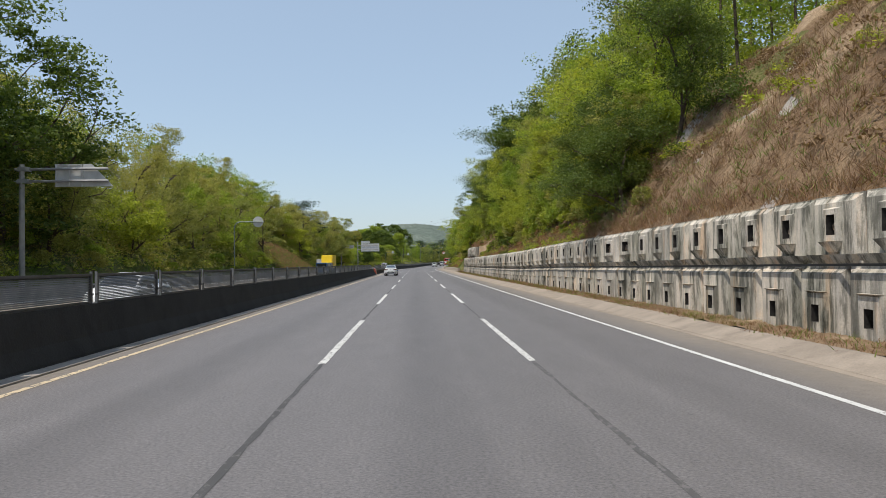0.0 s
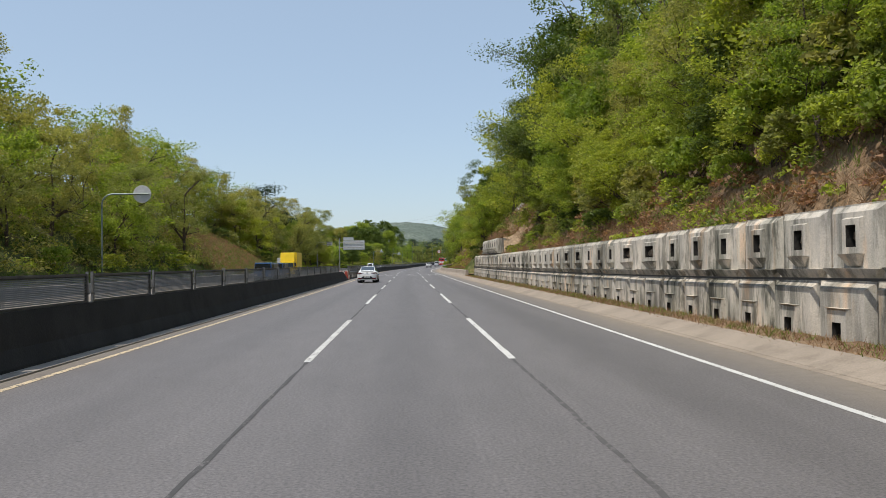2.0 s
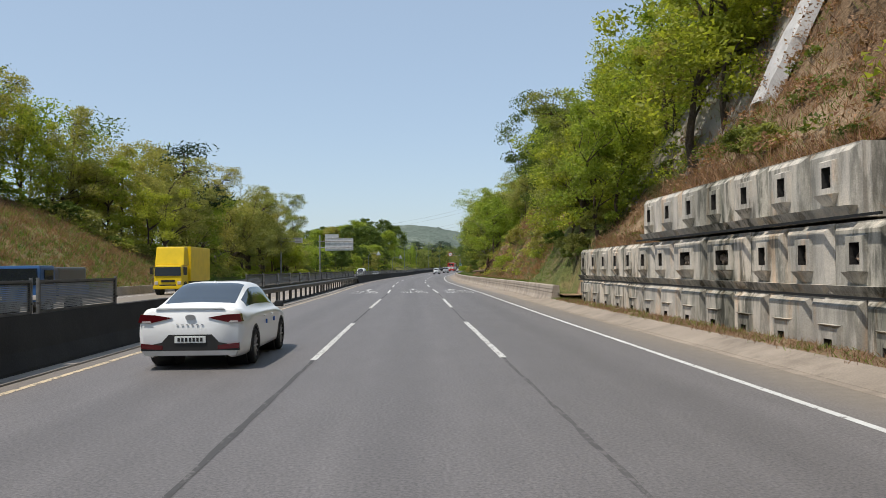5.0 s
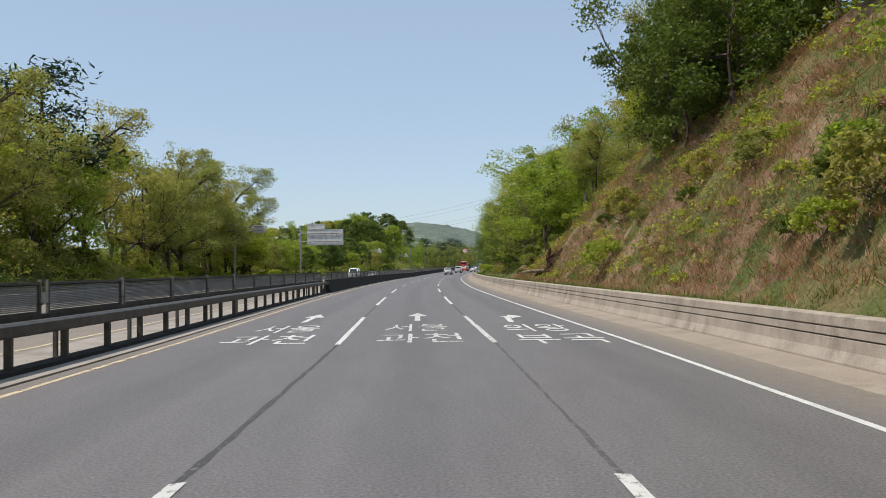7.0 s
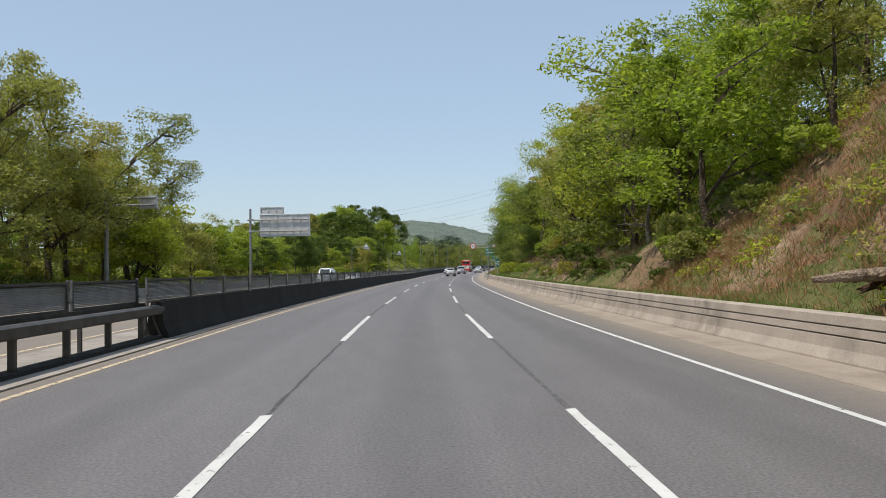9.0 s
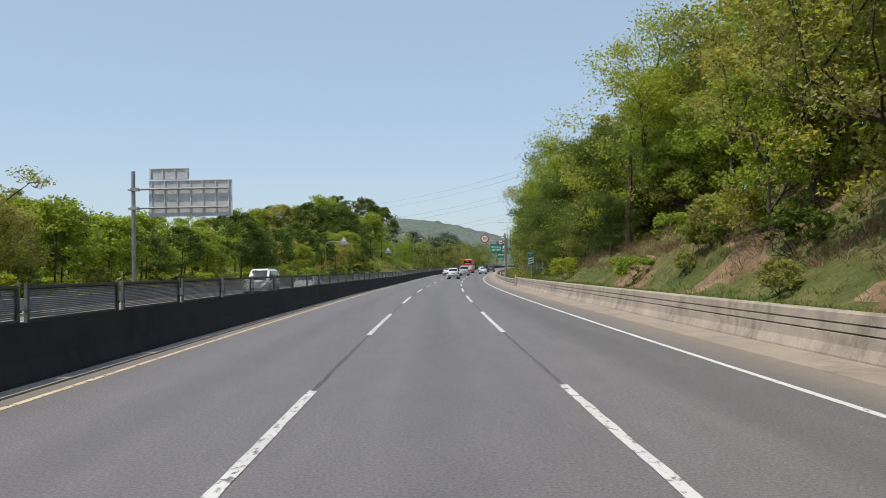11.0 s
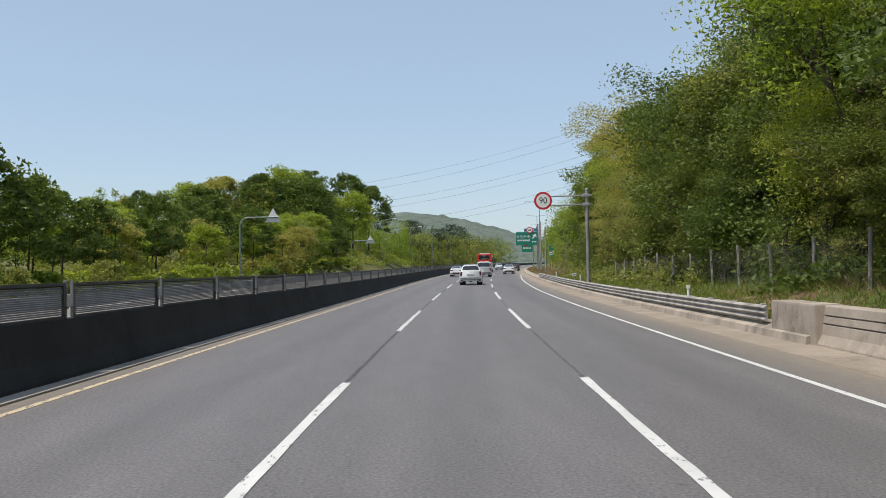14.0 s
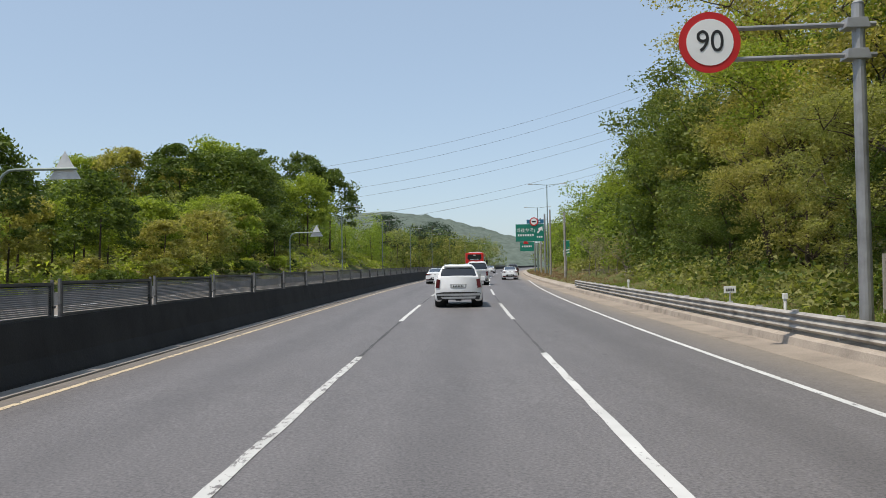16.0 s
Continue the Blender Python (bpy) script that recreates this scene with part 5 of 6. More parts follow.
# plate and marker posts by the guard rail
t = thing("plate_sign", spot(333.0, 7.75), "small white plate on a post behind the guard rail", "road sign")
part("post", rod(bmesh.new(), (0, 0, 0.1), (0, 0, 0.85), 0.025, None, 6), STEEL, t)
part("plate", box(bmesh.new(), -0.17, 0.17, -0.015, 0.0, 0.82, 1.02, 0.008), SIGN_WHITE, t)
bars(t, -0.12, 0.12, 0.88, 0.95, -0.016, 4, INK)
for s, o in ((301.5, 7.7), (329.0, 7.7), (347.0, 7.7)):
    t = thing("marker_post", spot(s, o), "short white delineator post", "post", "delineators")
    part("post", rod(bmesh.new(), (0, 0, 0.2), (0, 0, 0.82), 0.04, None, 8), SIGN_WHITE, t)
    part("reflector", box(bmesh.new(), -0.05, 0.05, -0.05, 0.05, 0.82, 0.95, 0.01), SIGN_WHITE, t)


def street_lamp(s, off, h, both=False):
    t = thing("street_lamp", spot(s, off), "tall grey lamp post with a thin arm", "street lamp", "street lamps")
    part("pole", rod(bmesh.new(), (0, 0, 0.1), (0, 0, h), 0.1, 0.06, 8), POLE_GREEN, t)
    for sx in ((1, -1) if both else ((1,) if off < 0 else (-1,))):
        part("arm", rod(bmesh.new(), (0, 0, h - 0.1), (sx * 2.0, 0, h + 0.1), 0.04, None, 6), POLE_GREEN, t)
        part("lantern", box(bmesh.new(), sx * 2.3 - 0.4, sx * 2.3 + 0.4, -0.14, 0.14, h + 0.03, h + 0.16, 0.03), SIGN_BACK, t)


for s in (430, 466, 502, 538, 574, 610, 646):
    street_lamp(s, -20.4, 10.5)
for s in (424, 470, 516, 562):
    street_lamp(s, 9.9, 13.0, True)
for s, o, h in ((418, 9.9, 9.0), (441, 9.6, 9.2), (392, 9.6, 7.0)):
    t = thing("utility_pole", spot(s, o), "plain grey utility pole beside the road", "pole", "utility poles")
    part("shaft", rod(bmesh.new(), (0, 0, 0.1), (0, 0, h), 0.14, 0.1, 10), MEDIAN_CONCRETE, t)
# overhead wires crossing far ahead
for k, (zl, zr) in enumerate(((11.5, 33.0), (10.7, 32.0), (8.0, 27.5), (7.2, 26.6), (3.5, 22.5), (2.6, 21.6))):
    t = thing("overhead_wire", Matrix(), "thin dark power cable high across the road", "cable", "power cables")
    pts = []
    for i in range(25):
        u = i / 24
        pts.append((-70 + 170 * u, 473 + 8 * (k % 2), zl + (zr * 1.5 - zl) * u - 9 * math.sin(math.pi * u) + 6))
    part("wire", bent(bmesh.new(), pts, 0.024, 5), DARK_STEEL, t)

# ---- barriers in the median gap, root stump, wire fence, drain on the slope ----
PLASTIC_RED = plain("red_plastic", (0.42, 0.07, 0.045), 0.55, dirt=0.2, size=0.3)
PLASTIC_WHITE = plain("white_plastic", (0.62, 0.58, 0.54), 0.55, dirt=0.2, size=0.3)
for k, s in enumerate((125.6, 126.35, 127.1)):
    for j, o in enumerate((-6.55, -7.25)):
        t = thing("plastic_barrier", spot(s + 0.1 * j, o), "sun-faded red and white plastic road barrier", "barrier", "plastic barriers")
        red = (k + j) % 2 == 0
        part("body", box(bmesh.new(), -0.26, 0.26, -0.3, 0.3, 0.03, 0.95, 0.05, (0.5, 0.92)), PLASTIC_RED if red else PLASTIC_WHITE, t)
        part("cap", rod(bmesh.new(), (0, 0, 0.94), (0, 0, 1.0), 0.07, 0.06, 10), PLASTIC_WHITE if red else PLASTIC_RED, t)


def gnarled(pts, radii, seed, n=12, rough=0.5):
    """A knotty limb along a line, ridged lengthwise and broken off at its end."""
    r = random.Random(seed)
    pts = [Vector(q) for q in pts]
    dense, rr = [], []
    for i in range(len(pts) - 1):
        for k in range(5):
            dense.append(pts[i].lerp(pts[i + 1], k / 5) + Vector((r.uniform(-1, 1), r.uniform(-1, 1), r.uniform(-1, 1))) * 0.02)
            rr.append(radii[i] + (radii[i + 1] - radii[i]) * k / 5)
    dense.append(pts[-1])
    rr.append(radii[-1])
    bm = bmesh.new()
    prev = None
    for i, c in enumerate(dense):
        d = (dense[min(i + 1, len(dense) - 1)] - dense[max(i - 1, 0)]).normalized()
        u = d.cross(Vector((0, 1, 0.2))).normalized()
        w = d.cross(u)
        cur = []
        for k in range(n):
            a = 2 * math.pi * k / n
            q = rr[i] * (1 + rough * noise.noise((k * 1.7, seed, i * 0.16)) + 0.5 * rough * noise.noise((k * 0.9, seed + 3, i * 0.6)))
            tip = d * (r.uniform(-0.16, 0.2) if i == len(dense) - 1 else 0)
            cur.append(bm.verts.new(c + (u * math.cos(a) + w * math.sin(a)) * q + tip))
        if prev:
            for k in range(n):
                bm.faces.new((prev[k], prev[(k + 1) % n], cur[(k + 1) % n], cur[k]))
        prev = cur
    bm.faces.new(prev)
    return bm


def stump():
    t = thing("root_stump", spot(190.1, 8.9, bank_right(8.9, 190.1) - 0.05, 0), "uprooted dark weathered tree stump with broken roots on the slope", "tree stump")
    part("trunk", gnarled([(-0.05, 0, -0.3), (0.02, 0, 0.3), (0.08, 0, 0.75), (0.36, 0, 1.08)], [0.40, 0.31, 0.27, 0.20], 1, 14), STUMP_WOOD, t)
    for k, (end, r0, r1) in enumerate((((1.42, -0.1, 1.98), 0.11, 0.05), ((1.40, 0.1, 1.70), 0.09, 0.04), ((1.22, 0.0, 1.44), 0.09, 0.04), ((1.10, -0.3, 1.20), 0.07, 0.03), ((0.72, -0.25, 1.62), 0.07, 0.04))):
        part("root", gnarled([(0.2 - 0.03 * k, 0, 1.05 - 0.07 * k), (0.62, end[1] * 0.6, 1.38 - 0.12 * k if k < 4 else 1.3), end], [r0 * 1.5, r0, r1], 10 + k, 8), STUMP_WOOD, t)
    part("root", gnarled([(-0.04, 0, 0.75), (-0.1, 0, 1.15), (0.0, 0, 1.62)], [0.18, 0.13, 0.08], 21, 9), STUMP_WOOD, t, "upright broken prong")
    for k in range(7):
        a = -0.3 + 0.55 * k
        part("root", gnarled([(0.15 * math.cos(a), 0.15 * math.sin(a), 0.25), (0.5 * math.cos(a), 0.4 * math.sin(a), 0.08), (0.95 * math.cos(a), 0.7 * math.sin(a), -0.12)], [0.2, 0.13, 0.05], 30 + k, 8), STUMP_WOOD, t)
    for k in range(5):
        x = -0.5 - 0.2 * k
        part("log", gnarled([(x - 0.55, -0.15 + 0.1 * k, 0.05), (x, -0.1 * k, 0.14), (x + 0.5, 0.05, 0.2)], [0.06, 0.10, 0.08], 50 + k, 8), DEAD_WOOD, t, "bleached broken log")


stump()

fence = thing("wire_fence", Matrix(), "sagging wire mesh fence on thin concrete posts below the trees", "fence")
ss_f = [294 + 3.2 * k for k in range(12)]
for s in ss_f:
    part("post", rod(bmesh.new(), at(s, 10.2, bank_right(10.2, s) - 0.2), at(s, 10.2 + rnd.uniform(-0.06, 0.06), bank_right(10.2, s) + 1.5), 0.055, None, 6), MEDIAN_CONCRETE, fence)
for a, b_ in zip(ss_f, ss_f[1:]):
    bm = bmesh.new()
    za, zb = bank_right(10.2, a), bank_right(10.2, b_)
    for k in range(-6, 22):
        for sgn in (1, -1):
            s0, s1 = a + 0.15 * k, a + 0.15 * k + 1.35
            u0, u1 = max(s0, a), min(s1, b_)
            if u0 >= u1:
                continue
            z = [(u - s0) / 1.35 * 1.3 if sgn > 0 else 1.3 - (u - s0) / 1.35 * 1.3 for u in (u0, u1)]
            rod(bm, at(u0, 10.2, za + z[0] + 0.1), at(u1, 10.2, zb + z[1] + 0.1), 0.0022, None, 3)
    part("wire_mesh", bm, DARK_STEEL, fence, "rusty wire mesh")

# sprayed concrete drain up the rock face
DRAIN = concrete_mat("drain_concrete", 0.58, 0.42, 0.4, warm=0.03)
pts = [(125.3 - 0.13 * k, 12.1 + 0.26 * k) for k in range(20)]
verts, faces = [], []
lie = np.array([max(bank_right(o, s + e) for e in (-0.6, 0, 0.6)) for s, o in pts])
run_z = np.polyval(np.polyfit(range(20), lie, 3), range(20))
run_z += max(0.0, float((lie - run_z).max())) * 0.7
for k, ((s, o), z) in enumerate(zip(pts, run_z)):
    w = 0.55 + 0.03 * k
    for ds, dz in ((-1.0, -0.7), (-0.86, 0.16), (-0.3, 0.10), (0.2, 0.13), (0.8, 0.22), (1.0, -0.7)):
        verts.append(at(s + ds * w + rnd.uniform(-0.08, 0.08), o - 0.25, z + dz + rnd.uniform(-0.1, 0.1)))
verts = verts[:12 * 6]
faces = [(i * 6 + j, i * 6 + j + 1, i * 6 + j + 7, i * 6 + j + 6) for i in range(11) for j in range(5)]
tagged(new("slope_drain", mesh_of("slope_drain", verts, faces, DRAIN)), "pale sprayed-concrete drain running up the rock face", "drain", kind="structure")

# ---- painted words and arrows on the road ----


def paint_words(text, s, off, mat, length, width):
    """Stretched road lettering, read from the driver's seat."""
    p = at(s, off, 0.009)
    ob = words("road_lettering", text, 1.0, mat, road, pose(p.x, p.y, p.z, 0, 0, turned(s)), 1.0, 0.0)
    co = np.array([v.co for v in ob.data.vertices])
    if len(co):
        lo, hi = co.min(0), co.max(0)
        for v in ob.data.vertices:
            v.co.x = ((v.co.x - lo[0]) / (hi[0] - lo[0]) - 0.5) * width
            v.co.y = ((v.co.y - lo[1]) / (hi[1] - lo[1]) - 0.5) * length


for o, near, far_, mat, ds in ((-3.55, "과천", "서울", WHITE_PAINT, 0.1), (0.1, "과천", "서울", WORN_PAINT, 0.0), (3.4, "부곡", "의왕", WHITE_PAINT, -0.75)):
    paint_words(near, 156.9 + ds, o, mat, 2.5, 2.05)
    paint_words(far_, 160.4 + ds, o - 0.05, mat, 2.7, 1.75)
    p = at(163.3, o, 0.009)
    v = [(-0.09, 0), (0.09, 0), (0.09, 2.6), (0.36, 2.6), (0, 4.6), (-0.36, 2.6), (-0.09, 2.6)]
    f = [(0, 1, 2, 6), (2, 3, 4), (2, 4, 6), (6, 4, 5)]
    if o > 3:
        # the exit lane's arrow turns off to one side
        v = [(-0.5, -1.4), (-0.34, -1.4), (-0.16, 1.35), (-0.36, 1.5), (-0.5, 1.7), (-0.17, 2.0), (-0.1, 2.8), (0.3, 1.65), (-0.14, 0.7)]
        f = [(0, 1, 2, 3), (3, 2, 5, 4), (2, 7, 6, 5), (2, 8, 7)]
    part("road_arrow", mesh_of("road_arrow", [(x, y, 0) for x, y in v], f, mat), mat, road, m=pose(p.x, p.y, p.z, 0, 0, turned(160)))

# ---- trees, shrubs and grass ----


def leaves(points, size, seed, droop=0.0, spread=1.0):
    """Small folded leaf shapes at the points, one island each."""
    r = np.random.RandomState(seed)
    n = len(points)
    a = r.normal(size=(n, 3))
    a[:, 2] = a[:, 2] * 0.6 - droop
    a /= np.linalg.norm(a, axis=1)[:, None]
    b = np.cross(a, r.normal(size=(n, 3)))
    b /= np.linalg.norm(b, axis=1)[:, None] + 1e-9
    l = size * r.uniform(0.6, 1.35, (n, 1))
    w = l * r.uniform(0.32, 0.6, (n, 1)) * spread
    v = np.stack([points - a * l * 0.5 - b * w * 0.7, points - a * l * 0.4 + b * w * 0.7, points + a * l * 0.6], 1).reshape(-1, 3)
    f = np.arange(3 * n).reshape(-1, 3)
    return v, f


def limbs(bm, r, base, top, radius, depth, tips, lean=0.35, twig=0.012):
    """A tapered stem in bent pieces, which forks into thinner ones."""
    p, pieces = Vector(base), 3 if depth > 1 else 2
    line = [p.copy()]
    for i in range(1, pieces + 1):
        q = Vector(base).lerp(Vector(top), i / pieces) + Vector((r.uniform(-1, 1), r.uniform(-1, 1), r.uniform(-0.3, 0.3))) * (Vector(top) - Vector(base)).length * 0.06
        rod(bm, p, q, max(twig, radius * (1 - 0.28 * (i - 1))), max(twig * 0.7, radius * (1 - 0.28 * i)), 6 if depth > 2 else 4 if depth > 1 else 3)
        p = q
        line.append(p.copy())
    if depth == 0:
        tips.append(p.copy())
        return
    way = Vector(top) - Vector(base)
    for k in range(r.choice((3, 4)) if depth > 1 else 3):
        start = line[r.choice((1, 2, 2))] if depth < 2 else line[r.choice((1, 2, 3))]
        side = Vector((r.uniform(-1, 1), r.uniform(-1, 1), r.uniform(-0.15, 0.6))).normalized()
        goal = start + (way.normalized() * (1 - lean) + side * (0.5 + lean)).normalized() * way.length * r.uniform(0.45, 0.75)
        limbs(bm, r, start, goal, radius * 0.5, depth - 1, tips, lean, twig)


def tree(kind, seed, height, width, mat, count, leaf, label, bare=0.0, droop=0.0, low=0.22, forks=3, twig=0.012, bark=None, rounded=False):
    """A tree with a forking trunk and a crown of loose leaf clumps about its twig ends."""
    r, q = random.Random(seed), np.random.RandomState(seed)
    small = kind == "shrubs"
    t = thing("shrub" if small else "tree", Matrix(), label, "shrub" if small else "tree", kind)
    bm = bmesh.new()
    tips = []
    limbs(bm, r, (0, 0, -0.6), (r.uniform(-0.3, 0.3), r.uniform(-0.3, 0.3), height * 0.42), height * 0.018 + 0.03, forks, tips, 0.45, twig)
    tips = np.array([tuple(v) for v in tips])
    # the twig ends, and the limbs with them, take the tree's height and width
    kx = width * 0.43 / (np.percentile(np.abs(tips[:, :2]), 96) + 1e-6)
    kz = height * (0.7 if rounded else 0.9) / tips[:, 2].max()
    for v in bm.verts:
        f = min(1.0, max(0.0, v.co.z / (height * 0.3)))
        v.co.x *= 1 + (kx - 1) * f
        v.co.y *= 1 + (kx - 1) * f
        v.co.z *= kz if v.co.z > 0 else 1
    part("trunk", bm, bark or BARK, t, "grey-brown forked trunk")
    tips *= (kx, kx, kz)
    tips = tips[tips[:, 2] > height * low]
    extra = []
    for k in range(26):
        a, z = q.uniform(0, 2 * math.pi), q.uniform(low, 0.8)
        rr = width * 0.46 * math.sqrt(max(0.05, 1 - ((z - 0.45) / 0.6) ** 2)) * q.uniform(0.4, 1)
        extra.append((rr * math.cos(a), rr * math.sin(a), z * height))
    keep = np.vstack([tips, extra])
    if rounded:
        # close billows over a rounded dome
        u = q.normal(size=(70, 3))
        u /= np.linalg.norm(u, axis=1)[:, None]
        u[:, 2] = np.where(u[:, 2] < -0.55, -u[:, 2], u[:, 2])
        keep = u * (width * 0.38, width * 0.38, height * 0.38) * q.uniform(0.75, 1.05, (70, 1)) + (0, 0, height * 0.52)
    which = q.randint(0, len(keep), count)
    rad = q.uniform(0.07, 0.19, len(keep))[which] * min(width, height)
    d = q.normal(size=(count, 3))
    d /= np.linalg.norm(d, axis=1)[:, None]
    d[:, 2] *= 0.55
    pts = keep[which] + d * (rad * q.uniform(0.1, 1.0, count) ** 0.6)[:, None]
    if droop:
        pts[:, 2] -= q.uniform(0, 1, count) ** 1.5 * height * 0.3 * droop
    pts = pts[pts[:, 2] > height * 0.04]
    v, f = leaves(pts, leaf, seed, droop, 0.5 if droop else 1.0)
    part("crown", mesh_of("crown", v, f.tolist(), mat), mat, t, "ragged crown of small leaves")
    return t


def pine(seed, height):
    q = np.random.RandomState(seed)
    t = thing("pine_tree", Matrix(), "dark pine with layered needle clumps on a bare trunk", "tree", "pines")
    bm = bmesh.new()
    rod(bm, (0, 0, -0.5), (0.2, 0, height * 0.95), 0.2, 0.05, 7)
    pts = []
    for k in range(16):
        z = height * q.uniform(0.42, 0.98)
        a = q.uniform(0, 6.28)
        l = (1.1 - z / height) * height * 0.32 + 0.5
        e = np.array((l * math.cos(a), l * math.sin(a), z + 0.3))
        rod(bm, (0.1, 0, z - 0.3), tuple(e), 0.05, 0.02, 4)
        pts.append(e + q.normal(size=(130, 3)) * (0.7, 0.7, 0.28))
    part("trunk", bm, BARK, t)
    v, f = leaves(np.vstack(pts), 0.34, seed, 0, 0.5)
    part("crown", mesh_of("crown", v, f.tolist(), LEAF_PINE), LEAF_PINE, t, "dark needle clumps")
    return t


KINDS = {
    "bright": [tree("broadleaf trees", 20 + i, h, w, LEAF_BRIGHT, 10500, 0.2, "leafy spring tree with a loose bright green crown", low=0.12) for i, (h, w) in enumerate(((9.5, 7.5), (8.0, 7.5), (11.5, 8.5)))],
    "dark": [tree("dark broadleaf trees", 40 + i, h, w, LEAF_DARK, 11500, 0.205, "dense dark green broadleaf tree", low=0.06) for i, (h, w) in enumerate(((12.0, 9.0), (9.0, 8.0)))],
    "olive": [tree("sparse trees", 60 + i, h, w, LEAF_OLIVE, 10500, 0.15, "sparse olive green tree with bare twigs showing", low=0.14) for i, (h, w) in enumerate(((10.0, 6.5), (8.5, 6.0), (11.0, 7.0)))],
    "tall": [tree("tall roadside trees", 30 + i, h, w, m, 24000, 0.13, "tall spreading tree with yellow-green spring leaves", low=0.1, forks=4) for i, (h, w, m) in enumerate(((14.0, 9.5, LEAF_BRIGHT), (13.0, 9.0, LEAF_OLIVE), (12.5, 9.0, LEAF_DARK)))],
    "bare": [tree("budding trees", 70 + i, h, w, LEAF_BUD, 3000, 0.12, "slender budding tree with mostly bare branches", low=0.3, forks=4, twig=0.022, bark=PALE_BARK) for i, (h, w) in enumerate(((12.0, 5.0), (10.5, 5.5)))],
    "round": [tree("rounded trees", 110 + i, h, w, m, 6500, 0.30, "rounded broadleaf tree in full spring leaf", rounded=True, forks=2) for i, (h, w, m) in enumerate(((10.0, 8.5, LEAF_BRIGHT), (11.0, 8.5, LEAF_DARK), (9.0, 8.0, LEAF_OLIVE)))],
    "deep": [tree("rounded dark trees", 120 + i, h, w, LEAF_DARK, 6500, 0.30, "rounded dark green tree", rounded=True, forks=2) for i, (h, w) in enumerate(((11.0, 9.0), (12.5, 8.5)))],
    "shade": [tree("shady broadleaf trees", 50 + i, h, w, m, 26000, 0.125, "dense dark green tree with low dark branches", low=0.03, forks=4) for i, (h, w, m) in enumerate(((11.0, 9.0, LEAF_DARK), (10.0, 8.0, LEAF_DARK)))],
    "willow": [tree("willows", 80, 11.0, 8.0, LEAF_WILLOW, 11000, 0.34, "pale green willow with hanging foliage", droop=0.8)],
    "bush": [tree("shrubs", 90 + i, h, w, m, 1900, 0.16, "low green shrub on the slope", low=0.04, forks=2, rounded=True) for i, (h, w, m) in enumerate(((2.2, 3.0, LEAF_BRIGHT), (1.8, 2.8, LEAF_DARK), (2.4, 2.6, LEAF_OLIVE)))],
    "pine": [pine(95, 9.0)],
}
used = set()


def plant(kind, s, off, scale=1.0, z=None, sink=0.15):
    k = KINDS[kind][rnd.randrange(len(KINDS[kind]))]
    if z is None:
        z = bank_right(off, s) if off > 0 else bank_left(off, s)
    m = spot(s, off, z - sink, rnd.uniform(0, 360)) @ Matrix.Diagonal((scale * rnd.uniform(0.9, 1.1), scale * rnd.uniform(0.9, 1.1), scale * rnd.uniform(0.88, 1.12), 1))
    if k.name in used:
        c = copy_thing(k, Matrix())
        c.matrix_basis = m
    else:
        used.add(k.name)
        k.matrix_basis = m


JOINED = {}


def join_plant(kind, s, off, scale):
    """A tree of the woods further back: its crown goes into one joint mesh, its stem with the far stems."""
    k = KINDS[kind][rnd.randrange(len(KINDS[kind]))]
    z = bank_right(off, s) if off > 0 else bank_left(off, s)
    m = spot(s, off, z - 0.15, rnd.uniform(0, 360)) @ Matrix.Diagonal((scale * rnd.uniform(0.9, 1.1), scale * rnd.uniform(0.9, 1.1), scale * rnd.uniform(0.88, 1.12), 1))
    crown = [c for c in k.children if c.name.startswith("crown")][0].data
    v = np.empty(3 * len(crown.vertices), np.float32)
    crown.vertices.foreach_get("co", v)
    a = np.array(m)
    JOINED.setdefault(crown.materials[0].name, []).append(v.reshape(-1, 3) @ a[:3, :3].T + a[:3, 3])
    FAR["stems"].append((at(s, off, z - 0.3), at(s, off + 0.2, z + 6.0 * scale), 0.14 * scale))


def joined_woods():
    for name, parts in JOINED.items():
        v = np.vstack(parts).astype(np.float32)
        me = bpy.data.meshes.new("wood_crowns")
        me.vertices.add(len(v))
        me.vertices.foreach_set("co", v.ravel())
        me.loops.add(len(v))
        me.loops.foreach_set("vertex_index", np.arange(len(v), dtype=np.int32))
        me.polygons.add(len(v) // 3)
        me.polygons.foreach_set("loop_start", np.arange(0, len(v), 3, dtype=np.int32))
        me.materials.append(bpy.data.materials[name])
        me.update(calc_edges=True)
        tagged(new("wood_crowns", me), "massed rounded crowns of the spring woods further back", "woods", kind="stuff")


FAR = {"bright": [], "dark": [], "olive": [], "bright_far": [], "dark_far": [], "olive_far": [], "stems": []}


def far_plant(s, off, scale, dark=0.3):
    """A tree of the woods behind: its leaves and stem, kept for one joint mesh."""
    q = np.random.RandomState(int(abs(s * 31 + off * 17)) % 9999)
    kind = "dark" if q.uniform() < dark else q.choice(("bright", "olive"))
    z = bank_right(off, s) if off > 0 else bank_left(off, s)
    near = s < 500
    h, w, n, k = 10.5 * scale, 7.6 * scale, 1750 if near else 750, 30
    c = np.stack([q.normal(0, w * 0.22, k), q.normal(0, w * 0.22, k), h * q.uniform(0.08, 0.92, k)], 1)
    c[:, :2] *= 1.25 - 1.2 * np.abs(c[:, 2:3] / h - 0.45)
    d = q.normal(size=(n, 3))
    d *= (w * 0.17 * q.uniform(0.4, 1.0, n) / np.linalg.norm(d, axis=1))[:, None]
    FAR[kind + ("" if near else "_far")].append(c[q.randint(0, k, n)] + d + np.array(at(s, off, z)))
    FAR["stems"].append((at(s, off, z - 0.3), at(s, off + q.uniform(-0.4, 0.4), z + h * 0.7), 0.1 * scale))


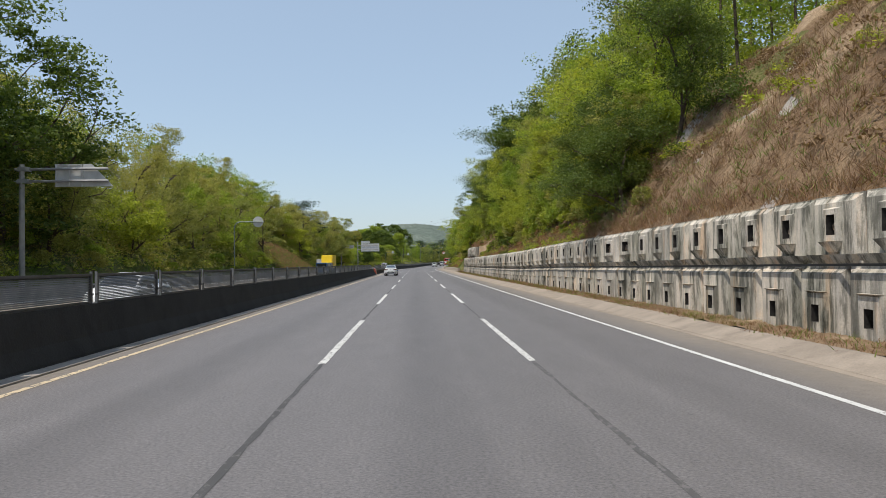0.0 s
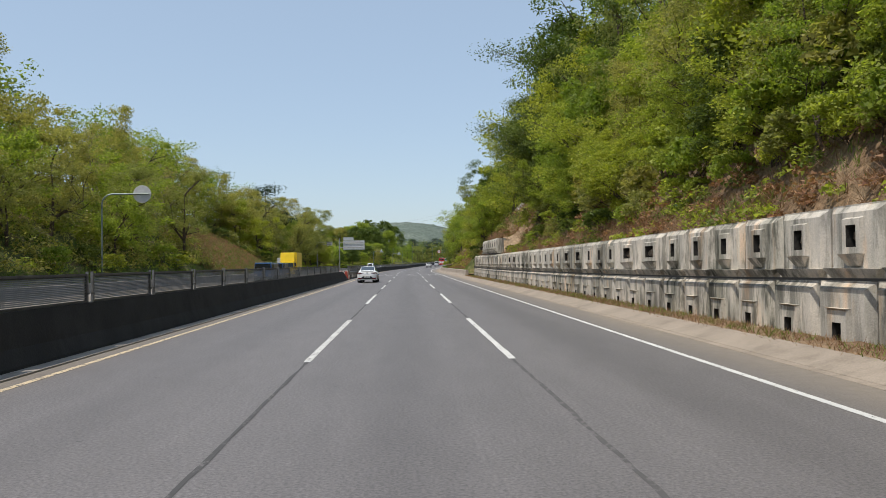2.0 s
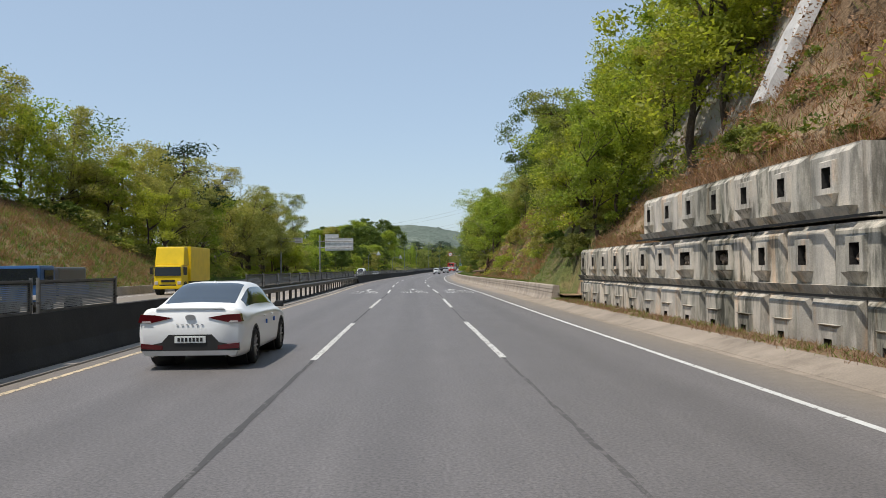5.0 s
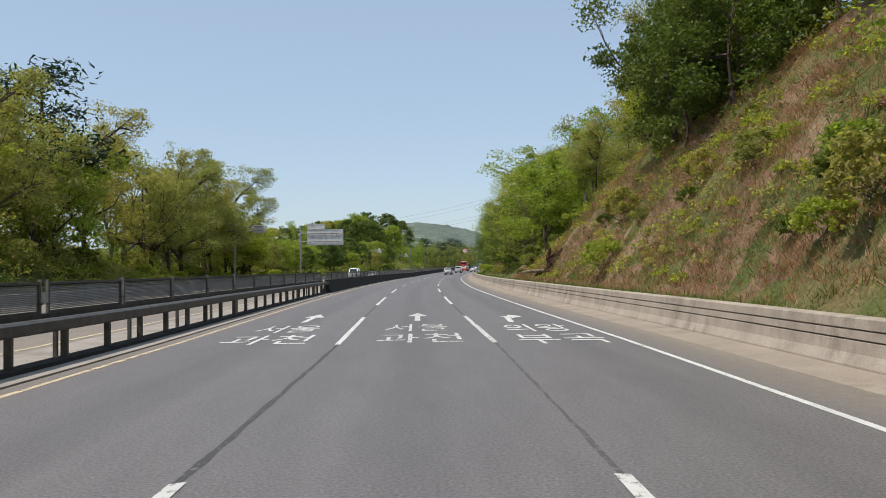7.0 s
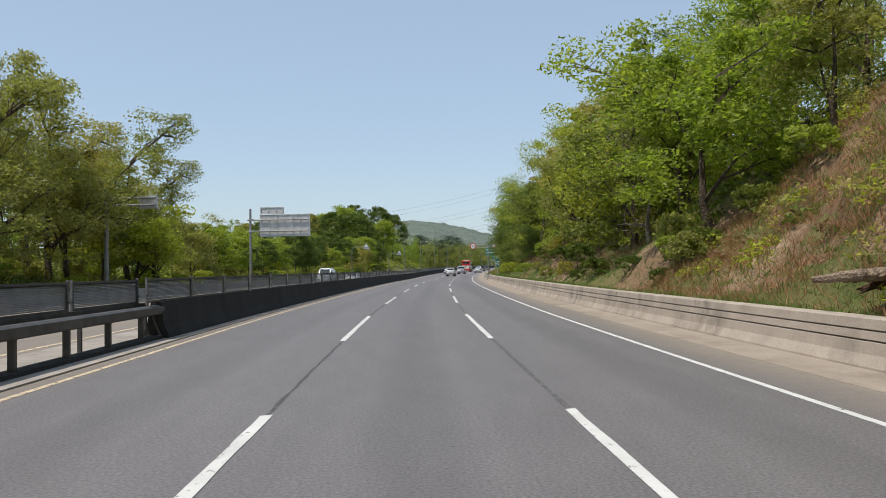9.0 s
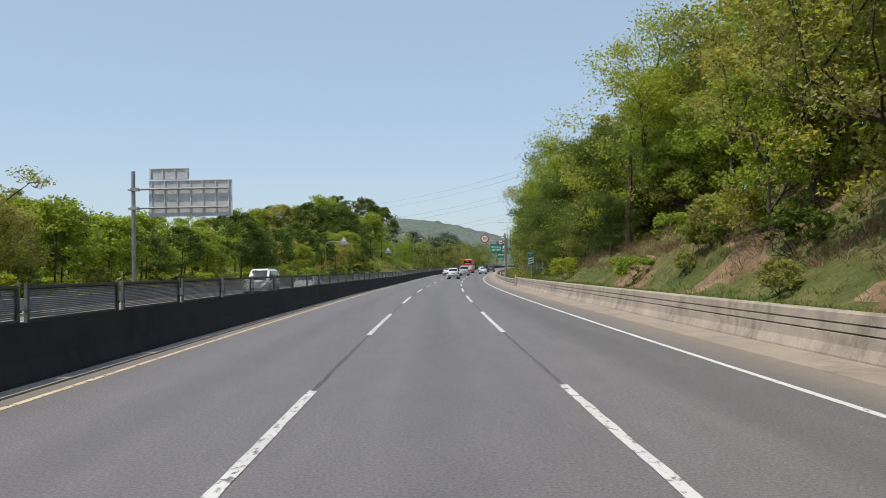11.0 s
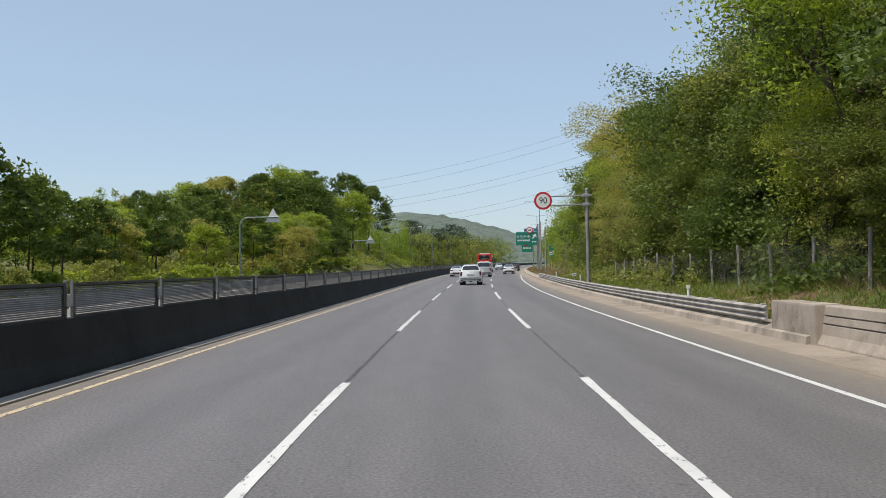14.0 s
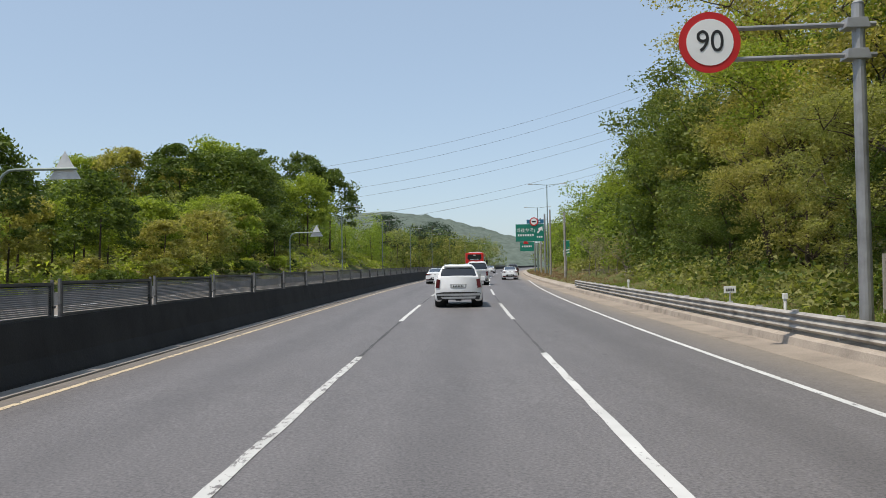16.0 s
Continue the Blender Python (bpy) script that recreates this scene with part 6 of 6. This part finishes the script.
def far_woods():
    for kind, mat, size in (("bright", LEAF_BRIGHT, 0.31), ("dark", LEAF_DARK, 0.32), ("olive", LEAF_OLIVE, 0.28), ("bright_far", LEAF_WILLOW, 0.5), ("dark_far", LEAF_DARK, 0.5), ("olive_far", LEAF_OLIVE, 0.45)):
        v, f = leaves(np.vstack(FAR[kind]), size, 5)
        tagged(new("distant_foliage", mesh_of("distant_foliage", v, f.tolist(), mat)), "massed spring foliage of the woods behind", "woods", kind="stuff")
    bm = bmesh.new()
    for a, b, r in FAR["stems"]:
        rod(bm, a, b, r, r * 0.4, 4)
    tagged(new("distant_trunks", from_bm("distant_trunks", bm, BARK)), "thin trunks of the woods behind", "woods", kind="stuff")


def bare_right(s, off):
    """Where the right-hand hillside has no trees."""
    if 4 < s < 40:
        return off < 22
    if 102 < s < 127:
        return off < 20
    if 127 < s < 137:
        return off < 11
    if 137 <= s < 152:
        return off < 9.0
    if 152 < s < 206:
        return off < (18.5 if s < 178 else 15.5) and s < 199 or off < 11
    if 245 < s < 276:
        return off < 14.5
    return off < (10.0 if s < 137 else 10.5)


# right-hand hillside
s = -8.0
while s < 300:
    for off in (10.8, 14.0, 18.5, 24.0, 31.0):
        o, ss_ = off + rnd.uniform(-1.4, 1.4), s + rnd.uniform(-2.0, 2.0)
        if bare_right(ss_, o) or rnd.random() < 0.08:
            continue
        mix = ("bright", "bright", "olive", "bright", "bright") if ss_ < 140 else ("bright", "olive", "olive", "bright", "bare")
        size = rnd.uniform(0.55, 0.8) if o < 12 else rnd.uniform(0.75, 1.1)
        if o > (21.0 if 150 < ss_ < 300 else 16.5):
            far_plant(ss_, o, size * 1.2)
        else:
            plant(rnd.choice(mix), ss_, o, size)
    s += 5.2
# trees with a place of their own
for s, o, k in ((37.4, 9.9, 0.66), (39.4, 9.7, 0.62), (41.5, 10.2, 0.66), (37.2, 12.0, 0.8), (43.5, 11.0, 0.75)):
    plant("shade", s, o, k, sink=1.3)
plant("willow", 107, 14.2, 0.9)
plant("shade", 98.5, 11.0, 1.05)
plant("dark", 95, 13.5, 1.2)
plant("shade", 100, 14.5, 1.0)
# low leafy growth that leans over the wall's top
s = 41.0
while s < 99:
    plant("bright" if rnd.random() < 0.9 else "dark", s, rnd.uniform(9.7, 10.6), rnd.uniform(0.36, 0.55))
    plant("bright" if rnd.random() < 0.65 else "olive", s + 1.5, rnd.uniform(11.4, 12.6), rnd.uniform(0.5, 0.75))
    s += 3.4
for s, o, k in ((173.5, 14.6, 0.85), (176.5, 13.4, 0.8), (180, 14.2, 0.95), (178, 16.5, 1.0), (184, 16.0, 1.0)):
    plant("dark", s, o, k)
for s, o, k in ((207, 11.5, "bright"), (213, 12.0, "bright"), (220, 11.5, "dark"), (226, 12.5, "bright"), (233, 11.8, "olive"), (240, 12.5, "olive")):
    plant(k, s, o, 1.02)
for s, o in ((139, 9.6), (143, 9.4), (147, 9.8), (151, 11.0)):
    plant(rnd.choice(("bright", "olive")), s, o, 0.74)
for s, o in ((92, 11.5), (132, 13.5)):
    plant("bright", s, o, 0.9)
for k in range(14):
    plant(("olive", "bright", "olive", "bright")[k % 4], 236 + 4.4 * k, 15.8 + rnd.uniform(-0.8, 0.8), rnd.uniform(0.8, 1.05))
    plant(("tall", "olive", "bright")[k % 3], 238 + 4.4 * k, 20.0 + rnd.uniform(-0.8, 0.8), rnd.uniform(0.95, 1.2))
for k in range(9):
    plant(("dark", "bright", "olive")[k % 3], 163 + 4.2 * k, 19.0 - 0.2 * k, rnd.uniform(0.7, 0.9))
for k, s in enumerate((264, 269, 274, 279, 284, 289, 294)):
    plant("shade", s, 10.9 + rnd.uniform(-0.3, 0.3), rnd.uniform(0.42, 0.55))
    plant("shade" if k % 3 else "tall", s + 2, 12.8 + rnd.uniform(-0.5, 0.5), rnd.uniform(0.9, 1.1))
    plant(("bright", "olive")[k % 2], s + 1, 16.5, 1.2)
for s, o, k in ((299, 11.2, 0.55), (303, 11.6, 0.6), (308, 11.2, 0.55), (312, 11.8, 0.6)):
    plant("shade", s, o, k)
    plant("shade", s + 1, o + 1.8, 1.1)
for s, o, k in ((316, 12.6, 1.1), (320, 13.6, 1.15), (306, 15.5, 1.15)):
    plant("shade" if s > 315 else "tall", s, o, k * 1.1)
for s, o in ((323, 11.6), (327, 12.2), (331, 11.6), (335, 12.2), (340, 11.8)):
    plant("tall", s, o, rnd.uniform(0.5, 0.62))
# flat wood beyond the guard rail
for s in range(296, 352, 5):
    for off in (11.8, 15.5, 20):
        if off < 13:
            plant(rnd.choice(("shade", "olive", "shade", "tall")), s + rnd.uniform(-2, 2), off + rnd.uniform(-0.5, 0.9), rnd.uniform(0.4, 0.58))
        elif off < 17:
            plant("tall", s + rnd.uniform(-2, 2), off + rnd.uniform(-0.7, 0.7), rnd.uniform(0.95, 1.2))
        else:
            far_plant(s + rnd.uniform(-2, 2), off, rnd.uniform(1.3, 1.55), 0.5)
for s in range(352, 520, 6):
    for off in (15.0, 20, 26):
        far_plant(s + rnd.uniform(-2, 2), off + rnd.uniform(-1.0, 1.0), rnd.uniform(0.6, 0.95))
for k in range(4):
    plant(("dark", "tall")[k % 2], 354 + 5.2 * k, 14.3 + rnd.uniform(-0.4, 0.4), rnd.uniform(0.9, 1.05))
    plant("dark", 356 + 5.2 * k, 17.0 + rnd.uniform(-0.8, 0.8), rnd.uniform(1.2, 1.4))
for k in range(7):
    plant(("olive", "bright", "dark")[k % 3], 377 + 5.0 * k, 16.5 + rnd.uniform(-0.8, 0.8), rnd.uniform(0.6, 0.8))
for k in range(7):
    plant("bare", 374 + 3.4 * k, 12.4 + rnd.uniform(-0.5, 0.9), rnd.uniform(0.34, 0.5))
# left-hand embankment
s = 12.0
while s < 262:
    for off in (-25.5, -30.0, -36.5):
        o, ss_ = off + rnd.uniform(-1.5, 1.5), s + rnd.uniform(-2, 2)
        if bare_left(ss_, o + 1.0) or bare_left(ss_, o + 3.0) or bare_left(ss_ + 4, o + 1.5) or rnd.random() < 0.08:
            continue
        size = rnd.uniform(0.8, 1.06) * (1.3 if ss_ > 180 else 1.05 if ss_ > 150 else 1.0) * (1.0 if ss_ < 250 else 0.7)
        if o < -34:
            far_plant(ss_, o, size * 1.05)
        elif o < -28.5 and rnd.random() < 0.7:
            join_plant("olive", ss_, o, size)
        else:
            plant(rnd.choice(("olive", "olive", "bright", "bright", "olive")) if o > -28.5 else "bare", ss_, o, size)
    s += 5.6
for k in range(17):
    plant(("olive", "bright", "olive")[k % 3], 139 + 2.4 * k, -37.4 + max(0, k - 10) * 1.3 + rnd.uniform(-0.6, 0.6), rnd.uniform(0.85, 1.0))
for k in range(9):
    plant(("bare", "olive")[k % 2], 140 + 4.4 * k, -41.5 + rnd.uniform(-0.8, 0.8), rnd.uniform(0.7, 0.9))
for k in range(16):
    plant("bush", 150 + 1.9 * k, -34.6 + max(0.0, (150 + 1.9 * k - 161) * 0.62) + rnd.uniform(-0.7, 0.3), rnd.uniform(0.7, 1.2))
for s, o, k in ((28, -25, 1.15), (33, -28, 1.15), (39, -27, 1.15), (46, -26, 1.3), (50, -25.5, 1.25), (53, -28, 1.2)):
    plant("dark", s, o, k)
for s, o in ((213, -25.5), (222, -25), (231, -25), (240, -25.5), (247, -26)):
    plant("olive", s, o, 1.35)
    plant("bare", s + 3, o - 3, 1.2)
plant("pine", 197.4, -27.5, 1.65)
# lower woods further on
for s in range(262, 420, 6):
    for off in (-27.5, -33):
        join_plant("round", s + rnd.uniform(-3, 3), off + rnd.uniform(-2.5, 2.5), rnd.uniform(0.55, 0.84))
    for off in (-40, -48):
        far_plant(s + rnd.uniform(-3, 3), off + rnd.uniform(-3, 3), rnd.uniform(0.5, 0.78))
for s in range(395, 500, 7):
    for off in (-28, -33, -38, -44, -52):
        if not 418 < s < 480:
            far_plant(s + rnd.uniform(-3, 3), off + rnd.uniform(-2, 2), rnd.uniform(0.8, 1.1) if s > 420 else rnd.uniform(0.5, 0.7), 0.35)
for s in (428, 440, 454, 468):
    for off in (-33, -38.5, -44, -50.5, -58, -66, -75):
        far_plant(s + rnd.uniform(-3, 3), off, rnd.uniform(0.95, 1.15) if off > -48 else rnd.uniform(0.6, 0.8), 0.3 if off > -46 else 0.15)
# the knoll on the far side: rounded crowns close together
for s in (424, 436, 449, 462):
    for off in (-31, -36, -41, -47, -54, -62, -71, -80):
        if s > 440 or off < -34:
            kind = ("deep", "round", "round", "round", "round") if off > -44 else ("round",)
            join_plant(rnd.choice(kind), s + rnd.uniform(-3, 3), off + rnd.uniform(-2, 2), rnd.uniform(1.3, 1.6) if off > -44 else rnd.uniform(1.05, 1.3) if off > -50 else rnd.uniform(0.85, 1.05) if off > -60 else rnd.uniform(0.6, 0.75))
for s in range(502, 720, 7):
    for off in (-25, -31, -38, -47, 16, 26):
        far_plant(s + rnd.uniform(-4, 4), off + rnd.uniform(-3, 3), rnd.uniform(0.75, 1.05) if s < 560 else rnd.uniform(1.0, 1.5), 0.3 if s < 560 else 0.6)
for s, o in ((512, -27), (520, -30), (548, -26), (590, -29), (598, -26)):
    plant("pine", s, o, rnd.uniform(1.3, 1.7))
far_woods()
joined_woods()
# the pattern trees of the joined woods stand among them
plant("round", 300, -30, 0.5)
plant("round", 322, -31, 0.5)
plant("deep", 446, -38, 1.3)
# dark trees where the bare slope begins, and the growth above the drain
for s, o, k in ((98.5, 10.0, 0.8), (102.0, 10.2, 0.85), (104.5, 10.6, 0.8), (101.5, 12.6, 1.1), (105.5, 12.4, 0.95)):
    plant("shade", s, o, k)
for kind, s, o, k in (("tall", 122.0, 16.6, 0.5), ("bright", 125.5, 16.4, 0.5), ("olive", 119.5, 16.8, 0.75), ("bright", 115.5, 16.5, 0.8), ("tall", 111.5, 15.5, 0.8), ("bush", 121.5, 15.2, 1.0), ("bush", 124.6, 15.4, 0.9), ("bush", 118.0, 14.8, 0.8)):
    plant(kind, s, o, k)


for kind, group in KINDS.items():
    for k in group:
        if k.name not in used:
            used.add(k.name)
            k.matrix_basis = spot(405 + 6 * len(used) % 40, -30.0 - len(used) % 7, bank_left(-31, 410))


def undergrowth(name, count, seed, where, mat, size, leaf=0.2, per=80):
    """Low massed foliage over a slope, in one mesh."""
    q = np.random.RandomState(seed)
    c = where(q, count)
    n = len(c) * per
    rad = np.repeat(size * q.uniform(0.5, 1.3, (len(c), 1)), per, 0)
    d = q.normal(size=(n, 3))
    d /= np.linalg.norm(d, axis=1)[:, None]
    d[:, 2] = np.abs(d[:, 2]) * 0.8
    v, f = leaves(np.repeat(c, per, 0) + d * rad * q.uniform(0.5, 1.0, (n, 1)), leaf, seed)
    return tagged(new(name, mesh_of(name, v, f.tolist(), mat)), {"creeper": "green creepers and weeds in mats on the slope", "dead_scrub": "tangled dead brown scrub on the slope"}.get(name, "dense low undergrowth between the trees"), "undergrowth", kind="stuff")


def wooded(side, s0, s1, o0, o1):
    def where(q, n):
        out = []
        while len(out) < n:
            s, o = q.uniform(s0, s1), q.uniform(o0, o1)
            if side > 0 and bare_right(s, o - 1.0) and q.uniform() < 0.93 and s < 296 or side < 0 and bare_left(s, o + 0.5):
                continue
            out.append(tuple(at(s, o, bank_right(o, s) if side > 0 else bank_left(o, s))))
        return np.array(out)
    return where


undergrowth("undergrowth", 260, 31, wooded(1, 100, 300, 9.5, 22), LEAF_DARK, 1.0)
undergrowth("undergrowth", 560, 32, wooded(1, -5, 300, 9.5, 24), LEAF_BRIGHT, 1.0)
undergrowth("undergrowth", 420, 33, wooded(-1, 5, 240, -33, -22.5), LEAF_BRIGHT, 1.2)
undergrowth("undergrowth", 520, 34, wooded(-1, 5, 240, -34, -23), LEAF_OLIVE, 1.2)
undergrowth("undergrowth", 170, 50, wooded(1, 264, 299, 9.4, 14.5), LEAF_DARK, 0.9)
undergrowth("undergrowth", 400, 52, wooded(-1, 40, 205, -34, -23), LEAF_OLIVE, 1.9, 0.17, 150)
undergrowth("undergrowth", 330, 35, wooded(1, 294, 356, 10.6, 15), LEAF_DARK, 1.3)
undergrowth("undergrowth", 300, 36, wooded(1, 308, 356, 10.0, 15), LEAF_OLIVE, 1.4)
undergrowth("undergrowth", 300, 39, wooded(1, 356, 480, 13.5, 18), LEAF_OLIVE, 1.4, 0.3)
undergrowth("undergrowth", 460, 37, wooded(-1, 240, 500, -42, -23.5), LEAF_BRIGHT, 1.7, 0.34)
undergrowth("undergrowth", 460, 38, wooded(-1, 240, 500, -44, -24), LEAF_OLIVE, 1.6, 0.34)
# shrubs at the slopes' feet and along the wall's edge
for k in range(30):
    plant("bush", 43 + 1.85 * k + rnd.uniform(-0.8, 0.8), rnd.uniform(9.2, 10.6), rnd.uniform(0.6, 1.15))
for s in [42 + 2.6 * k + rnd.uniform(-1, 1) for k in range(22)] + [110.6, 111.4, 112.2, 115, 119, 121, 138.5, 140, 141.5]:
    plant("bush", s, rnd.uniform(9.0, 9.7) if s < 137 else 8.6, rnd.uniform(0.35, 0.65))
for _ in range(170):
    s = rnd.uniform(0, 300)
    o = 9.3 + abs(rnd.gauss(0, 2.6)) if s < 137 else 8.6 + abs(rnd.gauss(0, 2.2))
    if (s > 262 or 102 < s < 127) and rnd.random() < 0.8 or 282 < s < 293 and o < 11 or 184 < s < 199 or 4 < s < 40 and rnd.random() < 0.85 or 252 < s < 276 and rnd.random() < 0.6:
        continue
    plant("bush", s, o, rnd.uniform(0.35, 0.9))
for _ in range(120):
    s, o = rnd.uniform(15, 420), -22.6 - abs(rnd.gauss(0, 2.4))
    if not bare_left(s, o):
        plant("bush", s, o, rnd.uniform(0.5, 1.1))


def tufts(name, label, count, seed, where, mat, length, width=0.022, blades=9):
    """Grass tufts scattered over a slope, in one mesh."""
    q = np.random.RandomState(seed)
    spots_ = where(q, count)
    n = len(spots_)
    base = np.repeat(spots_, blades, 0) + q.normal(size=(n * blades, 3)) * (0.14, 0.14, 0.0)
    d = q.normal(size=(n * blades, 3)) * 0.6
    d[:, 2] = np.abs(d[:, 2]) + 0.55
    d /= np.linalg.norm(d, axis=1)[:, None]
    l = length * q.uniform(0.5, 1.4, (n * blades, 1))
    side = np.cross(d, q.normal(size=(n * blades, 3)))
    side /= np.linalg.norm(side, axis=1)[:, None] + 1e-9
    v = np.stack([base - side * width, base + side * width, base + d * l + (0, 0, -0.1) * l], 1).reshape(-1, 3)
    f = np.arange(len(v)).reshape(-1, 3)
    return tagged(new(name, mesh_of(name, v, f.tolist(), mat)), label, "grass", kind="stuff")


def on_right(s0, s1, o0, o1, power=1.0):
    def where(q, n):
        out = []
        for _ in range(n):
            s, o = q.uniform(s0, s1), o0 + (o1 - o0) * q.uniform() ** power
            out.append(tuple(at(s, o, bank_right(o, s))))
        return np.array(out)
    return where


def on_left(s0, s1, o0, o1):
    def where(q, n):
        out = []
        for _ in range(n):
            s, o = q.uniform(s0, s1), q.uniform(o0, o1)
            out.append(tuple(at(s, o, bank_left(o, s))))
        return np.array(out)
    return where


def on_verge(q, n):
    return np.array([tuple(at(q.uniform(-5, 138), q.uniform(6.9, 7.8) ** 1.0, 0.17)) for _ in range(n)])


undergrowth("creeper", 100, 41, on_right(150, 204, 8.6, 17, 1.2), LEAF_BRIGHT, 0.75, 0.13, 110)
undergrowth("creeper", 70, 42, on_right(150, 204, 8.6, 17, 1.0), LEAF_OLIVE, 0.7, 0.13, 110)
undergrowth("creeper", 85, 48, on_right(41, 107, 8.6, 9.6, 1.0), LEAF_BRIGHT, 0.5, 0.12, 100)
undergrowth("creeper", 60, 49, on_right(41, 107, 8.6, 10.5, 1.0), LEAF_DARK, 0.6, 0.12, 100)
undergrowth("creeper", 46, 43, on_right(4, 40, 9.6, 20, 1.0), LEAF_BRIGHT, 0.6, 0.13, 110)
undergrowth("creeper", 28, 44, on_right(106, 128, 9.4, 18, 1.0), LEAF_DARK, 0.6, 0.13, 110)
undergrowth("dead_scrub", 130, 51, on_right(42, 106, 8.7, 10.2, 1.0), DRY_GRASS, 0.5, 0.11, 110)
undergrowth("dead_scrub", 90, 53, on_right(101, 127, 9.0, 15, 1.0), DRY_GRASS, 0.8, 0.1, 130)
undergrowth("dead_scrub", 110, 45, on_right(2, 40, 9.2, 20, 1.0), DRY_GRASS, 0.6, 0.11, 110)
undergrowth("dead_scrub", 110, 46, on_right(106, 136, 9.2, 20, 1.0), DRY_GRASS, 0.7, 0.11, 110)
undergrowth("dead_scrub", 90, 47, on_right(150, 204, 9.2, 17, 1.0), DRY_GRASS, 0.6, 0.11, 110)
tufts("green_grass", "fresh grass among brown patches", 3200, 14, on_right(150, 202, 8.2, 17, 1.1), GREEN_GRASS, 0.3, 0.012, 9)
tufts("dry_grass", "tall dry brown grass on the steep slope", 2600, 1, on_right(-5, 42, 8.9, 17, 1.3), DRY_GRASS, 0.5, 0.011, 11)
tufts("dry_grass", "dry brown grass on the steep slope", 1300, 16, on_right(42, 106, 8.9, 14, 1.3), DRY_GRASS, 0.42, 0.011, 11)
tufts("dry_grass", "tall dry brown grass on the steep slope", 2000, 17, on_right(106, 137, 8.9, 17, 1.3), DRY_GRASS, 0.5, 0.011, 11)
tufts("dry_grass", "dry grass hanging over the wall's edge", 1200, 12, on_right(-5, 137, 8.75, 9.2, 1.0), DRY_GRASS, 0.5, 0.011, 11)
tufts("dry_grass", "dry brown grass on the open slope", 6200, 2, on_right(150, 206, 8.2, 18, 1.1), DRY_GRASS, 0.45, 0.010, 11)
tufts("green_grass", "fresh green grass on the slope", 4600, 3, on_right(140, 300, 7.7, 12, 1.6), GREEN_GRASS, 0.2, 0.011, 9)
tufts("green_grass", "rough green grass behind the guard rail", 2400, 9, on_right(286, 362, 7.6, 11.5, 1.0), GREEN_GRASS, 0.32, 0.012, 9)
tufts("dry_grass", "dry grass behind the guard rail", 1400, 10, on_right(290, 480, 7.6, 13.5, 1.0), DRY_GRASS, 0.3, 0.012, 9)
tufts("dry_grass", "brown dead scrub between green weeds", 2600, 13, on_right(215, 296, 9.5, 16, 1.0), DRY_GRASS, 0.55, 0.012, 9)
tufts("green_grass", "green weeds among dry grass", 2600, 4, on_right(0, 137, 9, 15, 1.4), GREEN_GRASS, 0.35, 0.012, 9)
tufts("dry_grass", "bleached grass on the far embankment", 4600, 5, on_left(131, 180, -33, -22), DRY_GRASS, 0.55, 0.018)
tufts("green_grass", "green undergrowth below the far trees", 3000, 6, on_left(0, 240, -26, -21.8), GREEN_GRASS, 0.5, 0.025)
tufts("green_grass", "rough green grass on the open far slope", 2600, 15, on_left(133, 180, -32, -22), GREEN_GRASS, 0.4, 0.02, 9)
tufts("verge_straw", "straw and weeds along the wall's foot", 3200, 7, on_verge, DRY_GRASS, 0.13, 0.008, 7)
tufts("verge_grass", "green weeds along the wall's foot", 900, 8, on_verge, GREEN_GRASS, 0.16, 0.009, 7)

# ---- far hills ----


def ridge(name, y0, depth, x0, x1, height, label, seed):
    """A wooded ridge, its surface roughened into crowns."""
    xs, ys = [x0 + (x1 - x0) * i / 150 for i in range(151)], [y0 + depth * j / 26 for j in range(27)]
    verts = []
    for y in ys:
        v = (y - y0) / depth
        for x in xs:
            e = height(x) * math.sin(math.pi * min(1.0, v * 0.62)) ** 0.9
            verts.append((x, y + 6 * noise.noise((x * 0.02, v * 5, seed)), e + (2.4 * noise.noise((x * 0.11, y * 0.11, seed)) + 1.4 * noise.noise((x * 0.33, y * 0.33, seed))) * min(1, v * 4) - 1))
    faces = [(j * 151 + i, j * 151 + i + 1, (j + 1) * 151 + i + 1, (j + 1) * 151 + i) for j in range(26) for i in range(150)]
    m = Mat(name + "_wood", 0.95, 0, 0.1)
    # woodland green, paled and greyed: the distance haze is put into this colour
    m.colour(m.mix(m.ramp(m.noise(26.0, 5), (0.3, (0.095, 0.122, 0.103)), (0.7, (0.145, 0.172, 0.143))), m.ramp(m.noise(3.0, 5), (0.3, grey(0.6)), (0.7, grey(1.3))), 0.8, "MULTIPLY"))
    return tagged(new(name, mesh_of(name, verts, faces, m.m, True)), label, "hill", kind="structure")


def hump(x):
    return 12 + 33 * math.exp(-((x - 6) / 100) ** 2) + 16 * math.exp(-((x + 170) / 140) ** 2)


ridge("hill_far", 735, 260, -420, 420, hump, "wooded hill far beyond the road's end", 4.0)
